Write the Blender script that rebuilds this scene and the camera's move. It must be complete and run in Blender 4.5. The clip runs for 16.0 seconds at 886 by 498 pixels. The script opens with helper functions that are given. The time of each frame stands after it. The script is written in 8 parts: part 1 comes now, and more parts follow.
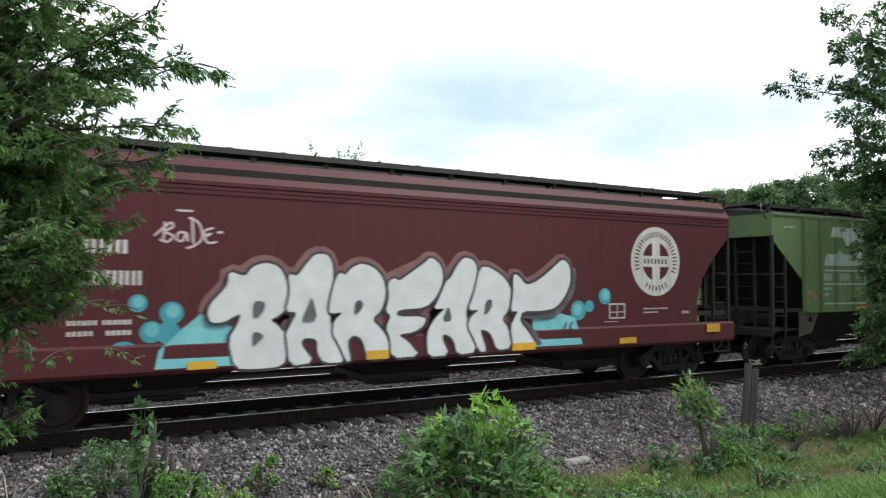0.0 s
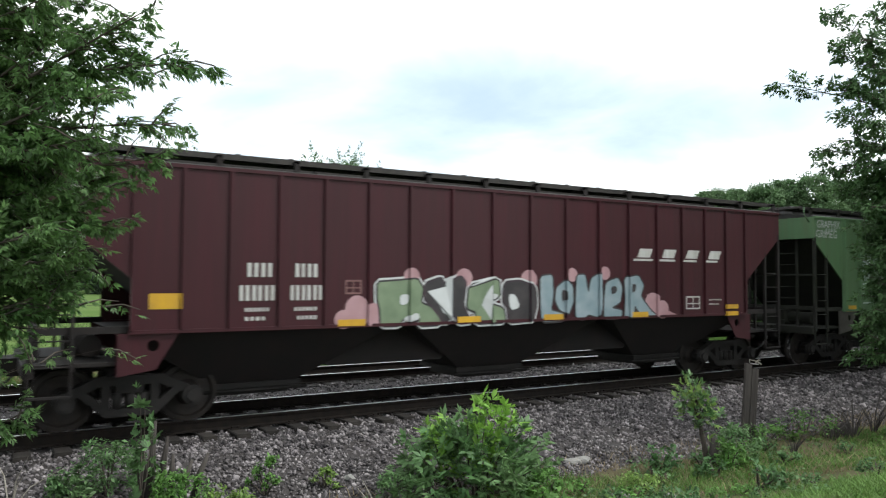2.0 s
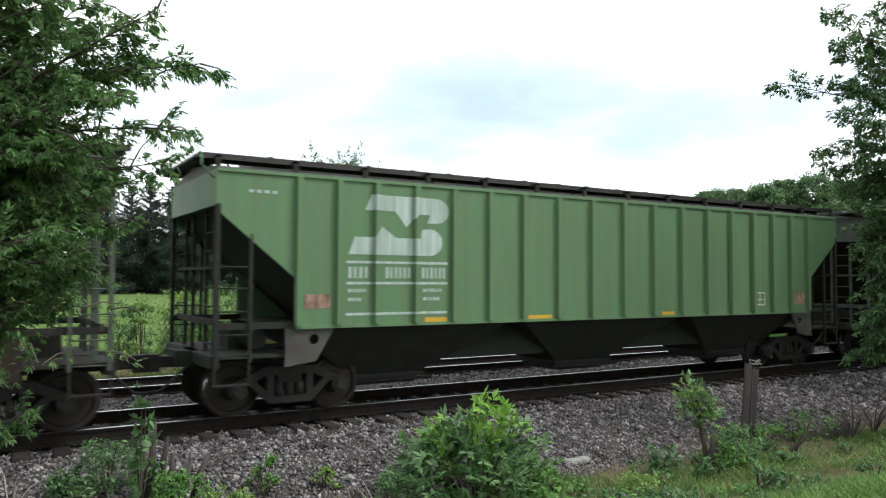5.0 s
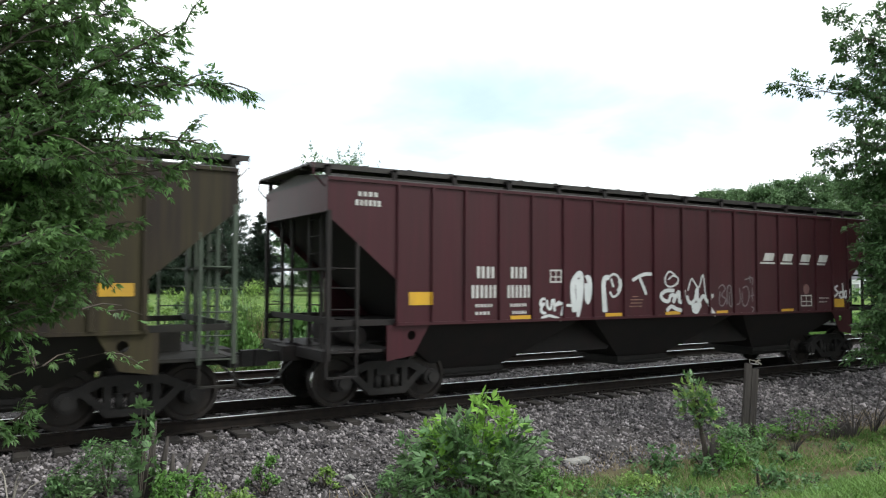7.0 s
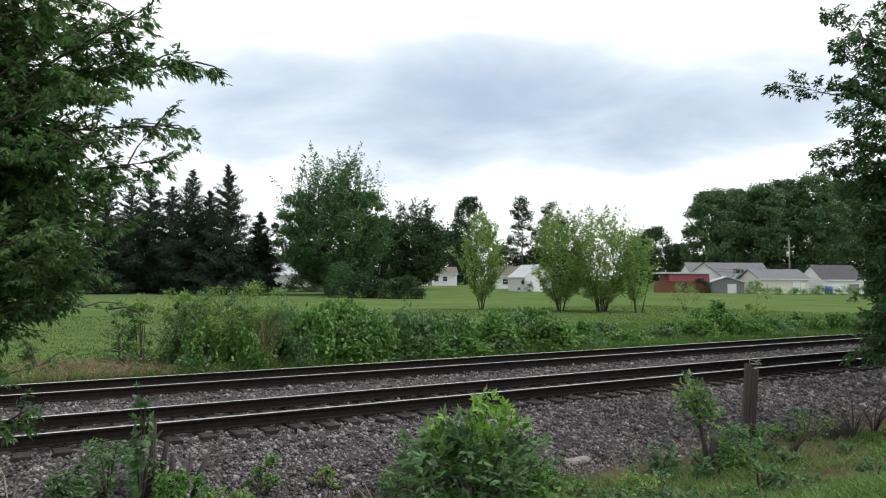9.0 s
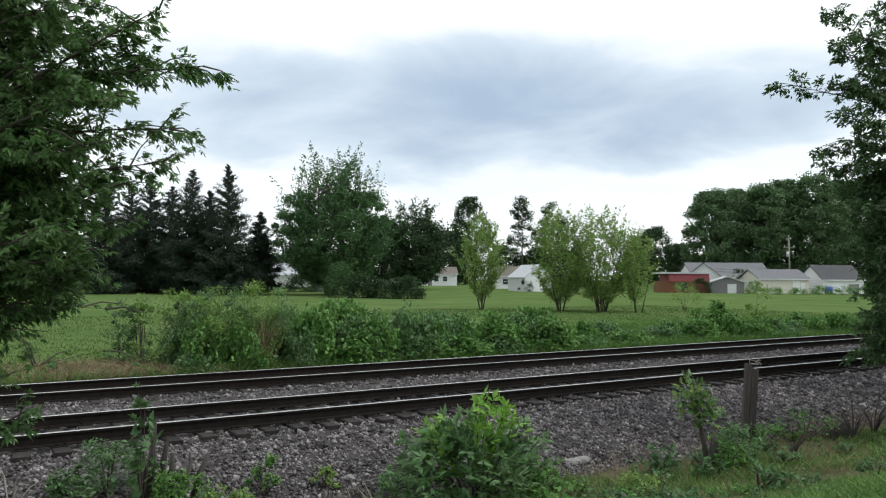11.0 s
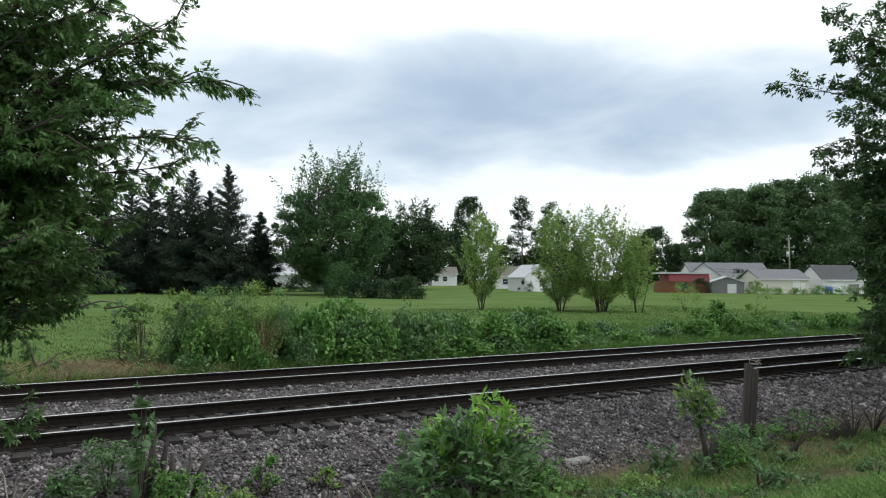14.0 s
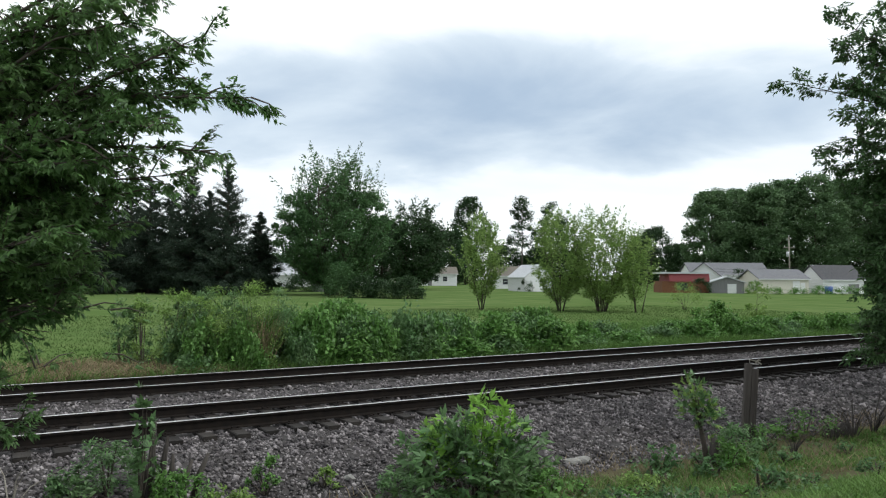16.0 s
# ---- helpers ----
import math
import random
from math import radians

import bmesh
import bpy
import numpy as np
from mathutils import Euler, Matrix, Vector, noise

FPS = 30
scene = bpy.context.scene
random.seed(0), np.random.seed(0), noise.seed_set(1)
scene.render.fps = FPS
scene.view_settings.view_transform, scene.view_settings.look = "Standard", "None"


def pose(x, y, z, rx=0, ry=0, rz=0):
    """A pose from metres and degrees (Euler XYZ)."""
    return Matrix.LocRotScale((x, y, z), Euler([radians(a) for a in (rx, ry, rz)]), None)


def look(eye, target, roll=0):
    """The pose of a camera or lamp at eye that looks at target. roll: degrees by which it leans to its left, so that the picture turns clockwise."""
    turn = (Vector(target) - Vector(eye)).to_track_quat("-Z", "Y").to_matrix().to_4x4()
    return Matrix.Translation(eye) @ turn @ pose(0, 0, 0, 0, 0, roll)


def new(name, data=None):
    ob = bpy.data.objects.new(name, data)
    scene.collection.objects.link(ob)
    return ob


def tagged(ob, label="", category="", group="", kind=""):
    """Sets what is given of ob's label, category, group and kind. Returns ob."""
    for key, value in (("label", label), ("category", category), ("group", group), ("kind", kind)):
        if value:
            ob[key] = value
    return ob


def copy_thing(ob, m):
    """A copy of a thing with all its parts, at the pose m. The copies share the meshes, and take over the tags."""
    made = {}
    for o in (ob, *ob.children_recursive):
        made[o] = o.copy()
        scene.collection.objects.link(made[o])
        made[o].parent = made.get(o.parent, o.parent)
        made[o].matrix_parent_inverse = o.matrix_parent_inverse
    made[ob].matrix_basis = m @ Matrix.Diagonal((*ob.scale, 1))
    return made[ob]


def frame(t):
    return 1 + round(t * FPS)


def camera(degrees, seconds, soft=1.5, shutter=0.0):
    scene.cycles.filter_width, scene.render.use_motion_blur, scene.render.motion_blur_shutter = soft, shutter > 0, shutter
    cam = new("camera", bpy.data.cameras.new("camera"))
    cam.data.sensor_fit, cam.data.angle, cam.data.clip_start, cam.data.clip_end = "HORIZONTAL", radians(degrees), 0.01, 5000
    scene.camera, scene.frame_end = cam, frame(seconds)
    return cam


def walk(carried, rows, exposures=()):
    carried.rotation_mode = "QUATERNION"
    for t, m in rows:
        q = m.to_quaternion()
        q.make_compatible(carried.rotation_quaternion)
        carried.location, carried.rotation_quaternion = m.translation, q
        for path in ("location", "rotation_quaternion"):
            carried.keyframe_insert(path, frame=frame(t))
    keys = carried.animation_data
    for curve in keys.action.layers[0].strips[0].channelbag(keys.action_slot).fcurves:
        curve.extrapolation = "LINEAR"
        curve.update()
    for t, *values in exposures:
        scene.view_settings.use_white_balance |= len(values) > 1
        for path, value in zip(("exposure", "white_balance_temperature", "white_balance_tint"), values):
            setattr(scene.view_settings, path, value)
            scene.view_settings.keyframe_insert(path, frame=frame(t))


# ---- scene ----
# World: x along the rails, y away from the camera across them, z up from the rail heads.
HEAD = radians(31.55)
EYE = (0.0, 0.0, 2.257)
cam = camera(61.5, 16.0, soft=1.2, shutter=0.1)
CAM_POSE = pose(*EYE, 0, 0, -31.547) @ pose(0, 0, 0, 90 + 2.329, 0, 0) @ pose(0, 0, 0, 0, 0, 0.281)
walk(cam, [(0, CAM_POSE), (16.0, CAM_POSE)],
     exposures=[(0, 0.50, 6350, 7), (4.2, 0.50, 6350, 7), (6.3, 0.68, 6350, 7), (7.4, 0.62, 6350, 7), (8.0, 0.42, 6350, 6), (8.6, 0.14, 6450, 9), (9.0, 0.02, 6450, 9), (11.3, -0.10, 6300, 7), (16.0, -0.10, 6300, 7)])

NEAR_TRACK_Y, FAR_TRACK_Y = 13.054, 17.37
SPEED = 17.005
rng = np.random.default_rng(7)


def site(ahead, aside):
    """A place on the plan from metres ahead of the camera and to its right."""
    return (ahead * math.sin(HEAD) + aside * math.cos(HEAD), ahead * math.cos(HEAD) - aside * math.sin(HEAD))


# ---------------------------------------------------------------- world and light
def build_world():
    w = bpy.data.worlds.new("overcast_sky")
    scene.world = w
    w.use_nodes = True
    nt = w.node_tree
    nt.nodes.clear()
    N, L = nt.nodes.new, nt.links.new
    out, bg = N("ShaderNodeOutputWorld"), N("ShaderNodeBackground")
    sky = N("ShaderNodeTexSky")
    sky.sky_type, sky.sun_disc = "NISHITA", False
    sky.sun_elevation, sky.sun_rotation = radians(52), radians(133)
    co = N("ShaderNodeTexCoord")
    # clouds: flat decks, so that the pattern shrinks towards the horizon
    sep = N("ShaderNodeSeparateXYZ")
    L(co.outputs["Generated"], sep.inputs[0])
    add = N("ShaderNodeMath"); add.operation = "ADD"; add.inputs[1].default_value = 0.16
    L(sep.outputs[2], add.inputs[0])
    mx = N("ShaderNodeMath"); mx.operation = "MAXIMUM"; mx.inputs[1].default_value = 0.05
    L(add.outputs[0], mx.inputs[0])
    dv = N("ShaderNodeVectorMath"); dv.operation = "DIVIDE"
    cmb = N("ShaderNodeCombineXYZ")
    for i in range(3):
        L(mx.outputs[0], cmb.inputs[i])
    L(co.outputs["Generated"], dv.inputs[0]); L(cmb.outputs[0], dv.inputs[1])
    n1 = N("ShaderNodeTexNoise"); n1.inputs["Scale"].default_value = 0.55; n1.inputs["Detail"].default_value = 7; n1.inputs["Roughness"].default_value = 0.55; n1.inputs["Distortion"].default_value = 0.3
    L(dv.outputs[0], n1.inputs["Vector"])
    # one long grey bank of cloud ahead, ragged by the same noise
    def axis(v):
        d = N("ShaderNodeVectorMath"); d.operation = "DOT_PRODUCT"; d.inputs[1].default_value = v
        L(co.outputs["Generated"], d.inputs[0])
        return d.outputs["Value"]
    def lin(src, centre, half):
        m = N("ShaderNodeMath"); m.operation = "SUBTRACT"; m.inputs[1].default_value = centre
        L(src, m.inputs[0])
        k = N("ShaderNodeMath"); k.operation = "DIVIDE"; k.inputs[1].default_value = half
        L(m.outputs[0], k.inputs[0])
        p = N("ShaderNodeMath"); p.operation = "POWER"; p.inputs[1].default_value = 2
        ab = N("ShaderNodeMath"); ab.operation = "ABSOLUTE"
        L(k.outputs[0], ab.inputs[0]); L(ab.outputs[0], p.inputs[0])
        return p.outputs[0]
    u = lin(axis((math.cos(HEAD), -math.sin(HEAD), 0)), 0.02, 0.50)
    w2 = lin(sep.outputs[2], 0.216, 0.102)
    sm = N("ShaderNodeMath"); sm.operation = "ADD"
    L(u, sm.inputs[0]); L(w2, sm.inputs[1])
    fine = N("ShaderNodeTexNoise"); fine.inputs["Scale"].default_value = 1.25; fine.inputs["Detail"].default_value = 9; fine.inputs["Roughness"].default_value = 0.52; fine.inputs["Distortion"].default_value = 0.3
    L(dv.outputs[0], fine.inputs["Vector"])
    rag = N("ShaderNodeMath"); rag.operation = "MULTIPLY_ADD"; rag.inputs[1].default_value = 2.3; rag.inputs[2].default_value = -1.15
    L(fine.outputs["Fac"], rag.inputs[0])
    tot = N("ShaderNodeMath"); tot.operation = "ADD"
    L(sm.outputs[0], tot.inputs[0]); L(rag.outputs[0], tot.inputs[1])
    bank = N("ShaderNodeMapRange"); bank.interpolation_type = "SMOOTHSTEP"
    bank.inputs["From Min"].default_value, bank.inputs["From Max"].default_value = 1.25, -0.35
    bank.inputs["To Min"].default_value, bank.inputs["To Max"].default_value = 0.0, 0.95
    L(tot.outputs[0], bank.inputs["Value"])
    soft = N("ShaderNodeMapRange")
    soft.inputs["From Min"].default_value, soft.inputs["From Max"].default_value = 0.30, 0.58
    soft.inputs["To Min"].default_value, soft.inputs["To Max"].default_value = 0.20, 0.0
    L(n1.outputs["Fac"], soft.inputs["Value"])
    both = N("ShaderNodeMath"); both.operation = "MAXIMUM"
    L(bank.outputs[0], both.inputs[0]); L(soft.outputs[0], both.inputs[1])
    ramp = N("ShaderNodeValToRGB")
    e = ramp.color_ramp.elements
    e[0].position, e[0].color = 0.0, (1.32, 1.32, 1.32, 1)
    e[1].position, e[1].color = 1.0, (0.47, 0.59, 0.76, 1)
    m = e.new(0.35); m.color = (0.86, 0.95, 1.05, 1)
    L(both.outputs[0], ramp.inputs[0])
    mul = N("ShaderNodeMix"); mul.data_type = "RGBA"; mul.blend_type = "MIX"
    mul.inputs["Factor"].default_value = 0.92
    scl = N("ShaderNodeVectorMath"); scl.operation = "SCALE"; scl.inputs["Scale"].default_value = 0.1
    L(sky.outputs[0], scl.inputs[0])
    L(scl.outputs[0], mul.inputs["A"]); L(ramp.outputs[0], mul.inputs["B"])
    L(mul.outputs["Result"], bg.inputs[0])
    bg.inputs[1].default_value = 1.0
    L(bg.outputs[0], out.inputs[0])
    sun = bpy.data.lights.new("sun", "SUN")
    sun.energy, sun.angle, sun.color = 2.1, radians(14), (1.0, 0.985, 0.95)
    s = new("sun", sun)
    s.matrix_world = look((0, 0, 0), (-0.45, 0.42, -0.79))
    return w


build_world()


# ---------------------------------------------------------------- materials
def mat(name, c1, c2=None, scale=6.0, rough=0.7, metal=0.0, bump=0.0, bump_scale=40.0, stretch=(1, 1, 1),
        grime_or_shade=None, grime_or_shade_amount=0.0, grime_or_shade_scale=1.2, island=0.0, piece=0.0, leaf=0.0, spec=0.4):
    m = bpy.data.materials.new(name)
    m.use_nodes = True
    nt = m.node_tree
    nt.nodes.clear()
    N, L = nt.nodes.new, nt.links.new
    out, b = N("ShaderNodeOutputMaterial"), N("ShaderNodeBsdfPrincipled")
    b.inputs["Roughness"].default_value, b.inputs["Metallic"].default_value = rough, metal
    b.inputs["Specular IOR Level"].default_value = spec
    c2 = c2 or tuple(v * 0.75 for v in c1)
    co, mp = N("ShaderNodeTexCoord"), N("ShaderNodeMapping")
    mp.inputs["Scale"].default_value = stretch
    L(co.outputs["Object"], mp.inputs[0])
    n = N("ShaderNodeTexNoise")
    n.inputs["Scale"].default_value, n.inputs["Detail"].default_value = scale, 5
    L(mp.outputs[0], n.inputs["Vector"])
    r = N("ShaderNodeValToRGB")
    r.color_ramp.elements[0].position, r.color_ramp.elements[0].color = 0.35, (*c1, 1)
    r.color_ramp.elements[1].position, r.color_ramp.elements[1].color = 0.68, (*c2, 1)
    L(n.outputs["Fac"], r.inputs[0])
    col = r.outputs[0]
    if grime_or_shade_amount:
        g = N("ShaderNodeTexNoise")
        g.inputs["Scale"].default_value, g.inputs["Detail"].default_value, g.inputs["Roughness"].default_value = grime_or_shade_scale, 8, 0.65
        L(mp.outputs[0], g.inputs["Vector"])
        gr = N("ShaderNodeMapRange")
        gr.inputs["From Min"].default_value, gr.inputs["From Max"].default_value = 0.38, 0.64
        gr.inputs["To Max"].default_value = grime_or_shade_amount
        L(g.outputs["Fac"], gr.inputs["Value"])
        mix = N("ShaderNodeMix"); mix.data_type = "RGBA"
        L(gr.outputs[0], mix.inputs["Factor"]); L(col, mix.inputs["A"])
        mix.inputs["B"].default_value = (*(grime_or_shade or (0.05, 0.04, 0.03)), 1)
        col = mix.outputs["Result"]
    if island or piece:
        src = N("ShaderNodeNewGeometry").outputs["Random Per Island"] if island else N("ShaderNodeObjectInfo").outputs["Random"]
        a = island or piece
        mr = N("ShaderNodeMapRange")
        mr.inputs["To Min"].default_value, mr.inputs["To Max"].default_value = 1 - a, 1 + a
        L(src, mr.inputs["Value"])
        hs = N("ShaderNodeHueSaturation")
        L(mr.outputs[0], hs.inputs["Value"]); L(col, hs.inputs["Color"])
        col = hs.outputs[0]
    L(col, b.inputs["Base Color"])
    if bump:
        bn, bp = N("ShaderNodeTexNoise"), N("ShaderNodeBump")
        bn.inputs["Scale"].default_value, bn.inputs["Detail"].default_value = bump_scale, 4
        L(mp.outputs[0], bn.inputs["Vector"])
        bp.inputs["Strength"].default_value, bp.inputs["Distance"].default_value = bump, 0.02
        L(bn.outputs["Fac"], bp.inputs["Height"]); L(bp.outputs[0], b.inputs["Normal"])
    if leaf:
        t, mx = N("ShaderNodeBsdfTranslucent"), N("ShaderNodeMixShader")
        mx.inputs[0].default_value = leaf
        L(col, t.inputs[0]); L(b.outputs[0], mx.inputs[1]); L(t.outputs[0], mx.inputs[2])
        L(mx.outputs[0], out.inputs[0])
    else:
        L(b.outputs[0], out.inputs[0])
    return m


STREAK = (4.0, 4.0, 0.30)
M_GREEN = mat("green_car_paint", (0.0920, 0.1720, 0.0640), (0.0760, 0.1440, 0.0544), 2.5, 0.55, bump=0.08, bump_scale=6, stretch=STREAK, grime_or_shade=(0.1120, 0.1120, 0.0560), grime_or_shade_amount=0.75)
M_GREEN_WORN = mat("worn_green_paint", (0.076, 0.162, 0.073), (0.088, 0.163, 0.075), 2.5, 0.6, bump=0.08, bump_scale=6, stretch=STREAK, grime_or_shade=(0.085, 0.112, 0.055), grime_or_shade_amount=0.5)
M_MAROON = mat("maroon_car_paint", (0.0445, 0.0086, 0.0131), (0.0350, 0.0073, 0.0112), 2.5, 0.5, bump=0.08, bump_scale=6, stretch=STREAK, grime_or_shade=(0.0280, 0.0099, 0.0114), grime_or_shade_amount=0.5, spec=0.25)
M_MAROON_BRIGHT = mat("fresh_maroon_paint", (0.0720, 0.0166, 0.0212), (0.0594, 0.0149, 0.0185), 2.0, 0.5, spec=0.15, bump=0.06, bump_scale=5, stretch=STREAK, grime_or_shade=(0.0490, 0.0214, 0.0184), grime_or_shade_amount=0.4)
M_BROWN = mat("soiled_brown_paint", (0.0175, 0.0110, 0.0090), (0.0115, 0.0078, 0.0068), 1.8, 0.7, bump=0.1, bump_scale=8, stretch=(3.0, 3.0, 0.35), grime_or_shade=(0.030, 0.021, 0.012), grime_or_shade_amount=0.75, grime_or_shade_scale=1.6, spec=0.2)
M_END_GREEN = mat("chalky_grey_green_paint", (0.060, 0.080, 0.058), (0.045, 0.060, 0.045), 3, 0.75, grime_or_shade=(0.03, 0.03, 0.022), grime_or_shade_amount=0.6)
M_OLIVE = mat("olive_grime_over_brown_paint", (0.0185, 0.0125, 0.0105), (0.0130, 0.0092, 0.0080), 1.6, 0.7, bump=0.1, bump_scale=8, stretch=(4.0, 4.0, 0.16), grime_or_shade=(0.040, 0.033, 0.0135), grime_or_shade_amount=0.85, grime_or_shade_scale=1.3, spec=0.25)
# grimy undersides, darkened further so the colour carries the shade beneath the cars
M_UNDER_GREEN = mat("shade_dark_grimy_green", (0.0152, 0.0176, 0.0104), (0.0096, 0.0096, 0.0072), 3, 0.85, bump=0.1, grime_or_shade=(0.0112, 0.0104, 0.0088), grime_or_shade_amount=0.7)
M_UNDER_MAROON = mat("shade_dark_grimy_maroon", (0.0128, 0.0083, 0.0075), (0.0083, 0.0067, 0.0060), 3, 0.85, bump=0.1, grime_or_shade=(0.0075, 0.0067, 0.0067), grime_or_shade_amount=0.7)
M_UNDER_BROWN = mat("shade_dark_grimy_brown", (0.0136, 0.0120, 0.0080), (0.0088, 0.0080, 0.0064), 3, 0.85, bump=0.1, grime_or_shade=(0.0080, 0.0072, 0.0064), grime_or_shade_amount=0.7)
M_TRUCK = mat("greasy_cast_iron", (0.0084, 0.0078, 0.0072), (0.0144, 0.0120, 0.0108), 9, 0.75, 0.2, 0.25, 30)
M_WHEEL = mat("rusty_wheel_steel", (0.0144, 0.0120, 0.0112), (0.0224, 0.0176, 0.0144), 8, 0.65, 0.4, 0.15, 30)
M_TREAD = mat("polished_wheel_tread", (0.55, 0.55, 0.55), (0.45, 0.45, 0.46), 8, 0.25, 1.0)
M_PLATE = mat("dull_grey_steel_plate", (0.075, 0.072, 0.062), (0.05, 0.046, 0.04), 4, 0.7, 0.1, 0.1, 12, grime_or_shade=(0.03, 0.026, 0.02), grime_or_shade_amount=0.6)
# roof grey lowered to hold the shade between eave and running board
M_ROOF = mat("shade_dark_grey_roof_steel", (0.045, 0.045, 0.044), (0.03, 0.028, 0.026), 3, 0.6, 0.3, 0.1, 12)
M_GRATE = mat("dark_steel_grating", (0.030, 0.028, 0.027), (0.045, 0.04, 0.037), 12, 0.6, 0.5, 0.2, 60)
M_WHITE = mat("faded_white_paint", (0.5100, 0.5100, 0.4930), (0.4080, 0.4080, 0.3910), 4, 0.6, grime_or_shade=(0.2125, 0.1955, 0.1700), grime_or_shade_amount=0.45, stretch=STREAK)
M_WORN_WHITE = mat("worn_white_paint", (0.40, 0.47, 0.44), (0.31, 0.38, 0.34), 4, 0.65, grime_or_shade=(0.14, 0.19, 0.13), grime_or_shade_amount=0.6, grime_or_shade_scale=2.5, stretch=STREAK)
M_TAN = mat("rust_stained_white_paint", (0.36, 0.235, 0.17), (0.27, 0.17, 0.125), 5, 0.65, grime_or_shade=(0.05, 0.028, 0.02), grime_or_shade_amount=0.9, grime_or_shade_scale=3.0, stretch=(2.5, 2.5, 1.2))
M_YELLOW = mat("yellow_reflective_sheet", (0.5270, 0.3060, 0.0127), (0.4420, 0.2465, 0.0170), 5, 0.5, grime_or_shade=(0.2125, 0.1360, 0.0425), grime_or_shade_amount=0.4)
M_TEAL_PANEL = mat("teal_stencil_panel", (0.035, 0.16, 0.105), (0.03, 0.13, 0.09), 5, 0.6, grime_or_shade=(0.08, 0.08, 0.05), grime_or_shade_amount=0.4)
M_SPRAY_WHITE = mat("white_spray_paint", (0.5020, 0.5181, 0.5181), (0.4210, 0.4372, 0.4372), 3, 0.55, grime_or_shade=(0.4048, 0.4129, 0.4129), grime_or_shade_amount=0.5)
M_SPRAY_BLACK = mat("black_spray_paint", (0.022, 0.020, 0.022), (0.04, 0.034, 0.036), 4, 0.5)
M_SPRAY_PALE_PINK = mat("pale_pink_spray_paint", (0.46, 0.38, 0.38), (0.38, 0.31, 0.31), 3, 0.6)
M_SPRAY_DUSK = mat("dark_grey_spray_paint", (0.045, 0.043, 0.048), (0.10, 0.098, 0.105), 3, 0.55)
M_SPRAY_PLUM = mat("dark_plum_spray_paint", (0.030, 0.018, 0.026), (0.05, 0.028, 0.038), 4, 0.5)
M_SPRAY_TEAL = mat("turquoise_spray_paint", (0.0935, 0.3060, 0.3400), (0.1445, 0.3740, 0.3910), 3, 0.55)
M_SPRAY_DEEP = mat("deep_turquoise_spray_paint", (0.03, 0.20, 0.25), (0.05, 0.25, 0.30), 3, 0.55)
M_SPRAY_GREY = mat("pale_blue_grey_spray_paint", (0.16, 0.225, 0.25), (0.24, 0.29, 0.315), 3, 0.55)
M_SPRAY_PINK = mat("pink_spray_paint", (0.36, 0.22, 0.235), (0.29, 0.165, 0.18), 3, 0.6)
M_SPRAY_OLIVE = mat("pale_green_spray_paint", (0.17, 0.225, 0.14), (0.12, 0.165, 0.10), 3, 0.6)
M_SPRAY_MIST = mat("pale_green_grey_spray_mist", (0.20, 0.27, 0.19), (0.25, 0.31, 0.24), 3, 0.6)
M_SPRAY_PALE = mat("faded_pale_spray_paint", (0.42, 0.50, 0.42), (0.34, 0.42, 0.34), 3, 0.6)
M_SPRAY_FADED = mat("worn_grey_spray_paint", (0.15, 0.13, 0.14), (0.10, 0.085, 0.09), 3, 0.6)
M_SPRAY_FAINT = mat("thin_grey_spray_haze", (0.1190, 0.1870, 0.1105), (0.1615, 0.2210, 0.1530), 3, 0.6)
M_FAINT_MAROON = mat("faded_spray_on_maroon", (0.17, 0.09, 0.085), (0.13, 0.06, 0.06), 3, 0.6)
M_RAIL = mat("rusty_rail_steel", (0.0090, 0.0075, 0.0067), (0.0158, 0.0120, 0.0097), 10, 0.9, 0.0, 0.2, 50, spec=0.15)
M_RAIL_TOP = mat("polished_rail_head", (0.66, 0.65, 0.64), (0.50, 0.49, 0.48), 5, 0.36, 1.0)
M_TIE = mat("creosoted_tie_wood", (0.0122, 0.0103, 0.0089), (0.0258, 0.0215, 0.0183), 5, 0.9, 0, 0.5, 25, (1, 0.25, 1), piece=0.35)
# bed darker than the stones, standing in for shade in their gaps
M_BALLAST = mat("shade_dark_stone_bed", (0.022, 0.020, 0.020), (0.050, 0.046, 0.046), 14, 0.95, 0, 0.9, 22, grime_or_shade=(0.045, 0.037, 0.034), grime_or_shade_amount=0.6, grime_or_shade_scale=0.7)
M_STONE = mat("crushed_grey_stone", (0.050, 0.044, 0.047), (0.225, 0.205, 0.205), 5, 0.9, 0, 0.3, 60, island=0.8)
M_PALE_ROCK = mat("pale_limestone", (0.2310, 0.2255, 0.2090), (0.1815, 0.1760, 0.1650), 8, 0.9, 0, 0.4, 30)
# the broad darker patches are shade painted into the lawn
M_LAWN = mat("mown_grass_with_shade", (0.084, 0.130, 0.044), (0.128, 0.168, 0.066), 0.35, 1.0, 0, 0.6, 6, grime_or_shade=(0.060, 0.108, 0.028), grime_or_shade_amount=0.65, grime_or_shade_scale=0.09, spec=0.0)
M_VERGE = mat("weedy_soil", (0.082, 0.064, 0.046), (0.105, 0.092, 0.058), 3, 1.0, 0, 0.8, 20, grime_or_shade=(0.045, 0.075, 0.022), grime_or_shade_amount=0.55, grime_or_shade_scale=0.8, spec=0.0)
M_GRASS = mat("grass_blades", (0.075, 0.160, 0.028), (0.118, 0.208, 0.047), 1.2, 0.7, island=0.35, leaf=0.3)
M_LAWN_BLADE = mat("lawn_grass_blades", (0.080, 0.138, 0.038), (0.120, 0.175, 0.060), 0.25, 0.9, island=0.35, leaf=0.3, spec=0.1)
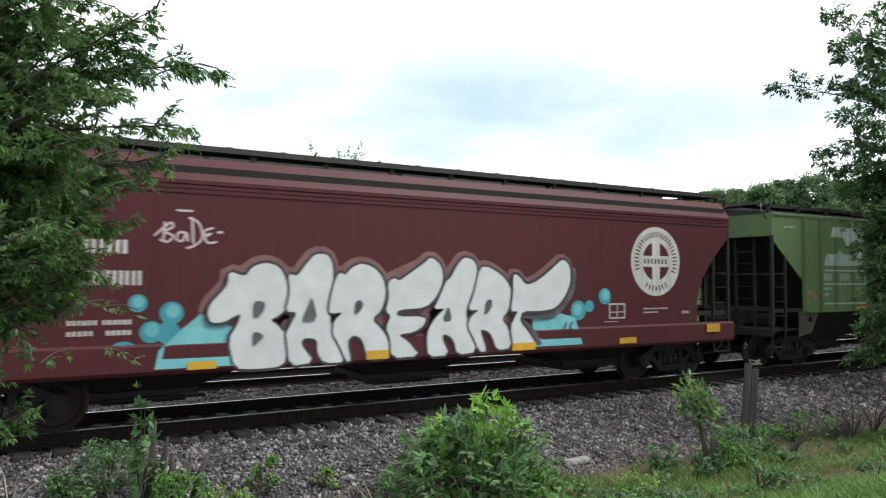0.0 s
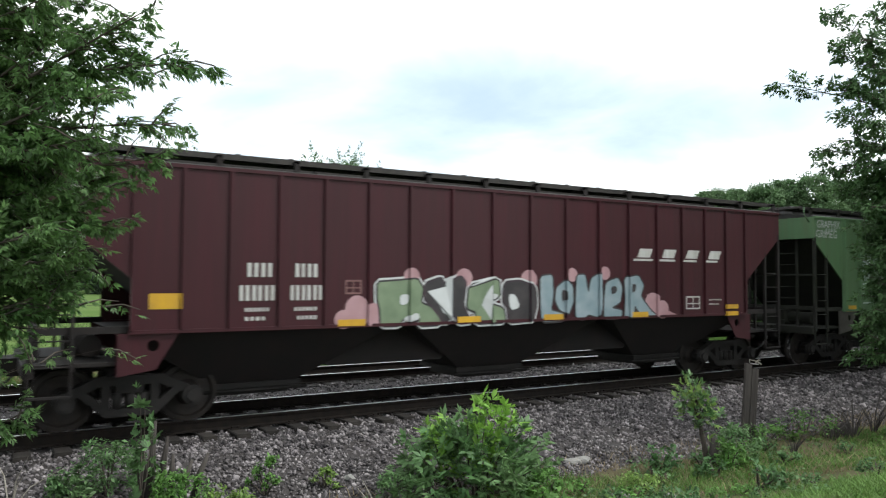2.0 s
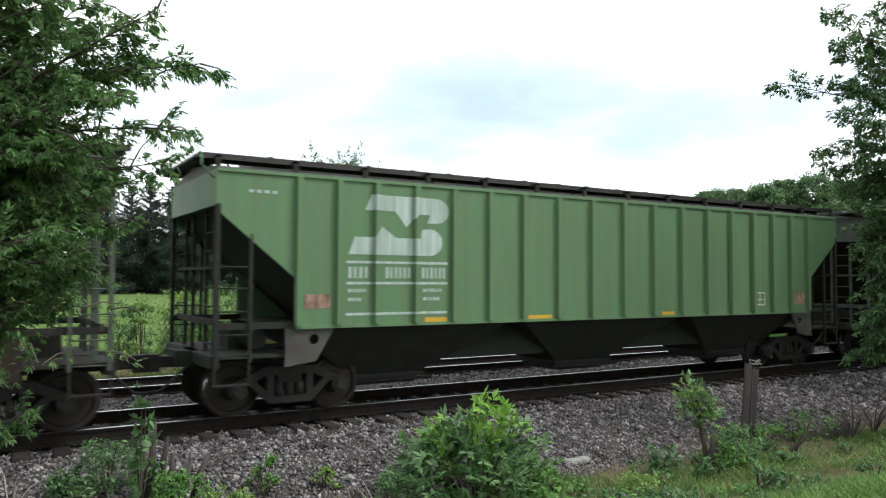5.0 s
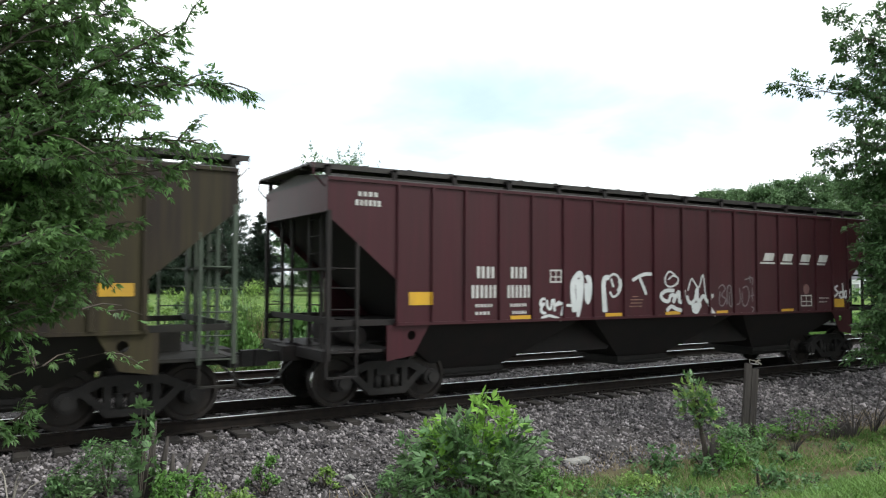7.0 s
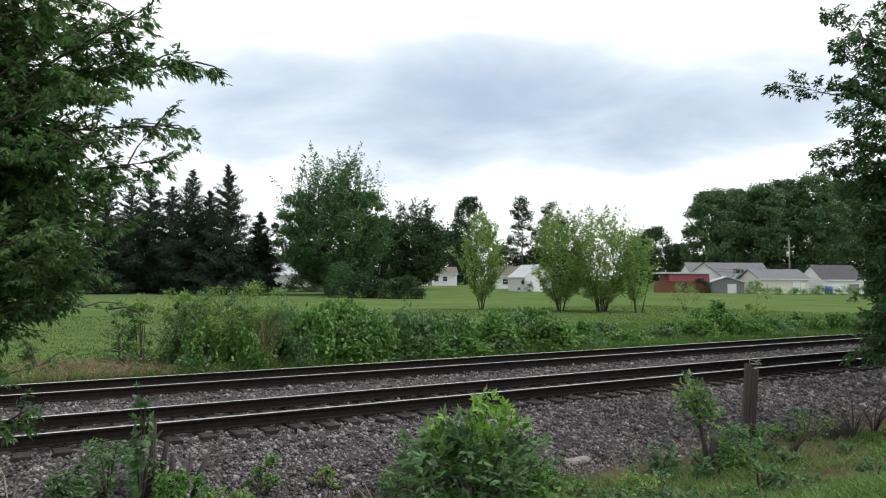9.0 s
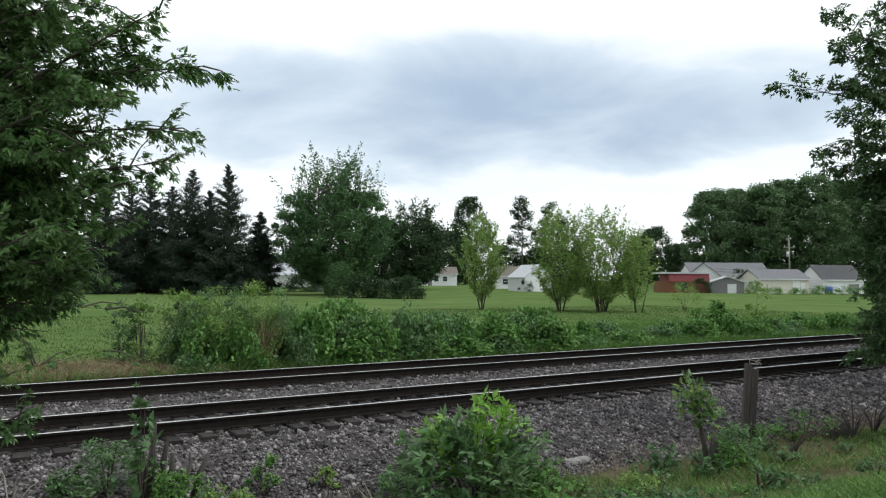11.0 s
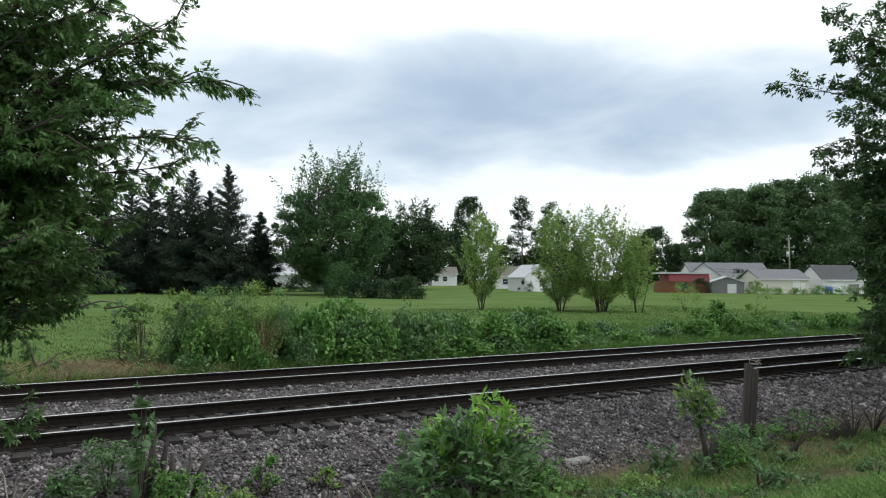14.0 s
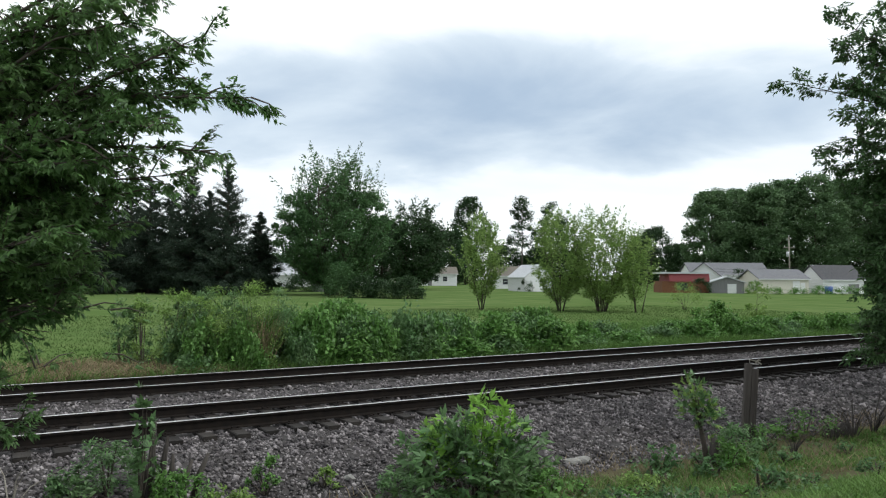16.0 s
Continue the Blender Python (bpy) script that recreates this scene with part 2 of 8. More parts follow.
M_DRY = mat("dry_grass", (0.24, 0.19, 0.11), (0.17, 0.13, 0.08), 2, 0.9, island=0.3, leaf=0.15)
M_BARK = mat("grey_brown_bark", (0.075, 0.062, 0.050), (0.045, 0.037, 0.030), 7, 0.95, 0, 0.7, 18, (1, 1, 0.3))
M_TWIG = mat("dead_twig", (0.30, 0.28, 0.24), (0.20, 0.18, 0.15), 8, 0.9)
M_POST = mat("weathered_post_wood", (0.0680, 0.0592, 0.0528), (0.0360, 0.0304, 0.0272), 7, 0.95, 0, 0.7, 22, (1.5, 1.5, 0.15))
M_LEAF_NEAR = mat("ash_green_leaves", (0.080, 0.165, 0.050), (0.120, 0.205, 0.070), 1.2, 0.5, island=0.5, leaf=0.5)
M_LEAF_RIGHT = mat("dark_oval_leaves", (0.055, 0.110, 0.040), (0.080, 0.140, 0.055), 1.2, 0.6, island=0.4, leaf=0.35, spec=0.2)
M_LEAF_BRIGHT = mat("fresh_lime_leaves", (0.18, 0.36, 0.050), (0.24, 0.41, 0.085), 2, 0.5, island=0.3, leaf=0.45)
M_LEAF_BUSH = mat("mid_green_shrub_leaves", (0.082, 0.170, 0.058), (0.125, 0.210, 0.082), 1.5, 0.55, island=0.4, leaf=0.35)
M_LEAF_STRIP = mat("bank_shrub_leaves", (0.0847, 0.1997, 0.0387), (0.1331, 0.2481, 0.0629), 0.8, 0.6, island=0.4, leaf=0.35)
M_LEAF_YELLOW = mat("yellow_green_leaves", (0.1725, 0.2818, 0.0667), (0.2300, 0.3277, 0.0978), 0.6, 0.6, island=0.4, leaf=0.5)
M_LEAF_MAPLE = mat("maple_leaves", (0.058, 0.130, 0.044), (0.085, 0.165, 0.060), 0.3, 0.6, island=0.4, leaf=0.35)
M_LEAF_DARK = mat("deep_green_leaves", (0.026, 0.060, 0.020), (0.038, 0.078, 0.026), 0.3, 0.65, island=0.4, leaf=0.3)
M_LEAF_FAR = mat("distant_wood_leaves", (0.0792, 0.1500, 0.0600), (0.1104, 0.1800, 0.0792), 0.15, 0.65, island=0.35, leaf=0.3)
M_NEEDLE = mat("dark_pine_needles", (0.020, 0.038, 0.022), (0.030, 0.051, 0.030), 0.5, 0.7, island=0.4, leaf=0.15)
M_SIDING = mat("white_lap_siding", (0.72, 0.73, 0.74), (0.62, 0.63, 0.65), 1.5, 0.6, stretch=(0.3, 0.3, 6), grime_or_shade=(0.5, 0.5, 0.48), grime_or_shade_amount=0.4)
M_CREAM = mat("cream_metal_siding", (0.58, 0.56, 0.48), (0.50, 0.48, 0.42), 2, 0.6, stretch=(5, 5, 0.3))
M_SHINGLE = mat("grey_asphalt_shingles", (0.16, 0.165, 0.175), (0.11, 0.11, 0.12), 4, 0.9, 0, 0.3, 12)
M_SHINGLE_DARK = mat("dark_asphalt_shingles", (0.075, 0.075, 0.08), (0.05, 0.05, 0.055), 4, 0.9, 0, 0.3, 12)
M_ROOF_TAN = mat("tan_asphalt_shingles", (0.15, 0.135, 0.11), (0.11, 0.10, 0.085), 4, 0.9, 0, 0.3, 12)
M_METAL_ROOF = mat("pale_sheet_roof", (0.50, 0.52, 0.54), (0.40, 0.42, 0.44), 3, 0.45, 0.2)
M_RED_WALL = mat("red_metal_mansard", (0.1950, 0.0338, 0.0375), (0.1500, 0.0270, 0.0300), 4, 0.6, stretch=(6, 6, 0.2))
M_WOOD_WALL = mat("orange_stained_boards", (0.1750, 0.0770, 0.0350), (0.1260, 0.0525, 0.0245), 4, 0.8, stretch=(6, 6, 0.3))
M_GREY_WALL = mat("grey_board_siding", (0.20, 0.20, 0.205), (0.15, 0.15, 0.155), 3, 0.8, stretch=(5, 5, 0.3))
M_GLASS = mat("dark_window_glass", (0.03, 0.035, 0.04), (0.04, 0.045, 0.05), 3, 0.08)
M_BLUE = mat("blue_plastic", (0.03, 0.08, 0.25), (0.03, 0.07, 0.2), 3, 0.5)
M_CABLE = mat("black_cable", (0.02, 0.02, 0.02), (0.03, 0.03, 0.03), 3, 0.7)


# ---------------------------------------------------------------- mesh helpers
def part(name, bm, material, parent=None, label=""):
    me = bpy.data.meshes.new(name)
    bm.to_mesh(me)
    bm.free()
    me.materials.append(material)
    ob = new(name, me)
    ob.parent = parent
    if label:
        ob["label"] = label
    return ob


def thing(name, label, category, group="", m=None):
    ob = new(name)
    ob.empty_display_size = 0.2
    tagged(ob, label, category, group)
    if m is not None:
        ob.matrix_basis = m
    return ob


def box(bm, x0, x1, y0, y1, z0, z1, m=None):
    vs = [bm.verts.new((x, y, z)) for x in (x0, x1) for y in (y0, y1) for z in (z0, z1)]
    for f in ((0, 1, 3, 2), (4, 6, 7, 5), (0, 4, 5, 1), (2, 3, 7, 6), (0, 2, 6, 4), (1, 5, 7, 3)):
        bm.faces.new([vs[i] for i in f])
    if m is not None:
        bmesh.ops.transform(bm, matrix=m, verts=vs)
    return vs


def prism(bm, pts, a, b, axis="y"):
    """A flat outline, extruded from a to b along an axis; the outline is in the other two (xz, yz or xy)."""
    def at(u, v, w):
        return {"y": (u, w, v), "x": (w, u, v), "z": (u, v, w)}[axis]
    lo = [bm.verts.new(at(u, v, a)) for u, v in pts]
    hi = [bm.verts.new(at(u, v, b)) for u, v in pts]
    n = len(pts)
    fs = [bm.faces.new(lo), bm.faces.new(hi[::-1])]
    for i in range(n):
        fs.append(bm.faces.new((lo[i], hi[i], hi[(i + 1) % n], lo[(i + 1) % n])))
    bmesh.ops.recalc_face_normals(bm, faces=fs)
    return fs


def tube(bm, pts, radii, n=8, cap=True):
    pts = [Vector(p) for p in pts]
    rings = []
    for i, p in enumerate(pts):
        d = (pts[min(i + 1, len(pts) - 1)] - pts[max(i - 1, 0)]).normalized()
        u = d.cross(Vector((0, 0, 1)) if abs(d.z) < 0.9 else Vector((1, 0, 0))).normalized()
        w = d.cross(u)
        r = radii[i] if hasattr(radii, "__len__") else radii
        rings.append([bm.verts.new(p + r * (math.cos(2 * math.pi * k / n) * u + math.sin(2 * math.pi * k / n) * w)) for k in range(n)])
    for a, b in zip(rings, rings[1:]):
        for k in range(n):
            f = bm.faces.new((a[k], a[(k + 1) % n], b[(k + 1) % n], b[k]))
            f.smooth = True
    if cap:
        bm.faces.new(rings[0][::-1])
        bm.faces.new(rings[-1])


def lathe(bm, prof, n, m):
    """A profile of (radius, height) turned round the z axis, then moved by m."""
    rings = [[bm.verts.new(m @ Vector((r * math.cos(2 * math.pi * k / n), r * math.sin(2 * math.pi * k / n), h))) for k in range(n)] for r, h in prof]
    for a, b in zip(rings, rings[1:]):
        for k in range(n):
            bm.faces.new((a[k], a[(k + 1) % n], b[(k + 1) % n], b[k])).smooth = False
    bm.faces.new(rings[0][::-1])
    bm.faces.new(rings[-1])


def fast_mesh(name, verts, faces, material, parent=None, label=""):
    """A mesh from arrays: verts (n, 3), faces (m, k)."""
    me = bpy.data.meshes.new(name)
    verts, faces = np.asarray(verts, np.float32), np.asarray(faces, np.int32)
    m, k = faces.shape
    me.vertices.add(len(verts)); me.vertices.foreach_set("co", verts.ravel())
    me.loops.add(m * k); me.loops.foreach_set("vertex_index", faces.ravel())
    me.polygons.add(m); me.polygons.foreach_set("loop_start", np.arange(0, m * k, k, dtype=np.int32))
    me.update(calc_edges=True)
    me.materials.append(material)
    ob = new(name, me)
    ob.parent = parent
    if label:
        ob["label"] = label
    return ob


def unit(v):
    return v / np.maximum(np.linalg.norm(v, axis=1, keepdims=True), 1e-9)


def leaf_arrays(centers, size, rg, aspect=0.45, droop=0.3, flat=0.5):
    """Small folded leaves of four corners at the centers: verts and faces."""
    n = len(centers)
    d = unit(rg.normal(size=(n, 3)) * (1, 1, 0.6) - (0, 0, droop))
    up = unit(rg.normal(size=(n, 3)) * (1 - flat) + np.array((0, 0, flat)))
    s = unit(np.cross(d, up))
    nn = np.cross(s, d)
    L = size * rg.uniform(0.65, 1.3, (n, 1))
    w = L * aspect * rg.uniform(0.7, 1.2, (n, 1))
    c = np.asarray(centers)
    v = np.stack((c - d * L * 0.5, c + s * w * 0.5 + nn * w * 0.18, c + d * L * 0.5, c - s * w * 0.5 + nn * w * 0.18), 1).reshape(-1, 3)
    f = np.arange(4 * n).reshape(n, 4)
    return v, f


def spray_arrays(nodes, way, size, rg, aspect, fan, droop):
    """Drooping compound leaves: at each node a fan of leaflets round the way the twig runs."""
    n = len(nodes)
    d0 = unit(way + rg.normal(size=(n, 3)) * 0.55 - np.array((0, 0, droop)))
    up = unit(rg.normal(size=(n, 3)) * 0.5 + np.array((0, 0, 1.0)))
    s0 = unit(np.cross(d0, up))
    V = []
    L0 = size * rg.uniform(0.7, 1.25, (n, 1))
    for k in range(fan):
        a = (k - (fan - 1) / 2) * (2.1 / max(fan - 1, 1)) + rg.normal(0, 0.15, (n, 1))
        d = unit(d0 * np.cos(a) + s0 * np.sin(a) - np.array((0, 0, 0.18)) * np.abs(a))
        s1 = unit(np.cross(d, up))
        nn = np.cross(s1, d)
        L = L0 * (1.0 - 0.22 * np.abs(a))
        c = nodes + d0 * L0 * 0.25 * (1 - np.abs(a) / 1.2)
        w = L * aspect
        V.append(np.stack((c, c + d * L * 0.45 + s1 * w * 0.5 + nn * w * 0.15, c + d * L, c + d * L * 0.45 - s1 * w * 0.5 + nn * w * 0.15), 1))
    v = np.concatenate(V).reshape(-1, 3)
    return v, np.arange(len(v)).reshape(-1, 4)


def blades_arrays(base, height, rg, width=0.012, lean=0.35):
    """Grass blades: bent strips of three corners and a tip, from the base points."""
    n = len(base)
    a = rg.uniform(0, 2 * math.pi, n)
    side = np.stack((np.cos(a), np.sin(a), np.zeros(n)), 1)
    tilt = rg.normal(size=(n, 3)) * (lean, lean, 0)
    h = (height * rg.uniform(0.5, 1.25, n))[:, None]
    w = width * rg.uniform(0.7, 1.4, (n, 1))
    mid = base + (np.array((0, 0, 0.6)) + tilt * 0.35) * h
    tip = base + (np.array((0, 0, 1.0)) + tilt) * h
    v = np.stack((base - side * w, base + side * w, mid + side * w * 0.7, mid - side * w * 0.7, tip), 1).reshape(-1, 3)
    i = np.arange(n)[:, None] * 5
    q = i + np.array((0, 1, 2, 3))
    t = i + np.array((3, 2, 4, 4))
    return v, q, t


def blades(name, base, height, rg, material, parent=None, width=0.012, lean=0.35):
    v, q, t = blades_arrays(base, height, rg, width, lean)
    n = len(base)
    me = bpy.data.meshes.new(name)
    me.vertices.add(len(v)); me.vertices.foreach_set("co", v.astype(np.float32).ravel())
    loops = np.concatenate((q.ravel(), t[:, :3].ravel())).astype(np.int32)
    me.loops.add(len(loops)); me.loops.foreach_set("vertex_index", loops)
    me.polygons.add(2 * n)
    me.polygons.foreach_set("loop_start", np.concatenate((np.arange(n) * 4, 4 * n + np.arange(n) * 3)).astype(np.int32))
    me.update(calc_edges=True)
    me.materials.append(material)
    ob = new(name, me)
    ob.parent = parent
    return ob


# ---------------------------------------------------------------- ground and track bed
def smooth(a, b, t):
    t = np.clip((t - a) / (b - a), 0, 1)
    return t * t * (3 - 2 * t)


def ground_z(y):
    """Height of the ground sheet across the line: bank by the camera, ditch, bed, lawn that rises gently."""
    y = np.asarray(y, float)
    z = 0.55 - 1.30 * smooth(2.0, 7.6, y)
    z = z + 0.25 * smooth(19, 28, y) + 0.40 * smooth(55, 100, y) + 0.7 * smooth(105, 175, y)
    return z


def build_ground():
    ys = np.concatenate((np.linspace(-4000, -60, 8), np.linspace(-40, 0, 8), np.linspace(1, 30, 59), np.linspace(34, 200, 60), (300, 600, 1500, 5000)))
    xs = np.concatenate((np.linspace(-4000, -200, 8), np.linspace(-150, -12, 40), np.linspace(-11, 45, 113), np.linspace(48, 220, 60), (300, 500, 1200, 5000)))
    X, Y = np.meshgrid(xs, ys)
    Z = ground_z(Y)
    near = np.exp(-((X - 10) / 60) ** 2) * np.exp(-((Y - 5) / 40) ** 2)
    Z = Z + near * 0.05 * (np.sin(X * 1.7 + 2 * np.sin(Y * 0.9)) * np.cos(Y * 1.3 + X * 0.4)) * (1 - smooth(8.2, 9.5, Y) + smooth(20, 22, Y))
    n, m = len(ys), len(xs)
    i = np.arange(n * m).reshape(n, m)
    f = np.stack((i[:-1, :-1], i[:-1, 1:], i[1:, 1:], i[1:, :-1]), -1).reshape(-1, 4)
    g = fast_mesh("ground", np.stack((X, Y, Z), -1).reshape(-1, 3), f, M_LAWN)
    g.data.materials.append(M_VERGE)
    for p in g.data.polygons:
        if -14 < p.center.x < 90 and (2.5 < p.center.y < 9.2 or 20 < p.center.y < 25.6):
            p.material_index = 1
    tagged(g, "mown green lawn and rough grassy ground", "ground", kind="structure")


BED = ((8.3, -0.86), (8.9, -0.72), (10.0, -0.44), (11.2, -0.315), (11.6, -0.285), (12.2, -0.255), (12.6, -0.245), (14.4, -0.245), (15.2, -0.255), (16.0, -0.225), (18.7, -0.225), (19.3, -0.25), (20.8, -0.68), (21.2, -0.85))


def bed_z(y):
    return np.interp(y, [p[0] for p in BED], [p[1] for p in BED])


def build_bed():
    ys = np.linspace(8.3, 21.2, 53)
    xs = np.concatenate((np.linspace(-400, -20, 60), np.linspace(-19, 60, 318), np.linspace(62, 900, 150)))
    X, Y = np.meshgrid(xs, ys)
    Z = bed_z(Y) + rng.normal(size=X.shape) * 0.010
    n, m = len(ys), len(xs)
    i = np.arange(n * m).reshape(n, m)
    f = np.stack((i[:-1, :-1], i[:-1, 1:], i[1:, 1:], i[1:, :-1]), -1).reshape(-1, 4)
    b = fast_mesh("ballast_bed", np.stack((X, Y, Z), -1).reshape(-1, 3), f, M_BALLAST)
    tagged(b, "grey crushed stone ballast bed under two tracks", "ballast", kind="structure")


def build_stones():
    """Loose stones of the ballast: low octahedra, uneven in size and turn."""
    shape = np.array(((1, 0, 0), (-1, 0, 0), (0, 1, 0), (0, -1, 0), (0, 0, 1), (0, 0, -1)), float)
    tri = np.array(((0, 2, 4), (2, 1, 4), (1, 3, 4), (3, 0, 4), (2, 0, 5), (1, 2, 5), (3, 1, 5), (0, 3, 5)))
    zones = ((-4, 16, 8.6, 12.2, 48000, 0.024), (16, 34, 8.6, 12.2, 19000, 0.031), (-4, 45, 12.4, 13.7, 9000, 0.027), (-4, 45, 13.9, 16.5, 26000, 0.028), (-4, 60, 18.2, 20.6, 10000, 0.034))
    P, S = [], []
    for x0, x1, y0, y1, n, size in zones:
        x, y = rng.uniform(x0, x1, n), rng.uniform(y0, y1, n)
        P.append(np.stack((x, y, bed_z(y) + rng.uniform(-0.022, 0.026, n)), 1))
        S.append(size * rng.lognormal(0.08, 0.38, n))
    P, S = np.concatenate(P), np.concatenate(S)
    n = len(P)
    v = shape[None] * rng.uniform(0.55, 1.15, (n, 6, 1)) * (1, 1, 0.75) + rng.normal(size=(n, 6, 3)) * 0.16
    a = rng.uniform(0, 2 * math.pi, n)
    c, s = np.cos(a)[:, None], np.sin(a)[:, None]
    b = rng.normal(0, 0.5, n)
    cb, sb = np.cos(b)[:, None], np.sin(b)[:, None]
    y2, z2 = v[..., 1] * cb - v[..., 2] * sb, v[..., 1] * sb + v[..., 2] * cb
    v = np.stack((v[..., 0] * c - y2 * s, v[..., 0] * s + y2 * c, z2), -1) * S[:, None, None] + P[:, None]
    f = (np.arange(n)[:, None, None] * 6 + tri[None]).reshape(-1, 3)
    ob = fast_mesh("ballast_stones", v.reshape(-1, 3), f, M_STONE)
    tagged(ob, "loose sharp grey and purplish crushed stones", "stones", kind="stuff")


RAIL = ((-0.07, -0.190), (0.07, -0.190), (0.07, -0.178), (0.012, -0.158), (0.010, -0.045), (0.036, -0.036), (0.037, -0.004), (-0.037, -0.004), (-0.036, -0.036), (-0.010, -0.045), (-0.012, -0.158), (-0.07, -0.178))


def build_track(y, label, x0, x1):
    tr = thing("railway_track", label, "railway track", "railway tracks")
    tr.matrix_basis = pose(0, y, 0)
    for s in (-0.7525, 0.7525):
        bm = bmesh.new()
        prism(bm, [(s + u, v) for u, v in RAIL], -400, 900, "x")
        r = part("rail", bm, M_RAIL, tr, "rusty brown steel rail")
        bm = bmesh.new()
        prism(bm, [(s - 0.033, -0.006), (s - 0.024, 0.0), (s + 0.024, 0.0), (s + 0.033, -0.006)], -400, 900, "x")
        part("rail_head", bm, M_RAIL_TOP, r, "wheel-polished bright running surface")
    bm = bmesh.new()
    prism(bm, [(-0.115, -0.34), (0.115, -0.34), (0.115, -0.207), (0.10, -0.195), (-0.10, -0.195), (-0.115, -0.207)], -1.3, 1.3, "y")
    first = part("tie", bm, M_TIE, tr)
    made = []
    for s in (-0.7525, 0.7525):
        bm = bmesh.new()
        box(bm, -0.09, 0.09, s - 0.18, s + 0.18, -0.197, -0.184)
        for u in (-0.05, 0.05):
            box(bm, u - 0.012, u + 0.012, s - 0.10, s - 0.07, -0.186, -0.153)
            box(bm, u - 0.012, u + 0.012, s + 0.07, s + 0.10, -0.186, -0.153)
        made.append(part("tie_plate", bm, M_RAIL, first))
    x = x0
    k = 0
    while x < x1 and k < 260:
        o = first if k == 0 else first.copy()
        if k:
            scene.collection.objects.link(o)
            o.parent = tr
            for plate in made:
                p = plate.copy()
                scene.collection.objects.link(p)
                p.parent = o
        o.matrix_basis = pose(x, random.uniform(-0.09, 0.09), random.uniform(-0.012, 0.004), 0, 0, random.uniform(-1.6, 1.6))
        x += 0.50 + random.uniform(-0.02, 0.02)
        k += 1
    bm = bmesh.new()
    for x2 in np.concatenate((np.arange(-150, x0, 0.5), np.arange(x, 420, 0.5))):
        box(bm, x2 - 0.115, x2 + 0.115, -1.3, 1.3, -0.34, -0.197)
    tagged(part("far_tie", bm, M_TIE, tr), kind="stuff")
    return tr


build_ground()
build_bed()
build_track(NEAR_TRACK_Y, "straight track of rusty rails on weathered wooden ties in grey ballast", -8, 110)
build_track(FAR_TRACK_Y, "second parallel track of rusty rails half sunk in grey ballast", -8, 110)
build_stones()


# ---------------------------------------------------------------- hopper cars
CAR_LEN = 16.4
RIBS = (1.32, 2.02, 2.72, 3.50, 4.28, 5.08, 5.88, 6.75, 7.65, 8.55, 9.45, 10.34, 11.20, 12.05, 12.86, 13.62, 14.35, 15.06)
SIDE_Y = -1.6


def text_bm(words, height, bold=0.0, shear=0.0):
    """The words in the built-in font, in the xz plane, from the lower left corner, with capitals of that height."""
    cu = bpy.data.curves.new("words", "FONT")
    cu.body, cu.size, cu.offset, cu.shear = words, height / 0.69, bold, shear
    cu.resolution_u = 3
    ob = new("words", cu)
    bpy.context.view_layer.update()
    me = bpy.data.meshes.new_from_object(ob.evaluated_get(bpy.context.evaluated_depsgraph_get()))
    bpy.data.objects.remove(ob)
    bm = bmesh.new()
    bm.from_mesh(me)
    bpy.data.meshes.remove(me)
    bmesh.ops.transform(bm, matrix=Matrix.Rotation(radians(90), 4, "X"), verts=bm.verts)
    return bm


def fit_box(bm, x0, x1, z0, z1):
    xs, zs = [v.co.x for v in bm.verts], [v.co.z for v in bm.verts]
    a0, a1, b0, b1 = min(xs), max(xs), min(zs), max(zs)
    for v in bm.verts:
        v.co.x = x0 + (v.co.x - a0) / (a1 - a0) * (x1 - x0)
        v.co.z = z0 + (v.co.z - b0) / (b1 - b0) * (z1 - z0)
    return bm


def poly(bm, pts, y=0.0):
    f = bm.faces.new([bm.verts.new((x, y, z)) for x, z in pts])
    if f.calc_center_median() and f.normal.y > 0:
        f.normal_flip()
    return f


def rect(bm, x0, x1, z0, z1, slant=0.0):
    return poly(bm, [(x0, z0), (x1, z0), (x1 + slant, z1), (x0 + slant, z1)])


def disc(bm, x, z, r, n=28, rz=None):
    return poly(bm, [(x + r * math.cos(2 * math.pi * k / n), z + (rz or r) * math.sin(2 * math.pi * k / n)) for k in range(n)])


def paint(car, name, bm, material, label, lift=0.004, ribs=None):
    """A thin coat on the near side of a car, which follows its ribs."""
    if ribs:
        half, deep, places = ribs
        lo, hi = min(v.co.x for v in bm.verts), max(v.co.x for v in bm.verts)
        for r in places:
            for e in (r - half, r - half * 0.8, r + half * 0.8, r + half):
                if lo < e < hi:
                    bmesh.ops.bisect_plane(bm, geom=bm.verts[:] + bm.edges[:] + bm.faces[:], plane_co=(e, 0, 0), plane_no=(1, 0, 0))
        for v in bm.verts:
            if any(abs(v.co.x - r) < half * 0.8 + 0.0005 for r in places):
                v.co.y = -deep
    for v in bm.verts:
        v.co.y += SIDE_Y - lift
    bmesh.ops.recalc_face_normals(bm, faces=bm.faces[:])
    for f in bm.faces:
        if f.normal.y > 0:
            f.normal_flip()
    return part(name, bm, material, car, label)


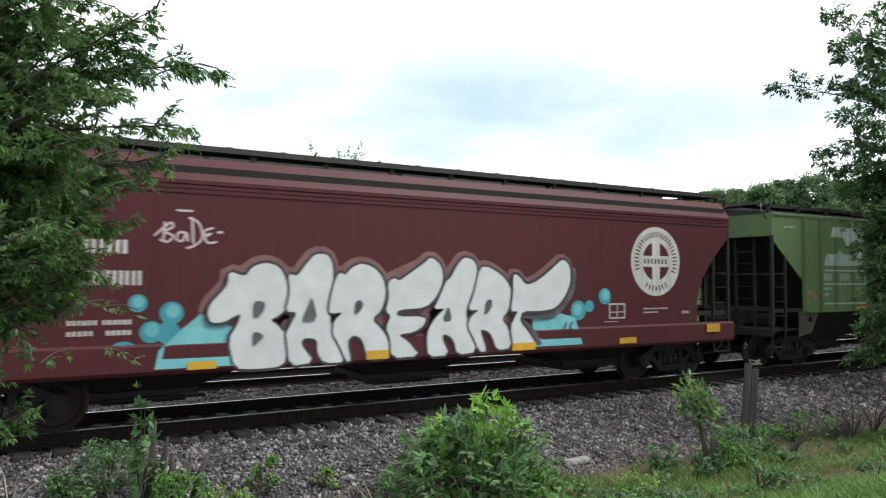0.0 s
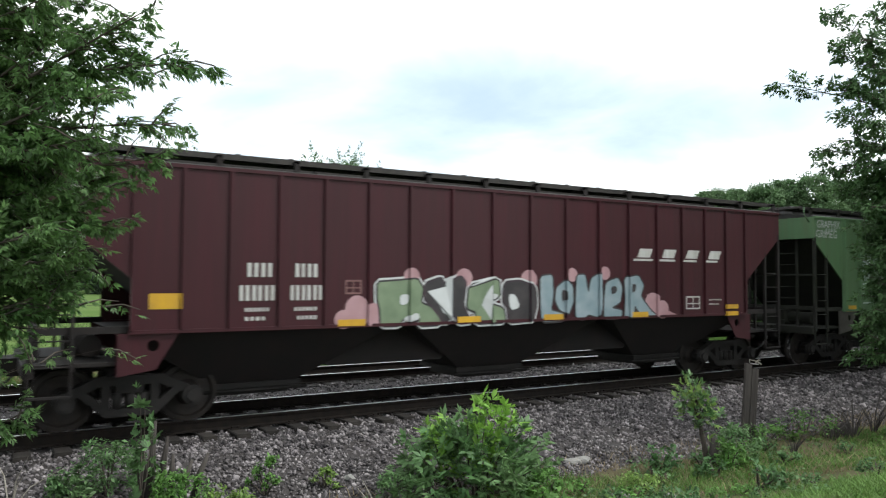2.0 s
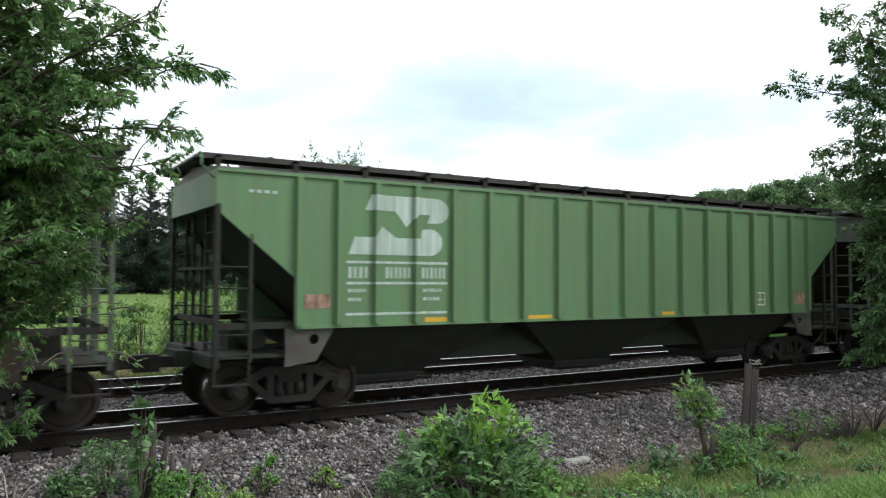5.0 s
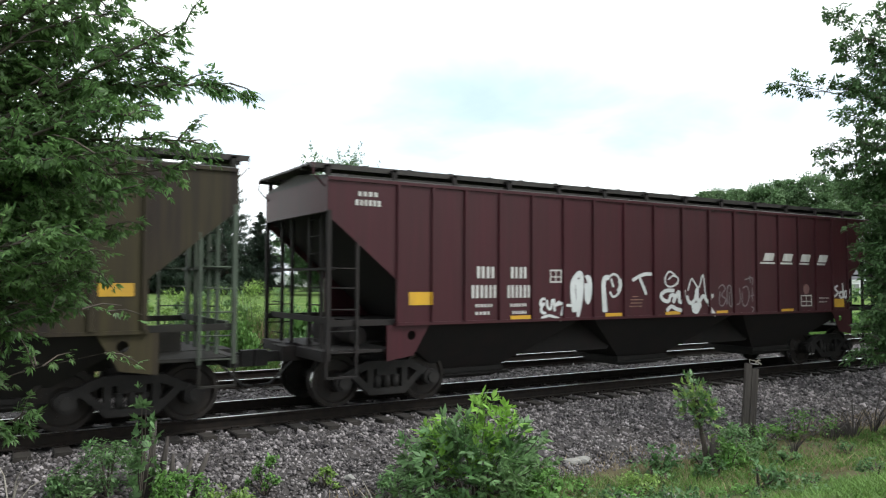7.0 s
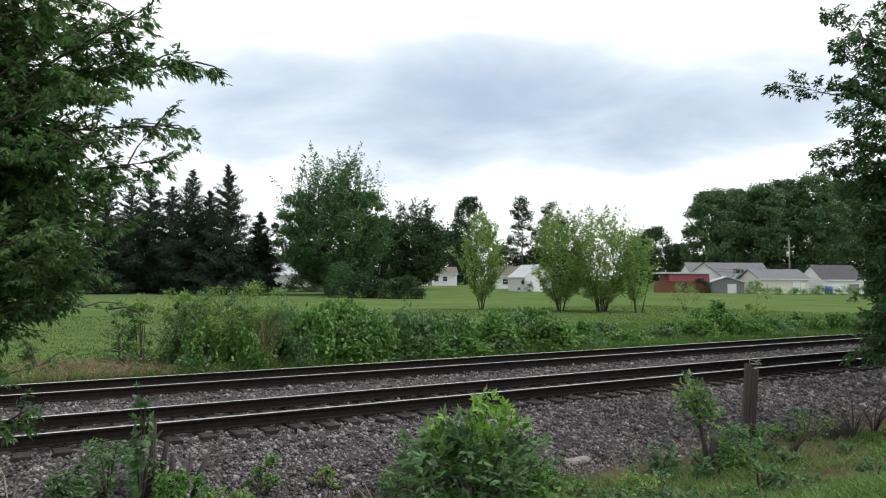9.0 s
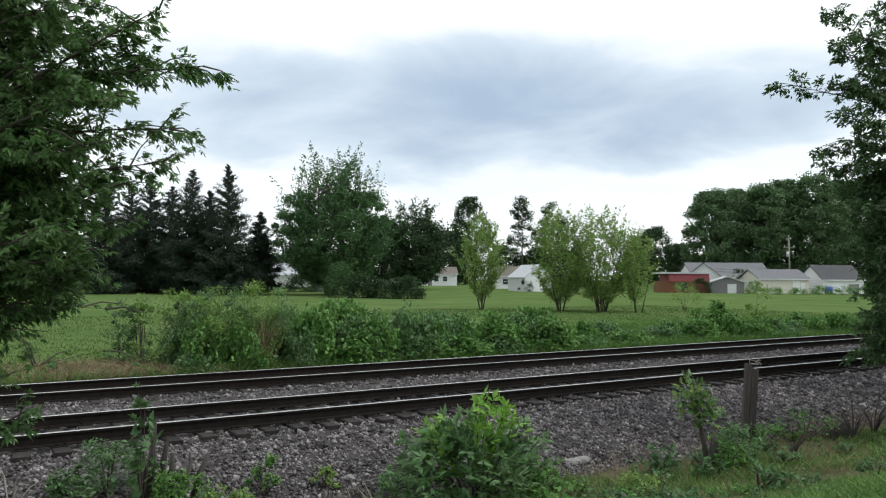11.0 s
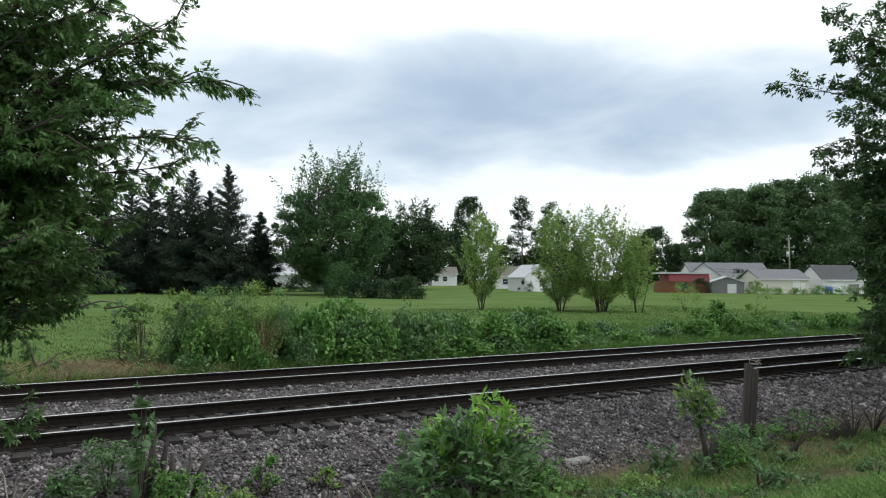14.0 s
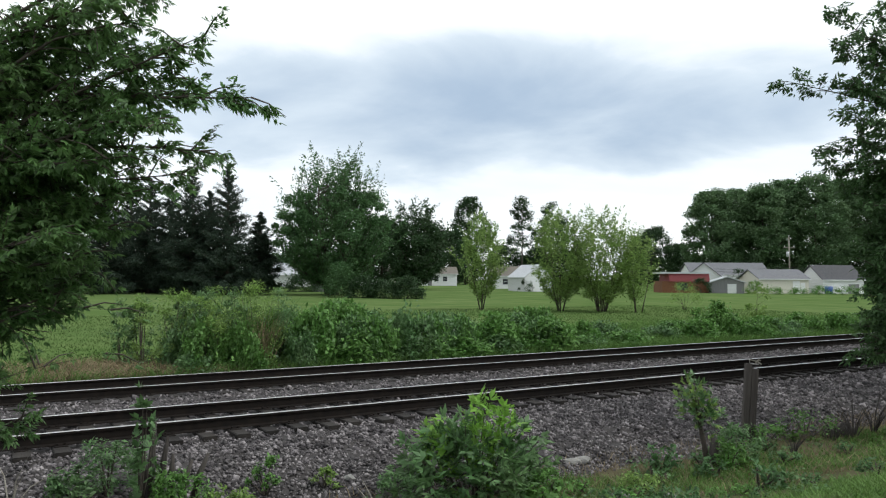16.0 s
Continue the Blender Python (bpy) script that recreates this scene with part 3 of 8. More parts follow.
def build_wheelset(truck, x):
    bm = bmesh.new()
    tube(bm, [(0, -1.02, 0), (0, 1.02, 0)], 0.085, 12)
    for s in (-1, 1):
        m = Matrix.Translation((0, s * 0.7525, 0)) @ Matrix.Rotation(radians(-90 * s), 4, "X")
        lathe(bm, [(0.10, -0.09), (0.20, -0.06), (0.36, -0.02), (0.385, -0.075), (0.485, -0.075), (0.485, -0.045), (0.457, -0.03), (0.452, 0.07), (0.385, 0.072), (0.36, 0.03), (0.20, 0.02), (0.15, 0.09), (0.10, 0.09)], 40, m)
        for k in range(4):
            box(bm, 0.24, 0.30, -0.025, 0.025, -0.03, 0.034, m @ Matrix.Rotation(radians(90 * k), 4, "Z"))
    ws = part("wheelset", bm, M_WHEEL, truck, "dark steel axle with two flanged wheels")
    ws.data.materials.append(M_TREAD)
    for p in ws.data.polygons:
        q = p.center
        if 0.44 < math.hypot(q.x, q.z) < 0.462 and abs(p.normal.y) < 0.3:
            p.material_index = 1
    ws.location = (x, 0, 0.457)
    return ws


def build_truck(car, x):
    bm = bmesh.new()
    for s in (-1, 1):
        a, b = s * 0.94, s * 1.10
        prism(bm, [(-1.05, 0.52), (-0.75, 0.66), (-0.45, 0.80), (0.45, 0.80), (0.75, 0.66), (1.05, 0.52), (1.05, 0.42), (0.72, 0.52), (0.42, 0.66), (-0.42, 0.66), (-0.72, 0.52), (-1.05, 0.42)], a, b)
        prism(bm, [(-0.74, 0.56), (-0.36, 0.20), (0.36, 0.20), (0.74, 0.56), (0.62, 0.60), (0.30, 0.32), (-0.30, 0.32), (-0.62, 0.60)], a, b)
        for u in (-0.34, 0.34):
            box(bm, u - 0.06, u + 0.06, min(a, b), max(a, b), 0.28, 0.70)
        for u in (-0.889, 0.889):
            tube(bm, [(u, s * 0.90, 0.457), (u, s * 1.16, 0.457)], 0.155, 16)
            tube(bm, [(u, s * 1.14, 0.457), (u, s * 1.20, 0.457)], 0.10, 12)
        for u in (-0.18, 0.0, 0.18):
            tube(bm, [(u, s * 1.03, 0.30), (u, s * 1.03, 0.54)], 0.075, 10)
    box(bm, -0.20, 0.20, -1.06, 1.06, 0.54, 0.74)
    box(bm, -0.28, 0.28, -0.35, 0.35, 0.62, 0.84)
    for u in (-0.42, 0.42):
        tube(bm, [(u, -0.8, 0.35), (u, 0.8, 0.35)], 0.05, 8)
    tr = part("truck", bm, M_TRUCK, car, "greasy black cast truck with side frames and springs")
    tr.location = (x, 0, 0)
    return [build_wheelset(tr, u) for u in (-0.889, 0.889)]


def end_fittings(car, paint_mat, under, front):
    """Ladders, posts, end platform, sill and coupler of one end, in a frame that runs inwards from the end."""
    def sx(x):
        return x if front else CAR_LEN - x
    def bx(bm, x0, x1, *r):
        box(bm, min(sx(x0), sx(x1)), max(sx(x0), sx(x1)), *r)
    # end gear borrows the shade-darkened underside colour, except on the brown cars
    rail_mat = M_END_GREEN if under is M_UNDER_BROWN else under
    for s in (-1.57, 1.57):
        bm = bmesh.new()
        bx(bm, 0.0, 0.07, s - 0.035, s + 0.035, 0.95, 3.40)
        ladder = part("side_ladder", bm, rail_mat, car)
        bm = bmesh.new()
        bx(bm, 0.53, 0.58, s - 0.03, s + 0.03, 0.95, 2.95)
        part("stile", bm, rail_mat, ladder)
        for z in (1.02, 1.38, 1.74, 2.10, 2.43):
            bm = bmesh.new()
            tube(bm, [(sx(0.03), s, z), (sx(0.56), s, z)], 0.013, 6)
            part("rung", bm, rail_mat, ladder)
    bm = bmesh.new()
    for s in (-1.0, -0.45, 0.45, 1.0):
        bx(bm, 0.12, 0.18, s - 0.03, s + 0.03, 1.05, 3.42)
    bx(bm, 0.10, 0.16, -1.55, 1.55, 2.40, 2.45)
    bx(bm, 0.10, 0.16, -1.55, 1.55, 1.50, 1.60)
    for z in (1.2, 1.8, 2.1, 2.7, 3.0, 3.3):
        tube(bm, [(sx(0.14), 1.0, z), (sx(0.14), 1.5, z)], 0.013, 6)
        tube(bm, [(sx(0.14), -0.45, z), (sx(0.14), -1.0, z)], 0.013, 6)
    part("end_frame", bm, rail_mat, car)
    bm = bmesh.new()
    bx(bm, -0.02, 1.35, -1.50, 1.50, 1.00, 1.05)
    bx(bm, -0.05, 0.10, -1.55, 1.55, 0.88, 1.06)
    bx(bm, 0.0, 1.30, -1.55, -1.47, 1.46, 1.56)
    bx(bm, 0.0, 1.30, 1.47, 1.55, 1.46, 1.56)
    for s in (-1.57, 1.57):
        bx(bm, 0.0, 0.56, s - 0.04, s + 0.04, 0.60, 0.63)
        bx(bm, 0.0, 0.03, s - 0.02, s + 0.02, 0.60, 0.96)
        bx(bm, 0.53, 0.56, s - 0.02, s + 0.02, 0.60, 0.96)
    bx(bm, 0.55, 1.0, -0.35, 0.35, 1.05, 1.45)
    part("end_platform", bm, under, car)
    bm = bmesh.new()
    bx(bm, -0.55, 0.1, -0.10, 0.10, 0.78, 0.96)
    bx(bm, -0.72, -0.50, -0.16, 0.02, 0.72, 1.0)
    bx(bm, -0.69, -0.55, 0.02, 0.15, 0.74, 0.98)
    part("coupler", bm, M_TRUCK, car, "rusty knuckle coupler")
    bm = bmesh.new()
    tube(bm, [(sx(-0.05), -0.30, 0.86), (sx(-0.30), -0.32, 0.62), (sx(-0.50), -0.25, 0.42), (sx(-0.70), -0.12, 0.38)], 0.022, 8)
    tube(bm, [(sx(-0.02), 1.45, 0.98), (sx(-0.28), 1.45, 0.80), (sx(-0.28), 0.3, 0.78)], 0.016, 6)
    part("brake_hose", bm, M_CABLE, car)
    bm = bmesh.new()
    if not front:
        m = Matrix.Translation((sx(0.02), -0.72, 2.55)) @ Matrix.Rotation(radians(90), 4, "Y")
        for k in range(16):
            a0, a1 = 2 * math.pi * k / 16, 2 * math.pi * (k + 1) / 16
            tube(bm, [m @ Vector((0.26 * math.cos(a0), 0.26 * math.sin(a0), 0)), m @ Vector((0.26 * math.cos(a1), 0.26 * math.sin(a1), 0))], 0.016, 5)
        for k in range(4):
            a0 = math.pi * k / 2
            tube(bm, [m @ Vector((0, 0, 0)), m @ Vector((0.26 * math.cos(a0), 0.26 * math.sin(a0), 0))], 0.014, 5)
        part("brake_wheel", bm, M_TRUCK, car)
    else:
        tube(bm, [(0.85, -1.0, 1.25), (0.85, 0.9, 1.25)], 0.16, 14)
        part("air_reservoir", bm, under, car)


def hopper_bay(car, x, under, z_top=1.47, z_low=0.36):
    bm = bmesh.new()
    top = [bm.verts.new(p) for p in ((x - 2.25, -1.52, z_top), (x + 2.25, -1.52, z_top), (x + 2.25, 1.52, z_top), (x - 2.25, 1.52, z_top))]
    low = [bm.verts.new(p) for p in ((x - 0.72, -0.66, z_low + 0.16), (x + 0.72, -0.66, z_low + 0.16), (x + 0.72, 0.66, z_low + 0.16), (x - 0.72, 0.66, z_low + 0.16))]
    for k in range(4):
        bm.faces.new((top[k], low[k], low[(k + 1) % 4], top[(k + 1) % 4]))
    bm.faces.new(top); bm.faces.new(low[::-1])
    bmesh.ops.recalc_face_normals(bm, faces=bm.faces[:])
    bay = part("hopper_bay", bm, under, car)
    bm = bmesh.new()
    box(bm, x - 0.80, x + 0.80, -0.74, 0.74, z_low + 0.08, z_low + 0.17)
    box(bm, x - 0.62, x + 0.62, -0.60, 0.60, z_low - 0.04, z_low + 0.08)
    for s in (-0.78, 0.78):
        tube(bm, [(x - 0.9, s, z_low + 0.05), (x + 0.9, s, z_low + 0.05)], 0.03, 6)
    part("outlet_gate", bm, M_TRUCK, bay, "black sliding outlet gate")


def roof_top(car, z, paint_mat, under, half=1.6, top=M_ROOF, board_y=1.18):
    """Low roof, long hatches, running boards on brackets."""
    bm = bmesh.new()
    prism(bm, [(-half, z - 0.05), (-half, z), (-half + 0.12, z + 0.04), (0, z + 0.20), (half - 0.12, z + 0.04), (half, z), (half, z - 0.05)], 0.02, CAR_LEN - 0.02, "x")
    part("roof", bm, top, car)
    for i in range(4):
        bm = bmesh.new()
        x0 = 0.9 + i * 3.68
        prism(bm, [(-0.40, z + 0.12), (-0.40, z + 0.36), (-0.30, z + 0.41), (0.30, z + 0.41), (0.40, z + 0.36), (0.40, z + 0.12)], x0, x0 + 3.56, "x")
        for k in range(4):
            box(bm, x0 + 0.3 + k * 0.95, x0 + 0.38 + k * 0.95, -0.44, 0.44, z + 0.39, z + 0.425)
        part("hatch_cover", bm, top, car)
    for s in (-1, 1):
        bm = bmesh.new()
        y0, y1 = sorted((s * (board_y - 0.30), s * (board_y + 0.18)))
        prism(bm, [(y0, z + 0.165), (y0 + 0.012, z + 0.165), (y0 + 0.02, z + 0.215), (y1 - 0.02, z + 0.215), (y1 - 0.012, z + 0.165), (y1, z + 0.165), (y1, z + 0.255), (y0, z + 0.255)], -0.22, CAR_LEN + 0.22, "x")
        part("running_board", bm, M_GRATE, car, "dark grated steel running board")
        for k in range(14):
            x = 0.05 + k * (CAR_LEN - 0.1) / 13
            bm = bmesh.new()
            box(bm, x - 0.04, x + 0.04, *sorted((s * (half - 0.10), s * (half - 0.15))), z + 0.0, z + 0.21)
            box(bm, x - 0.04, x + 0.04, *sorted((s * (half - 0.10), s * (board_y - 0.32))), z + 0.175, z + 0.21)
            part("bracket", bm, under, car)
    bm = bmesh.new()
    for x in (-0.22, CAR_LEN - 0.25):
        box(bm, x, x + 0.47, -0.86, 0.86, z + 0.21, z + 0.25)
        part("end_walkway", bm, M_GRATE, car)
        bm = bmesh.new()
    for x in (0.0, CAR_LEN):
        for s in (-1.45, 1.45):
            tube(bm, [(x, s, z - 0.15), (x + (-0.2 if x == 0 else 0.2), s, z + 0.05), (x + (-0.2 if x == 0 else 0.2), s, z + 0.24)], 0.014, 6)
            part("grab_iron", bm, paint_mat, car)
            bm = bmesh.new()
    bm.free()


def shear_plate(car, paint_mat, front):
    def sx(x):
        return x if front else CAR_LEN - x
    c, r = (1.62, 1.27), 0.085
    outer = [(1.13, 1.455), (1.98, 1.455), (1.66, 0.92), (1.13, 0.84)]
    n = 16
    ring = [(c[0] + r * math.cos(2 * math.pi * k / n), c[1] + r * math.sin(2 * math.pi * k / n)) for k in range(n)]
    for s in (-1, 1):
        ya, yb = s * 1.54, s * 1.57
        bm = bmesh.new()
        for y in (ya, yb):
            ov = [bm.verts.new((sx(u), y, v)) for u, v in outer]
            iv = [bm.verts.new((sx(u), y, v)) for u, v in ring]
            es = [bm.edges.new((ov[k], ov[(k + 1) % 4])) for k in range(4)] + [bm.edges.new((iv[k], iv[(k + 1) % n])) for k in range(n)]
            bmesh.ops.triangle_fill(bm, edges=es, use_beauty=True)
        part("shear_plate", bm, M_PLATE if paint_mat in (M_GREEN, M_GREEN_WORN) else paint_mat, car)


def build_hopper(name, label, s0, paint_mat, under, rib_half, rib_deep, roof_mat=M_ROOF):
    """A three-bay covered hopper with straight sides; its origin is its leading end at rail level."""
    car = thing(name, label, "hopper car", "hopper cars of the freight train", pose(s0, NEAR_TRACK_Y, 0))
    L = CAR_LEN
    bm = bmesh.new()
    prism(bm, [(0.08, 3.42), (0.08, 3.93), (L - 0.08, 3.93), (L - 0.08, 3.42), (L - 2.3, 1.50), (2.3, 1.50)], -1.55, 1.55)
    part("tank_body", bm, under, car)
    bm = bmesh.new()
    for x in (0.0, L - 0.06):
        box(bm, x, x + 0.06, -1.56, 1.56, 3.38, 3.94)
        part("end_panel", bm, M_END_GREEN if under is M_UNDER_BROWN else paint_mat, car)
        bm = bmesh.new()
    # dark filler added between the bays to read as the shade there
    for x in (5.8, 10.6):
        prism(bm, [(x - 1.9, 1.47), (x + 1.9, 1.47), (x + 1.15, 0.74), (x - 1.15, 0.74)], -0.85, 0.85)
        part("bay_shade_filler", bm, under, car)
        bm = bmesh.new()
    bm.free()
    for s in (-1, 1):
        bm = bmesh.new()
        prism(bm, [(0, 3.31), (0, 3.95), (L, 3.95), (L, 3.31), (L - 1.3, 2.24), (L - 1.3, 1.46), (1.3, 1.46), (1.3, 2.24)], s * 1.56, s * 1.60)
        pan = part("side_panel", bm, paint_mat, car)
        bm = bmesh.new()
        box(bm, 1.28, L - 1.28, *sorted((s * 1.52, s * 1.625)), 1.445, 1.50)
        part("side_sill", bm, paint_mat, pan)
        bm = bmesh.new()
        box(bm, 0, L, *sorted((s * 1.60, s * 1.63)), 3.90, 3.955)
        part("top_rail", bm, paint_mat, pan)
        for x in RIBS:
            bm = bmesh.new()
            prism(bm, [(x - rib_half, s * 1.60), (x - rib_half * 0.8, s * (1.60 + rib_deep)), (x + rib_half * 0.8, s * (1.60 + rib_deep)), (x + rib_half, s * 1.60)], 1.50, 3.90, "z")
            part("rib", bm, paint_mat, pan)
    roof_top(car, 3.955, paint_mat, under, top=roof_mat)
    bm = bmesh.new()
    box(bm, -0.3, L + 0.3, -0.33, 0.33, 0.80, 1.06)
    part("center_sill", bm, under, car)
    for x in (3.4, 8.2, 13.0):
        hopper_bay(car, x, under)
    wheels = build_truck(car, 1.40) + build_truck(car, L - 1.40)
    for front in (True, False):
        end_fittings(car, paint_mat, under, front)
        shear_plate(car, paint_mat, front)
    return car, wheels


def curve_cut(x0):
    """Outline of the concave end opening, from the top down, as (x, z)."""
    return [(x0 + 16.48, 3.28), (x0 + 16.20, 3.05), (x0 + 15.95, 2.80), (x0 + 15.72, 2.55), (x0 + 15.54, 2.30), (x0 + 15.42, 2.05), (x0 + 15.36, 1.80), (x0 + 15.33, 1.30)]


def build_round_hopper(name, label, s0, paint_mat, under):
    """The smooth-sided hopper with a deep side sill, a sloped upper edge and curved end openings."""
    car = thing(name, label, "hopper car", "hopper cars of the freight train", pose(s0, NEAR_TRACK_Y, 0))
    L = CAR_LEN
    bm = bmesh.new()
    prism(bm, [(0.08, 3.35), (0.08, 3.95), (L - 0.08, 3.95), (L - 0.08, 3.35), (L - 2.4, 1.2), (2.4, 1.2)], -1.54, 1.54)
    part("tank_body", bm, under, car)
    cut = curve_cut(-0.08)
    left = [(L - x, z) for x, z in reversed(cut)]
    for s in (-1, 1):
        bm = bmesh.new()
        prism(bm, left + [(0, 3.56), (L, 3.56)] + cut, s * 1.56, s * 1.60)
        pan = part("side_panel", bm, paint_mat, car)
        for k, z in enumerate((3.53, 3.60, 3.67)):
            bm = bmesh.new()
            box(bm, 0, L, *sorted((s * 1.55, s * (1.615 - 0.012 * (k % 2)))), z, z + 0.058)
            part("crimped_band", bm, paint_mat, pan)
        bm = bmesh.new()
        prism(bm, [(s * 1.61, 3.73), (s * 1.38, 4.10), (s * 1.30, 4.10), (s * 1.50, 3.73)], 0, L, "x")
        part("sloped_edge", bm, paint_mat, pan)
        bm = bmesh.new()
        prism(bm, [(s * 1.60, 1.30), (s * 1.64, 1.26), (s * 1.64, 0.90), (s * 1.60, 0.84), (s * 1.50, 0.84), (s * 1.50, 1.30)], 0, L + 0.1, "x")
        part("side_sill", bm, paint_mat, pan)
    roof_top(car, 4.06, paint_mat, under, half=1.40, board_y=1.15)
    bm = bmesh.new()
    box(bm, -0.3, L + 0.3, -0.33, 0.33, 0.80, 1.06)
    part("center_sill", bm, under, car)
    for x in (3.6, 8.2, 12.8):
        hopper_bay(car, x, under, 1.2, 0.34)
    wheels = build_truck(car, 1.45) + build_truck(car, L - 1.45)
    for front in (True, False):
        end_fittings(car, paint_mat, under, front)
    return car, wheels


def plates(car, spots, ribs, lift=0.007):
    for x0, x1, z0, z1 in spots:
        bm = bmesh.new()
        rect(bm, x0, x1, z0, z1)
        paint(car, "reflector", bm, M_YELLOW, "yellow reflective strip", lift, ribs)


def bars(car, rows, material, ribs, label="unreadable stencilled bars"):
    """Rows of small upright blocks: x0, x1, z0, z1, count of blocks."""
    bm = bmesh.new()
    for x0, x1, z0, z1, n in rows:
        w = (x1 - x0) / n
        for k in range(n):
            if z1 - z0 > 0.15:
                rect(bm, x0 + k * w, x0 + k * w + w * 0.28, z0, z1)
                rect(bm, x0 + k * w + w * 0.48, x0 + k * w + w * 0.76, z0, z1)
            else:
                rect(bm, x0 + k * w, x0 + k * w + w * 0.6, z0, z1)
    return tagged(paint(car, "stencil", bm, material, label, 0.006, ribs), kind="stuff")


def stacked_emblem(car, material, ribs, label):
    """Two stacked bands with rounded noses and a diagonal cut between them."""
    bm = bmesh.new()
    arc = [(3.90 + 0.28 * math.sin(a), 3.475 + 0.225 * math.cos(a)) for a in np.linspace(0, math.pi, 9)]
    poly(bm, [(2.50, 3.43), (2.62, 3.70)] + arc + [(3.72, 3.25), (3.78, 3.40), (3.52, 3.40), (3.30, 3.16), (3.08, 3.43)])
    arc = [(3.78 + 0.26 * math.sin(a), 2.91 + 0.24 * math.cos(a)) for a in np.linspace(0, math.pi, 9)]
    poly(bm, [(2.20, 2.67), (2.31, 2.97), (2.66, 2.97), (2.80, 3.18), (3.10, 2.97), (3.56, 2.97), (3.62, 3.13)] + arc)
    for b in islands(bm):
        paint(car, "emblem", b, material, label, 0.006, ribs)


def underlines(car, material, ribs, rows=(2.54, 2.185, 1.665)):
    bm = bmesh.new()
    for z in rows:
        rect(bm, 2.16, 4.15, z - 0.022, z + 0.022)
    for b in islands(bm):
        paint(car, "stripe", b, material, "thin painted line", 0.006, ribs)


def consolidated_stencil(car, x0, x1, z0, z1, ribs, material=M_WHITE):
    bm = bmesh.new()
    t = 0.03
    rect(bm, x0, x1, z0, z0 + t); rect(bm, x0, x1, z1 - t, z1)
    rect(bm, x0, x0 + t, z0 + t, z1 - t); rect(bm, x1 - t, x1, z0 + t, z1 - t)
    rect(bm, (x0 + x1) / 2 - 0.012, (x0 + x1) / 2 + 0.012, z0 + t, z1 - t)
    rect(bm, x0 + t, x1 - t, z0 + (z1 - z0) * 0.4, z0 + (z1 - z0) * 0.4 + 0.02)
    paint(car, "inspection_stencil", bm, material, "small boxed inspection stencil", 0.006, ribs)


def slant_marks(car, x0, ribs):
    """Four slanted letter-like blocks, each on a line of its own length."""
    bm = bmesh.new()
    for k in range(4):
        x = x0 + k * 0.76
        rect(bm, x + 0.12, x + 0.50, 2.75, 2.94, 0.09)
        rect(bm, x, x + 0.58 - 0.05 * k, 2.675, 2.72, 0.02)
    paint(car, "owner_mark", bm, M_WHITE, "slanted white owner's mark", 0.006, ribs)


def islands(bm):
    """One bmesh for each separate piece of a flat mesh."""
    seen, out = set(), []
    for v in bm.verts:
        if v in seen:
            continue
        stack, group = [v], []
        seen.add(v)
        while stack:
            a = stack.pop()
            group.append(a)
            for e in a.link_edges:
                b = e.other_vert(a)
                if b not in seen:
                    seen.add(b)
                    stack.append(b)
        if not any(a.link_faces for a in group):
            continue
        nb, at = bmesh.new(), {}
        for a in group:
            at[a] = nb.verts.new(a.co)
        for f in {f for a in group for f in a.link_faces}:
            nb.faces.new([at[a] for a in f.verts])
        out.append(nb)
    bm.free()
    return out


def graffiti(car, words, x0, x1, z0, z1, fill, ribs, bold=0.02, outline=0.03, shear=0.0, label="graffiti letters", edge=None, lift=0.0, rim=None, sway=0.0):
    def warp(bm):
        if sway:
            bmesh.ops.subdivide_edges(bm, edges=bm.edges[:], cuts=2)
            for v in bm.verts:
                x, z = v.co.x, v.co.z
                v.co.x += sway * math.sin((z - z0) / (z1 - z0) * 5 + x0 * 7)
                v.co.z += sway * math.sin((x - x0) / (x1 - x0) * 4.5 + x0 * 11) * min(1, max(0, (z - z0) / (z1 - z0)))
        return bm
    if rim:
        r = outline + 0.035
        bm = fit_box(text_bm(words, z1 - z0, bold + r, shear), x0 - r, x1 + r, z0 - 0.01, z1 + r)
        for k, b in enumerate(islands(warp(bm))):
            paint(car, "graffiti_rim", b, rim, "pale sprayed rim", 0.005 + lift + 0.0003 * k, ribs)
    if outline:
        bm = fit_box(text_bm(words, z1 - z0, bold + outline, shear), x0 - outline, x1 + outline, z0 - outline, z1 + outline)
        for k, b in enumerate(islands(warp(bm))):
            paint(car, "graffiti_outline", b, edge or M_SPRAY_BLACK, "dark sprayed outline", 0.008 + lift + 0.0003 * k, ribs)
    bm = fit_box(text_bm(words, z1 - z0, bold, shear), x0, x1, z0, z1)
    for k, b in enumerate(islands(warp(bm))):
        paint(car, "graffiti", b, fill, label, 0.012 + lift + 0.0003 * k, ribs)


def rounded(pts, c=0.22):
    """The outline with its corners cut once, so that it runs softly."""
    out = []
    for p, q in zip(pts, pts[1:] + pts[:1]):
        out.append(((1 - c) * p[0] + c * q[0], (1 - c) * p[1] + c * q[1]))
        out.append((c * p[0] + (1 - c) * q[0], c * p[1] + (1 - c) * q[1]))
    return out


def grown(pts, d):
    """The outline, moved outwards by d."""
    area = sum(p[0] * q[1] - q[0] * p[1] for p, q in zip(pts, pts[1:] + pts[:1]))
    sign = 1 if area > 0 else -1
    out = []
    for o, p, q in zip(pts[-1:] + pts[:-1], pts, pts[1:] + pts[:1]):
        t = Vector((q[0] - o[0], q[1] - o[1])).normalized()
        out.append((p[0] + sign * t.y * d, p[1] - sign * t.x * d))
    return out


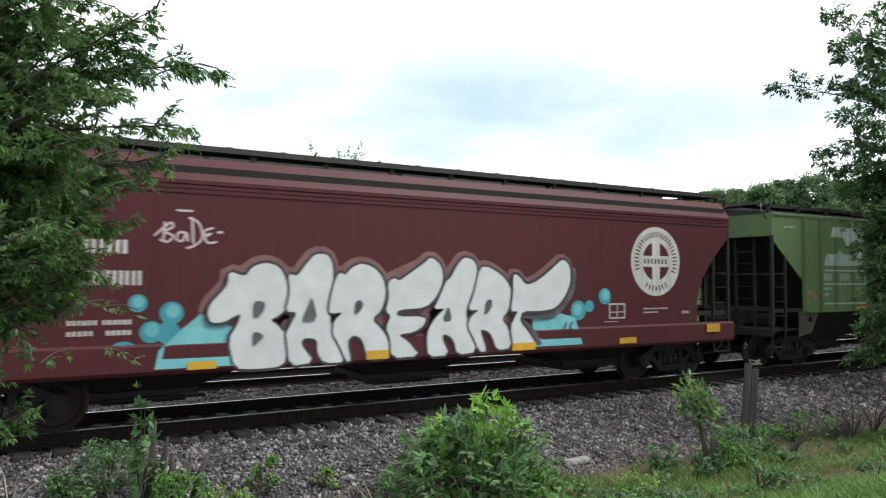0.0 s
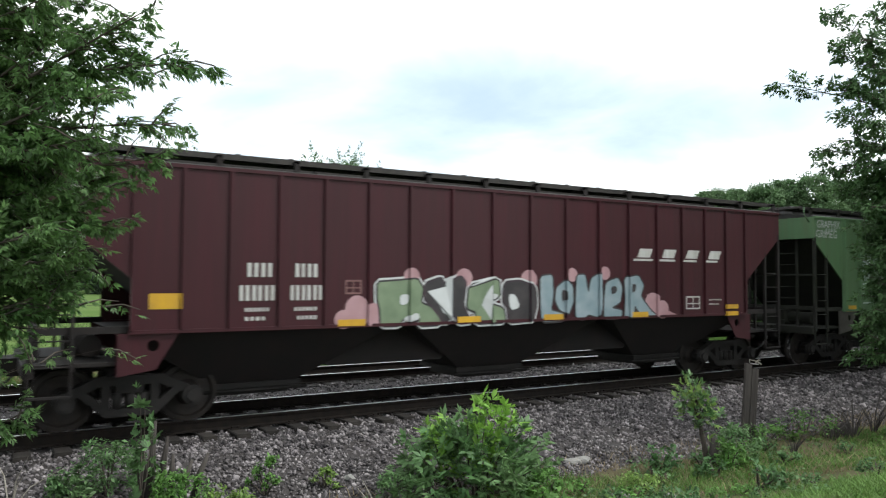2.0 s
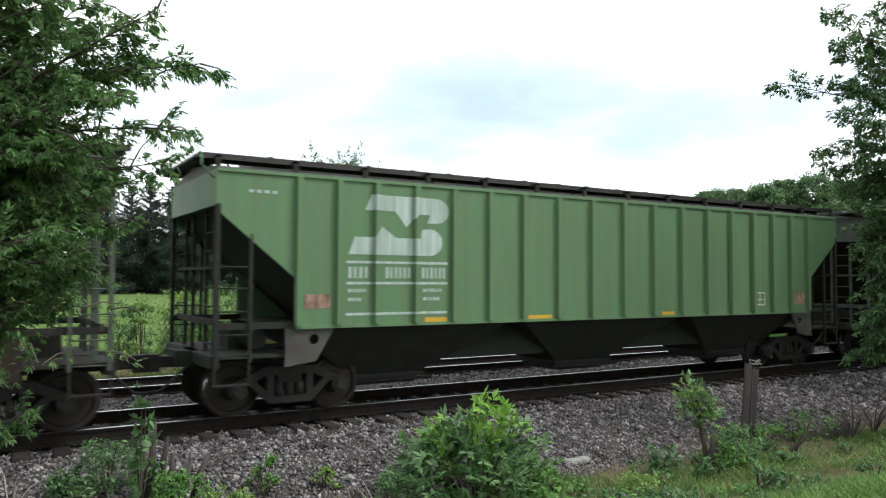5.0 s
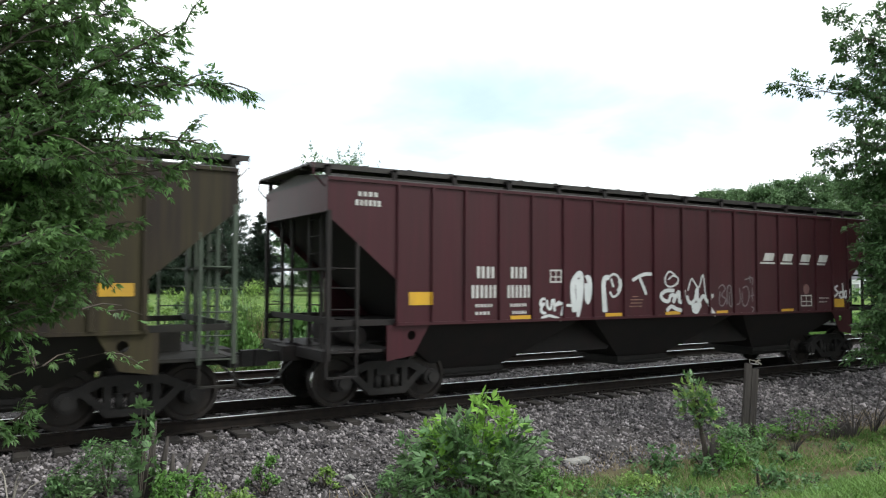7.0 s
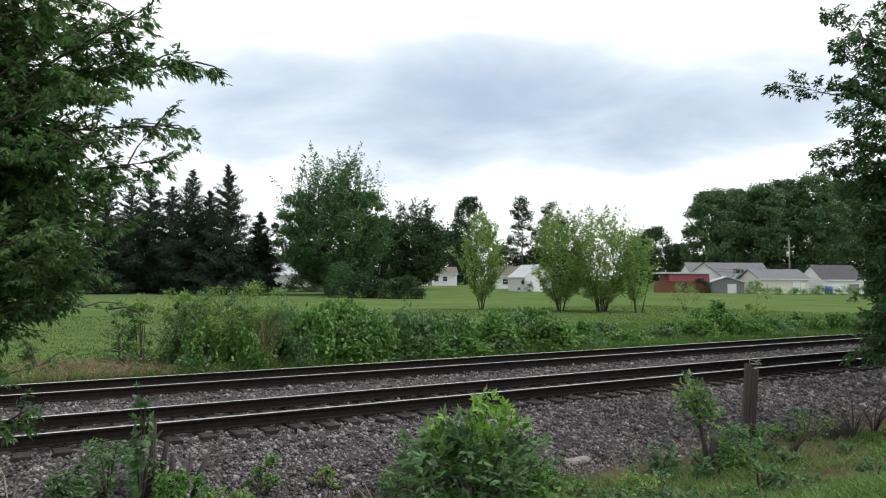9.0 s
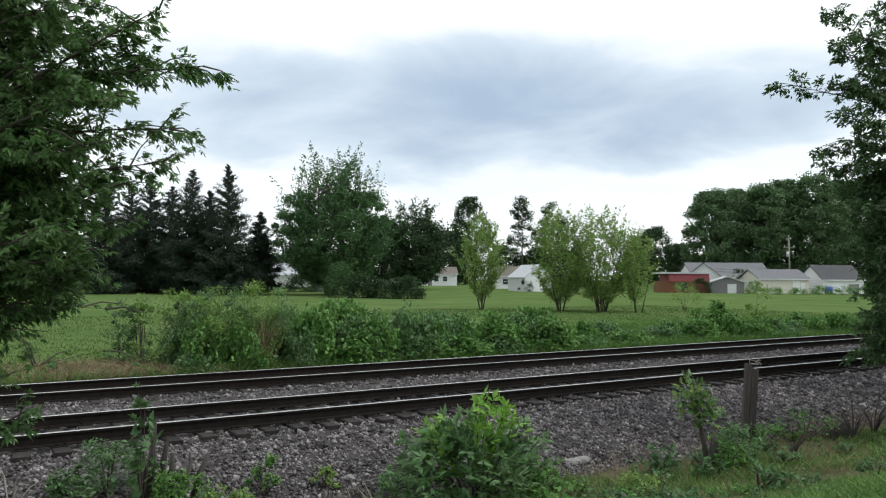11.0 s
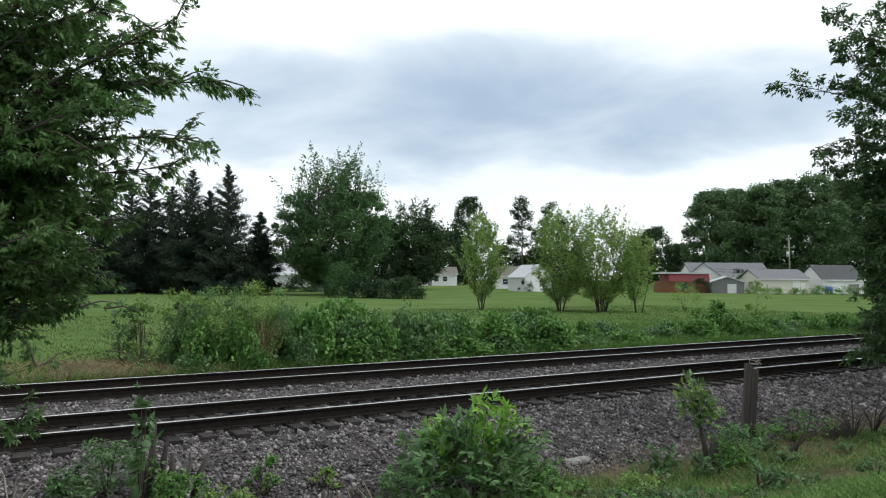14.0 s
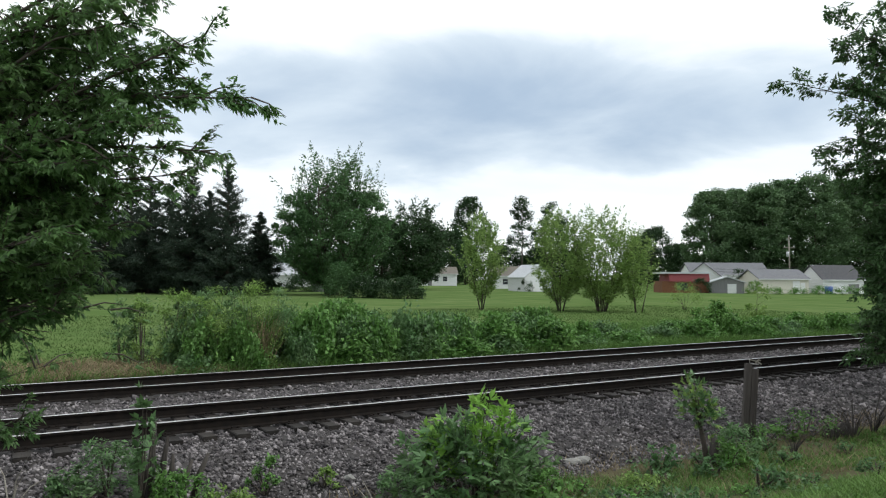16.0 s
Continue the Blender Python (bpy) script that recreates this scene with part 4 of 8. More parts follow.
def lettering(car, letters, ribs, rim, lift=0.0):
    """Drawn letters: outline, paint, dark edge, and a wide pale rim behind them all where there is one."""
    for k, (pts, fill, edge, label) in enumerate(letters):
        soft = rounded(pts, 0.12)
        if rim:
            bm = bmesh.new()
            poly(bm, grown(soft, 0.068))
            paint(car, "graffiti_rim", bm, rim, "pale sprayed rim", 0.006 + lift + 0.0004 * k, ribs)
        bm = bmesh.new()
        poly(bm, grown(soft, 0.034))
        paint(car, "graffiti_outline", bm, edge, "dark sprayed outline", 0.012 + lift + 0.002 * k, ribs)
        bm = bmesh.new()
        poly(bm, soft)
        paint(car, "graffiti", bm, fill, label, 0.013 + lift + 0.002 * k, ribs)


def blob(car, pts, material, label, lift, ribs=None):
    for k, (x, z, r) in enumerate(pts):
        bm = bmesh.new()
        disc(bm, x, z, r)
        paint(car, "graffiti_cloud", bm, material, label, lift + 0.0002 * k, ribs)


def stroke(car, P, width, material, label, lift=0.010, fade=0.0):
    """A smooth sprayed line along the points."""
    bm = bmesh.new()
    line = []
    for i in range(len(P) - 1):
        p0, p1, p2, p3 = P[max(i - 1, 0)], P[i], P[i + 1], P[min(i + 2, len(P) - 1)]
        for s in range(5):
            t = s / 5
            line.append(tuple(0.5 * (2 * p1[j] + (p2[j] - p0[j]) * t + (2 * p0[j] - 5 * p1[j] + 4 * p2[j] - p3[j]) * t * t + (3 * p1[j] - p0[j] - 3 * p2[j] + p3[j]) * t ** 3) for j in (0, 1)))
    line.append(P[-1])
    n, rows = len(line), []
    for i, (x, z) in enumerate(line):
        (xa, za), (xb, zb) = line[max(i - 1, 0)], line[min(i + 1, n - 1)]
        d = math.hypot(xb - xa, zb - za) or 1e-6
        w = width * (1 - fade * i / n) * (0.75 if i in (0, n - 1) else 1.0) / 2
        ox, oz = -(zb - za) / d * w, (xb - xa) / d * w
        y = SIDE_Y - lift - 0.00003 * i
        rows.append((bm.verts.new((x - ox, y, z - oz)), bm.verts.new((x + ox, y, z + oz))))
    for p, q in zip(rows, rows[1:]):
        bm.faces.new((p[0], q[0], q[1], p[1]))
    for f in bm.faces:
        f.normal_update()
        if f.normal.y > 0:
            f.normal_flip()
    return part("graffiti", bm, material, car, label)


def scrawl(car, x0, x1, z0, z1, n, width, material, ribs, seed, label="scrawled spray tag"):
    """A looping sprayed line that cannot be read."""
    r = random.Random(seed)
    P, turn = [], 0.0
    for k in range(n * 2):
        u = k / (n * 2 - 1)
        turn += r.uniform(0.9, 1.9)
        tall = r.uniform(0.5, 1.0)
        P.append((x0 + (x1 - x0) * (0.06 + 0.88 * u) - 0.085 * (x1 - x0) * math.cos(turn), z0 + (z1 - z0) * (0.45 + 0.5 * tall * math.sin(turn) + r.uniform(-0.08, 0.08))))
    stroke(car, P, width, material, label, 0.010 + 0.001 * (seed % 3))


TRAIN = []


def car_lead():
    car, w = build_round_hopper("covered_hopper_car", "maroon smooth-sided covered hopper with large white and turquoise graffiti", -1.43, M_MAROON_BRIGHT, M_UNDER_MAROON)
    TRAIN.append((car, w, -1.43))
    bars(car, [(2.38, 3.20, 2.60, 2.80, 4), (2.38, 3.39, 2.15, 2.36, 6)], M_WHITE, None)
    bars(car, [(2.40, 2.80, 1.80 - 0.21, 1.66, 6), (2.85, 3.25, 1.59, 1.66, 6), (2.40, 2.75, 1.44, 1.51, 5), (2.90, 3.25, 1.44, 1.51, 5), (13.55, 14.3, 1.63, 1.66, 9), (13.55, 14.0, 1.55, 1.58, 6), (14.75, 15.0, 1.52, 1.58, 5), (12.4, 12.8, 1.38, 1.40, 8)], M_WHITE, None)
    for P in ([(3.66, 3.09), (3.64, 2.79)],
              [(3.51, 2.87), (3.73, 3.07), (3.77, 3.01), (3.66, 2.94), (3.78, 2.88), (3.7, 2.79), (3.59, 2.82)],
              [(3.97, 2.93), (3.86, 2.93), (3.83, 2.83), (3.91, 2.81), (3.97, 2.93), (3.99, 2.8)],
              [(4.05, 3.17), (4.07, 2.77)],
              [(4, 3.16), (4.15, 3.08), (4.2, 2.87), (4.1, 2.75), (3.97, 2.7)],
              [(4.37, 3.02), (4.25, 2.98), (4.23, 2.91), (4.34, 2.93), (4.24, 2.88), (4.29, 2.79), (4.42, 2.81)],
              [(4.42, 2.95), (4.51, 2.96)],
              [(3.82, 3.26), (4.06, 3.26)]):
        stroke(car, P, 0.035, M_SPRAY_PALE_PINK, "thin pale sprayed tag", 0.006)
    # rounded emblem: white disc, maroon quarters
    bm = bmesh.new()
    disc(bm, 13.93, 2.67, 0.755, 40)
    paint(car, "emblem", bm, M_WHITE, "round white owner's emblem with a cross", 0.005)
    bm = bmesh.new()
    for q in range(4):
        a0 = q * math.pi / 2
        u0, u1 = math.asin(0.12 / 0.42), math.pi / 2 - math.asin(0.12 / 0.42)
        poly(bm, [(13.93 + 0.17 * math.cos(a0 + math.pi / 4), 2.67 + 0.17 * math.sin(a0 + math.pi / 4))] + [(13.93 + 0.42 * math.cos(a0 + u), 2.67 + 0.42 * math.sin(a0 + u)) for u in np.linspace(u0, u1, 8)])
    for q in islands(bm):
        paint(car, "emblem_quarter", q, M_MAROON_BRIGHT, "maroon quarter of the emblem", 0.008)
    bm = bmesh.new()
    for k in range(30):
        a = radians(-22 + k * 7.8)
        if not 0 <= k < 29:
            continue
        c, s = math.cos(a), math.sin(a)
        p = [(-0.016, -0.062), (0.016, -0.062), (0.016, 0.062), (-0.016, 0.062)]
        poly(bm, [(13.93 + c * (0.59 + v) - s * u, 2.67 + s * (0.59 + v) + c * u) for u, v in p])
    for k in range(7):
        a = radians(240 + k * 10)
        c, s = math.cos(a), math.sin(a)
        p = [(-0.02, -0.062), (0.02, -0.062), (0.02, 0.062), (-0.02, 0.062)]
        poly(bm, [(13.93 + c * (0.59 + v) - s * u, 2.67 + s * (0.59 + v) + c * u) for u, v in p])
    for k in range(7):
        rect(bm, 13.56 + k * 0.108, 13.56 + k * 0.108 + 0.05, 2.62, 2.72)
    tagged(paint(car, "emblem_bars", bm, M_MAROON_BRIGHT, "dark bars round the emblem's ring", 0.008), kind="stuff")
    # graffiti
    blob(car, [(3.31, 1.89, 0.13), (3.78, 1.74, 0.17), (3.50, 1.47, 0.16), (3.74, 1.45, 0.17), (3.13, 1.13, 0.22), (12.41, 1.92, 0.17), (11.68, 1.64, 0.20), (11.98, 1.72, 0.12), (12.28, 1.12, 0.15), (12.52, 1.06, 0.19)], M_SPRAY_DEEP, "deep turquoise sprayed bubbles", 0.006)
    blob(car, [(3.32, 1.91, 0.08), (3.80, 1.77, 0.10), (3.51, 1.50, 0.10), (3.12, 1.15, 0.15), (12.42, 1.94, 0.11), (11.66, 1.66, 0.12), (12.30, 1.14, 0.09), (12.53, 1.05, 0.13)], M_SPRAY_TEAL, "light turquoise sprayed bubbles", 0.009)
    bm = bmesh.new()
    poly(bm, [(3.60, 1.20), (3.95, 1.52), (4.2, 1.72), (4.7, 1.5), (4.75, 0.93), (3.55, 0.93)])
    poly(bm, [(10.5, 1.50), (11.1, 1.62), (11.6, 1.50), (11.75, 0.96), (10.5, 0.96)])
    for f in bm.faces:
        for v in f.verts:
            if v.co.z < 1.3:
                v.co.y = -0.045
    for q in islands(bm):
        paint(car, "graffiti_cloud", q, M_SPRAY_TEAL, "flat turquoise sprayed field", 0.006)
    # overlapping fat letters, each with its dark outline, soft overspray above and dark counters
    letters = (
        [(4.6, 2.37), (4.85, 2.28), (4.96, 2.44), (5.17, 2.51), (5.39, 2.45), (5.51, 2.24), (5.54, 2.02), (5.5, 1.76), (5.38, 1.66), (5.25, 1.61), (5.38, 1.52), (5.51, 1.37), (5.54, 1.12), (5.48, 0.87), (5.03, 0.85), (4.71, 0.88), (4.6, 1.33), (4.74, 1.54), (4.8, 1.72), (4.66, 1.66), (4.54, 1.59), (4.34, 1.58), (4.28, 1.73), (4.34, 1.89), (4.49, 2.04), (4.59, 2.17)],
        [(5.54, 2.34), (5.69, 2.29), (5.84, 2.49), (5.99, 2.66), (6.21, 2.66), (6.31, 2.48), (6.3, 2.1), (6.24, 1.64), (6.35, 1.27), (6.56, 0.88), (6.17, 0.88), (6.05, 1.05), (6.05, 1.28), (5.81, 1.31), (5.76, 1.2), (6, 0.91), (5.58, 0.86), (5.53, 1.3), (5.51, 1.37), (5.61, 1.56), (5.7, 1.72), (5.5, 1.73), (5.58, 2.02)],
        [(6.36, 2.27), (6.44, 2.37), (6.52, 2.31), (6.66, 2.46), (6.85, 2.52), (7.06, 2.45), (7.23, 2.28), (7.29, 2.01), (7.2, 1.72), (7.02, 1.57), (7.18, 1.43), (7.33, 1.23), (7.36, 0.92), (6.95, 0.89), (6.86, 1.25), (6.67, 1.33), (6.57, 1.21), (6.64, 0.9), (6.57, 0.88), (6.43, 1.17), (6.31, 1.36), (6.34, 1.58), (6.51, 1.71), (6.26, 1.68), (6.24, 1.78), (6.3, 2.06)],
        [(7.32, 2.2), (7.45, 2.28), (7.54, 2.22), (7.74, 2.35), (8.01, 2.52), (8.18, 2.66), (8.39, 2.51), (8.44, 2.25), (8.3, 1.95), (8.07, 1.75), (7.52, 1.73), (7.48, 1.61), (8.07, 1.6), (8.05, 1.45), (7.84, 1.33), (7.51, 1.3), (7.73, 1.17), (7.96, 0.91), (7.4, 0.9), (7.38, 1.23), (7.29, 1.42), (7.39, 1.63), (7.28, 1.7), (7.35, 1.96)],
        [(8.49, 2.22), (8.59, 2.28), (8.73, 2.51), (8.88, 2.67), (9.13, 2.6), (9.18, 2.31), (9.05, 2), (8.91, 1.69), (8.98, 1.37), (9.18, 0.93), (8.74, 0.89), (8.66, 1.18), (8.47, 1.29), (8.4, 1.21), (8.57, 0.9), (8.14, 0.88), (8.1, 1.2), (8.14, 1.4), (8.3, 1.6), (8.49, 1.74), (8.23, 1.72), (8.37, 1.95)],
        [(9.23, 2.48), (9.41, 2.5), (9.72, 2.35), (9.91, 2.15), (9.96, 1.88), (9.87, 1.67), (9.72, 1.51), (9.88, 1.35), (9.96, 0.97), (9.62, 0.93), (9.49, 1.25), (9.31, 1.34), (9.23, 1.31), (9.39, 0.92), (9.22, 0.93), (9.11, 1.16), (8.96, 1.4), (9.03, 1.58), (9.23, 1.7), (8.96, 1.69), (9.1, 1.99)],
        [(9.99, 2.36), (10.12, 2.34), (10.31, 2.14), (10.62, 2.25), (10.97, 2.49), (11.22, 2.68), (11.4, 2.55), (11.43, 2.21), (11.28, 1.93), (11.04, 1.7), (10.69, 1.65), (10.2, 1.66), (10.15, 1.45), (10.34, 1.28), (10.56, 0.98), (10.01, 0.96), (9.93, 1.35), (10.04, 1.56), (10.12, 1.66), (9.93, 1.65), (10, 1.99)],
    )
    counters = (
        [(4.98, 1.9), (5.12, 1.91), (5.18, 1.84), (5.12, 1.7), (4.99, 1.63)],
        [(4.97, 1.44), (5.13, 1.4), (5.15, 1.33), (5.04, 1.25), (4.99, 1.18)],
        [(5.94, 2), (6.05, 1.57), (5.76, 1.56), (5.85, 1.76)],
        [(6.71, 1.88), (6.81, 1.91), (6.86, 1.82), (6.79, 1.7), (6.69, 1.65)],
        [(8.54, 1.81), (8.63, 1.51), (8.4, 1.49)],
        [(9.36, 1.87), (9.49, 1.89), (9.51, 1.78), (9.44, 1.66), (9.31, 1.57)],
    )
    for k, outline in enumerate(letters):
        bm = bmesh.new()
        poly(bm, [(x, z) for x, z in grown(rounded(outline), 0.13) if z > 1.34])
        paint(car, "overspray", bm, M_FAINT_MAROON, "hazy pale overspray", 0.004 + 0.0005 * k)
        bm = bmesh.new()
        poly(bm, grown(rounded(outline), 0.045 if k < 6 else 0.06))
        paint(car, "graffiti_outline", bm, M_SPRAY_BLACK, "black sprayed outline", 0.050 + 0.0025 * k)
        bm = bmesh.new()
        poly(bm, rounded(outline))
        paint(car, "graffiti", bm, M_SPRAY_WHITE, "fat white bubble letter", 0.0515 + 0.0025 * k)
    for outline in counters:
        bm = bmesh.new()
        poly(bm, rounded(outline))
        paint(car, "graffiti_counter", bm, M_SPRAY_DUSK, "dark grey inside of a letter", 0.0695)
    stroke(car, [(10.2, 1.58), (10.9, 1.56), (11.25, 1.75), (11.5, 2.1), (11.52, 2.5)], 0.12, M_SPRAY_DUSK, "dark grey sprayed shade", 0.046)
    stroke(car, [(10.28, 1.42), (10.5, 1.22), (10.66, 0.98)], 0.13, M_SPRAY_DUSK, "dark grey sprayed shade", 0.049)
    for P in ([(11.33, 1.42), (11.25, 1.24)], [(11.5, 1.42), (11.42, 1.32), (11.52, 1.22)]):
        stroke(car, P, 0.03, M_SPRAY_BLACK, "small dark initial", 0.056)
    for x0, x1, z0, z1 in ((4.0, 4.43, 0.90, 1.02), (6.92, 7.34, 0.90, 1.05), (9.97, 10.53, 0.91, 1.05), (12.77, 13.25, 0.93, 1.05), (15.5, 15.95, 1.08, 1.27)):
        bm = bmesh.new()
        rect(bm, x0, x1, z0, z1)
        paint(car, "reflector", bm, M_YELLOW, "yellow reflective strip", 0.072)
    consolidated_stencil(car, 12.53, 12.99, 1.45, 1.77, None)


FAT = (0.06, 0.09, RIBS)
THIN = (0.035, 0.045, RIBS)


def green_car(s0, label, worn, tags):
    car, w = build_hopper("covered_hopper_car", label, s0, M_GREEN_WORN if worn else M_GREEN, M_UNDER_GREEN, 0.06, 0.09)
    TRAIN.append((car, w, s0))
    stacked_emblem(car, M_WORN_WHITE, FAT, "worn white stacked owner's emblem")
    underlines(car, M_WORN_WHITE, FAT)
    bars(car, [(2.20, 2.60, 2.27, 2.46, 2), (2.90, 3.42, 2.27, 2.46, 3), (3.62, 4.14, 2.27, 2.46, 3)], M_WORN_WHITE, FAT, "faded owner's letters as bars")
    bars(car, [(2.20, 2.55, 2.03, 2.09, 6), (3.65, 4.05, 2.03, 2.09, 6), (2.20, 2.45, 1.88, 1.94, 4), (3.65, 4.0, 1.88, 1.94, 5), (0.5, 1.0, 3.60, 3.65, 4)], M_WORN_WHITE, FAT)
    consolidated_stencil(car, 12.93, 13.33, 1.66, 1.98, FAT)
    if not tags:
        plates(car, [(3.68, 4.14, 1.48, 1.58), (6.0, 6.6, 1.48, 1.57), (9.7, 10.1, 1.49, 1.57)], FAT)
        bm = bmesh.new()
        rect(bm, 1.42, 1.88, 1.77, 2.0)
        rect(bm, 14.46, 14.95, 1.66, 1.98)
        for b in islands(bm):
            paint(car, "rust_patch", b, M_TAN, "rusty orange faded patch", 0.005, FAT)
    return car


def car_green_first():
    green_car(16.60, "green ribbed covered hopper with a worn white emblem", False, False)


def maroon_car(s0, label):
    car, w = build_hopper("covered_hopper_car", label, s0, M_MAROON, M_UNDER_MAROON, 0.035, 0.045, M_GRATE)
    TRAIN.append((car, w, s0))
    bars(car, [(2.98, 3.42, 2.28, 2.50, 2), (3.76, 4.18, 2.28, 2.50, 2), (2.86, 3.46, 1.91, 2.15, 3), (3.68, 4.26, 1.91, 2.15, 3)], M_WHITE, THIN, "white owner's letters and number as bars")
    bars(car, [(2.95, 3.35, 1.74, 1.80, 6), (3.75, 4.15, 1.74, 1.80, 6), (2.95, 3.3, 1.60, 1.66, 4), (3.8, 4.15, 1.60, 1.66, 5), (0.55, 0.95, 3.66, 3.74, 4), (0.5, 1.0, 3.50, 3.60, 6), (13.75, 14.2, 1.80, 1.83, 8), (13.75, 14.1, 1.70, 1.73, 6)], M_WHITE, THIN)
    slant_marks(car, 11.32, THIN)
    consolidated_stencil(car, 12.97, 13.43, 1.61, 1.90, THIN)
    plates(car, [(1.54, 2.0, 1.80, 2.03)], THIN)
    return car


def car_maroon_second():
    car = maroon_car(34.50, "maroon covered hopper with bubble-letter graffiti along its lower side")
    consolidated_stencil(car, 4.63, 4.93, 2.0, 2.24, THIN, M_FAINT_MAROON)
    blob(car, [(4.6, 1.58, 0.16), (4.85, 1.76, 0.22), (5.15, 1.65, 0.2), (5.9, 2.30, 0.16), (7.0, 2.28, 0.18), (8.5, 2.25, 0.2), (11.9, 1.75, 0.24), (12.2, 1.62, 0.2), (9.6, 2.36, 0.14), (10.5, 2.40, 0.14)], M_SPRAY_PINK, "pink sprayed cloud", 0.006, THIN)
    lettering(car, (
        ([(5.23, 2.2), (5.58, 2.22), (6.01, 2.26), (6.12, 2.1), (6.08, 1.84), (6.31, 1.74), (6.5, 1.63), (6.48, 1.45), (6.06, 1.44), (6.06, 1.6), (5.72, 1.57), (5.65, 1.46), (5.3, 1.46), (5.28, 1.76), (5.23, 1.91)], M_SPRAY_OLIVE, M_SPRAY_BLACK, "pale green bubble letter"),
        ([(6.17, 2.18), (6.5, 2.28), (6.55, 2.18), (6.92, 2.31), (7.03, 2.2), (6.96, 1.79), (7.14, 1.48), (6.89, 1.46), (6.74, 1.63), (6.57, 1.45), (6.45, 1.63), (6.29, 1.8), (6.17, 1.9)], M_SPRAY_BLACK, M_SPRAY_PLUM, "black bubble letter"),
        ([(7.11, 2.14), (7.77, 2.27), (7.8, 1.94), (7.39, 1.83), (7.88, 1.72), (7.93, 1.46), (7.24, 1.45), (7.26, 1.66), (7.06, 1.73)], M_SPRAY_OLIVE, M_SPRAY_BLACK, "pale green bubble letter"),
        ([(7.91, 2.2), (8.28, 2.23), (8.64, 2.12), (8.67, 1.77), (8.59, 1.48), (8.01, 1.45), (7.99, 1.72), (7.88, 1.83)], M_SPRAY_BLACK, M_SPRAY_PLUM, "black bubble letter"),
    ), THIN, M_SPRAY_WHITE)
    lettering(car, (
        ([(8.78, 2.32), (9.07, 2.36), (9.1, 1.98), (9.04, 1.65), (9.36, 1.59), (9.36, 1.44), (8.81, 1.43), (8.78, 1.87)], M_SPRAY_GREY, M_SPRAY_BLACK, "pale blue-grey bubble letter"),
        ([(9.18, 2.1), (9.42, 2.25), (9.6, 2.15), (9.62, 1.81), (9.5, 1.58), (9.27, 1.65), (9.15, 1.85)], M_SPRAY_GREY, M_SPRAY_BLACK, "pale blue-grey bubble letter"),
        ([(9.72, 2.35), (9.93, 2.37), (10.02, 1.98), (10.11, 2.3), (10.37, 2.4), (10.43, 1.86), (10.3, 1.49), (10.02, 1.56), (9.87, 1.45), (9.68, 1.52), (9.69, 1.98)], M_SPRAY_GREY, M_SPRAY_BLACK, "pale blue-grey bubble letter"),
        ([(10.52, 2.21), (10.85, 2.31), (10.98, 2.09), (10.91, 1.79), (10.65, 1.68), (10.97, 1.62), (10.94, 1.47), (10.46, 1.46), (10.46, 1.86)], M_SPRAY_GREY, M_SPRAY_BLACK, "pale blue-grey bubble letter"),
        ([(11.04, 2.31), (11.45, 2.36), (11.61, 2.15), (11.51, 1.91), (11.82, 1.6), (11.99, 1.5), (11.54, 1.48), (11.34, 1.73), (11.3, 1.49), (11.04, 1.47), (11.07, 1.85)], M_SPRAY_GREY, M_SPRAY_BLACK, "pale blue-grey bubble letter"),
    ), THIN, None, 0.003)
    for pts in ([(5.65, 1.98), (5.83, 2), (5.83, 1.84), (5.67, 1.79)],
                [(5.74, 1.59), (6.03, 1.68), (6.06, 1.54), (5.76, 1.53)],
                [(6.48, 1.75), (6.62, 1.77), (6.69, 1.67), (6.55, 1.63)],
                [(7.36, 1.99), (7.75, 1.99), (7.75, 1.91), (7.36, 1.85)],
                [(7.99, 1.99), (8.17, 1.97), (8.28, 1.72), (8.04, 1.67)]):
        bm = bmesh.new()
        poly(bm, rounded(pts))
        paint(car, "graffiti_counter", bm, M_SPRAY_WHITE, "pale sprayed patch inside a letter", 0.024, THIN)
    for pts in ([(9.3, 2.04), (9.42, 2.07), (9.45, 1.87), (9.33, 1.82)],
                [(10.65, 2.12), (10.81, 2.14), (10.81, 2), (10.65, 1.95)],
                [(11.21, 2.15), (11.38, 2.19), (11.37, 2.02), (11.21, 1.97)]):
        bm = bmesh.new()
        poly(bm, rounded(pts))
        paint(car, "graffiti_counter", bm, M_SPRAY_BLACK, "dark inside of a letter", 0.0285, THIN)
    bm = bmesh.new()
    poly(bm, [(11.7, 1.47), (11.72, 1.95), (12.05, 1.92), (12.12, 1.70), (12.5, 1.55), (12.75, 1.47)])
    paint(car, "graffiti_cloud", bm, M_SPRAY_PINK, "pink sprayed swash", 0.006, THIN)
    plates(car, [(4.5, 5.0, 1.47, 1.58), (6.85, 7.35, 1.47, 1.58), (8.86, 9.35, 1.47, 1.58), (11.26, 11.74, 1.47, 1.58), (14.30, 14.76, 1.44, 1.54), (14.30, 14.76, 1.60, 1.70)], THIN, 0.028)


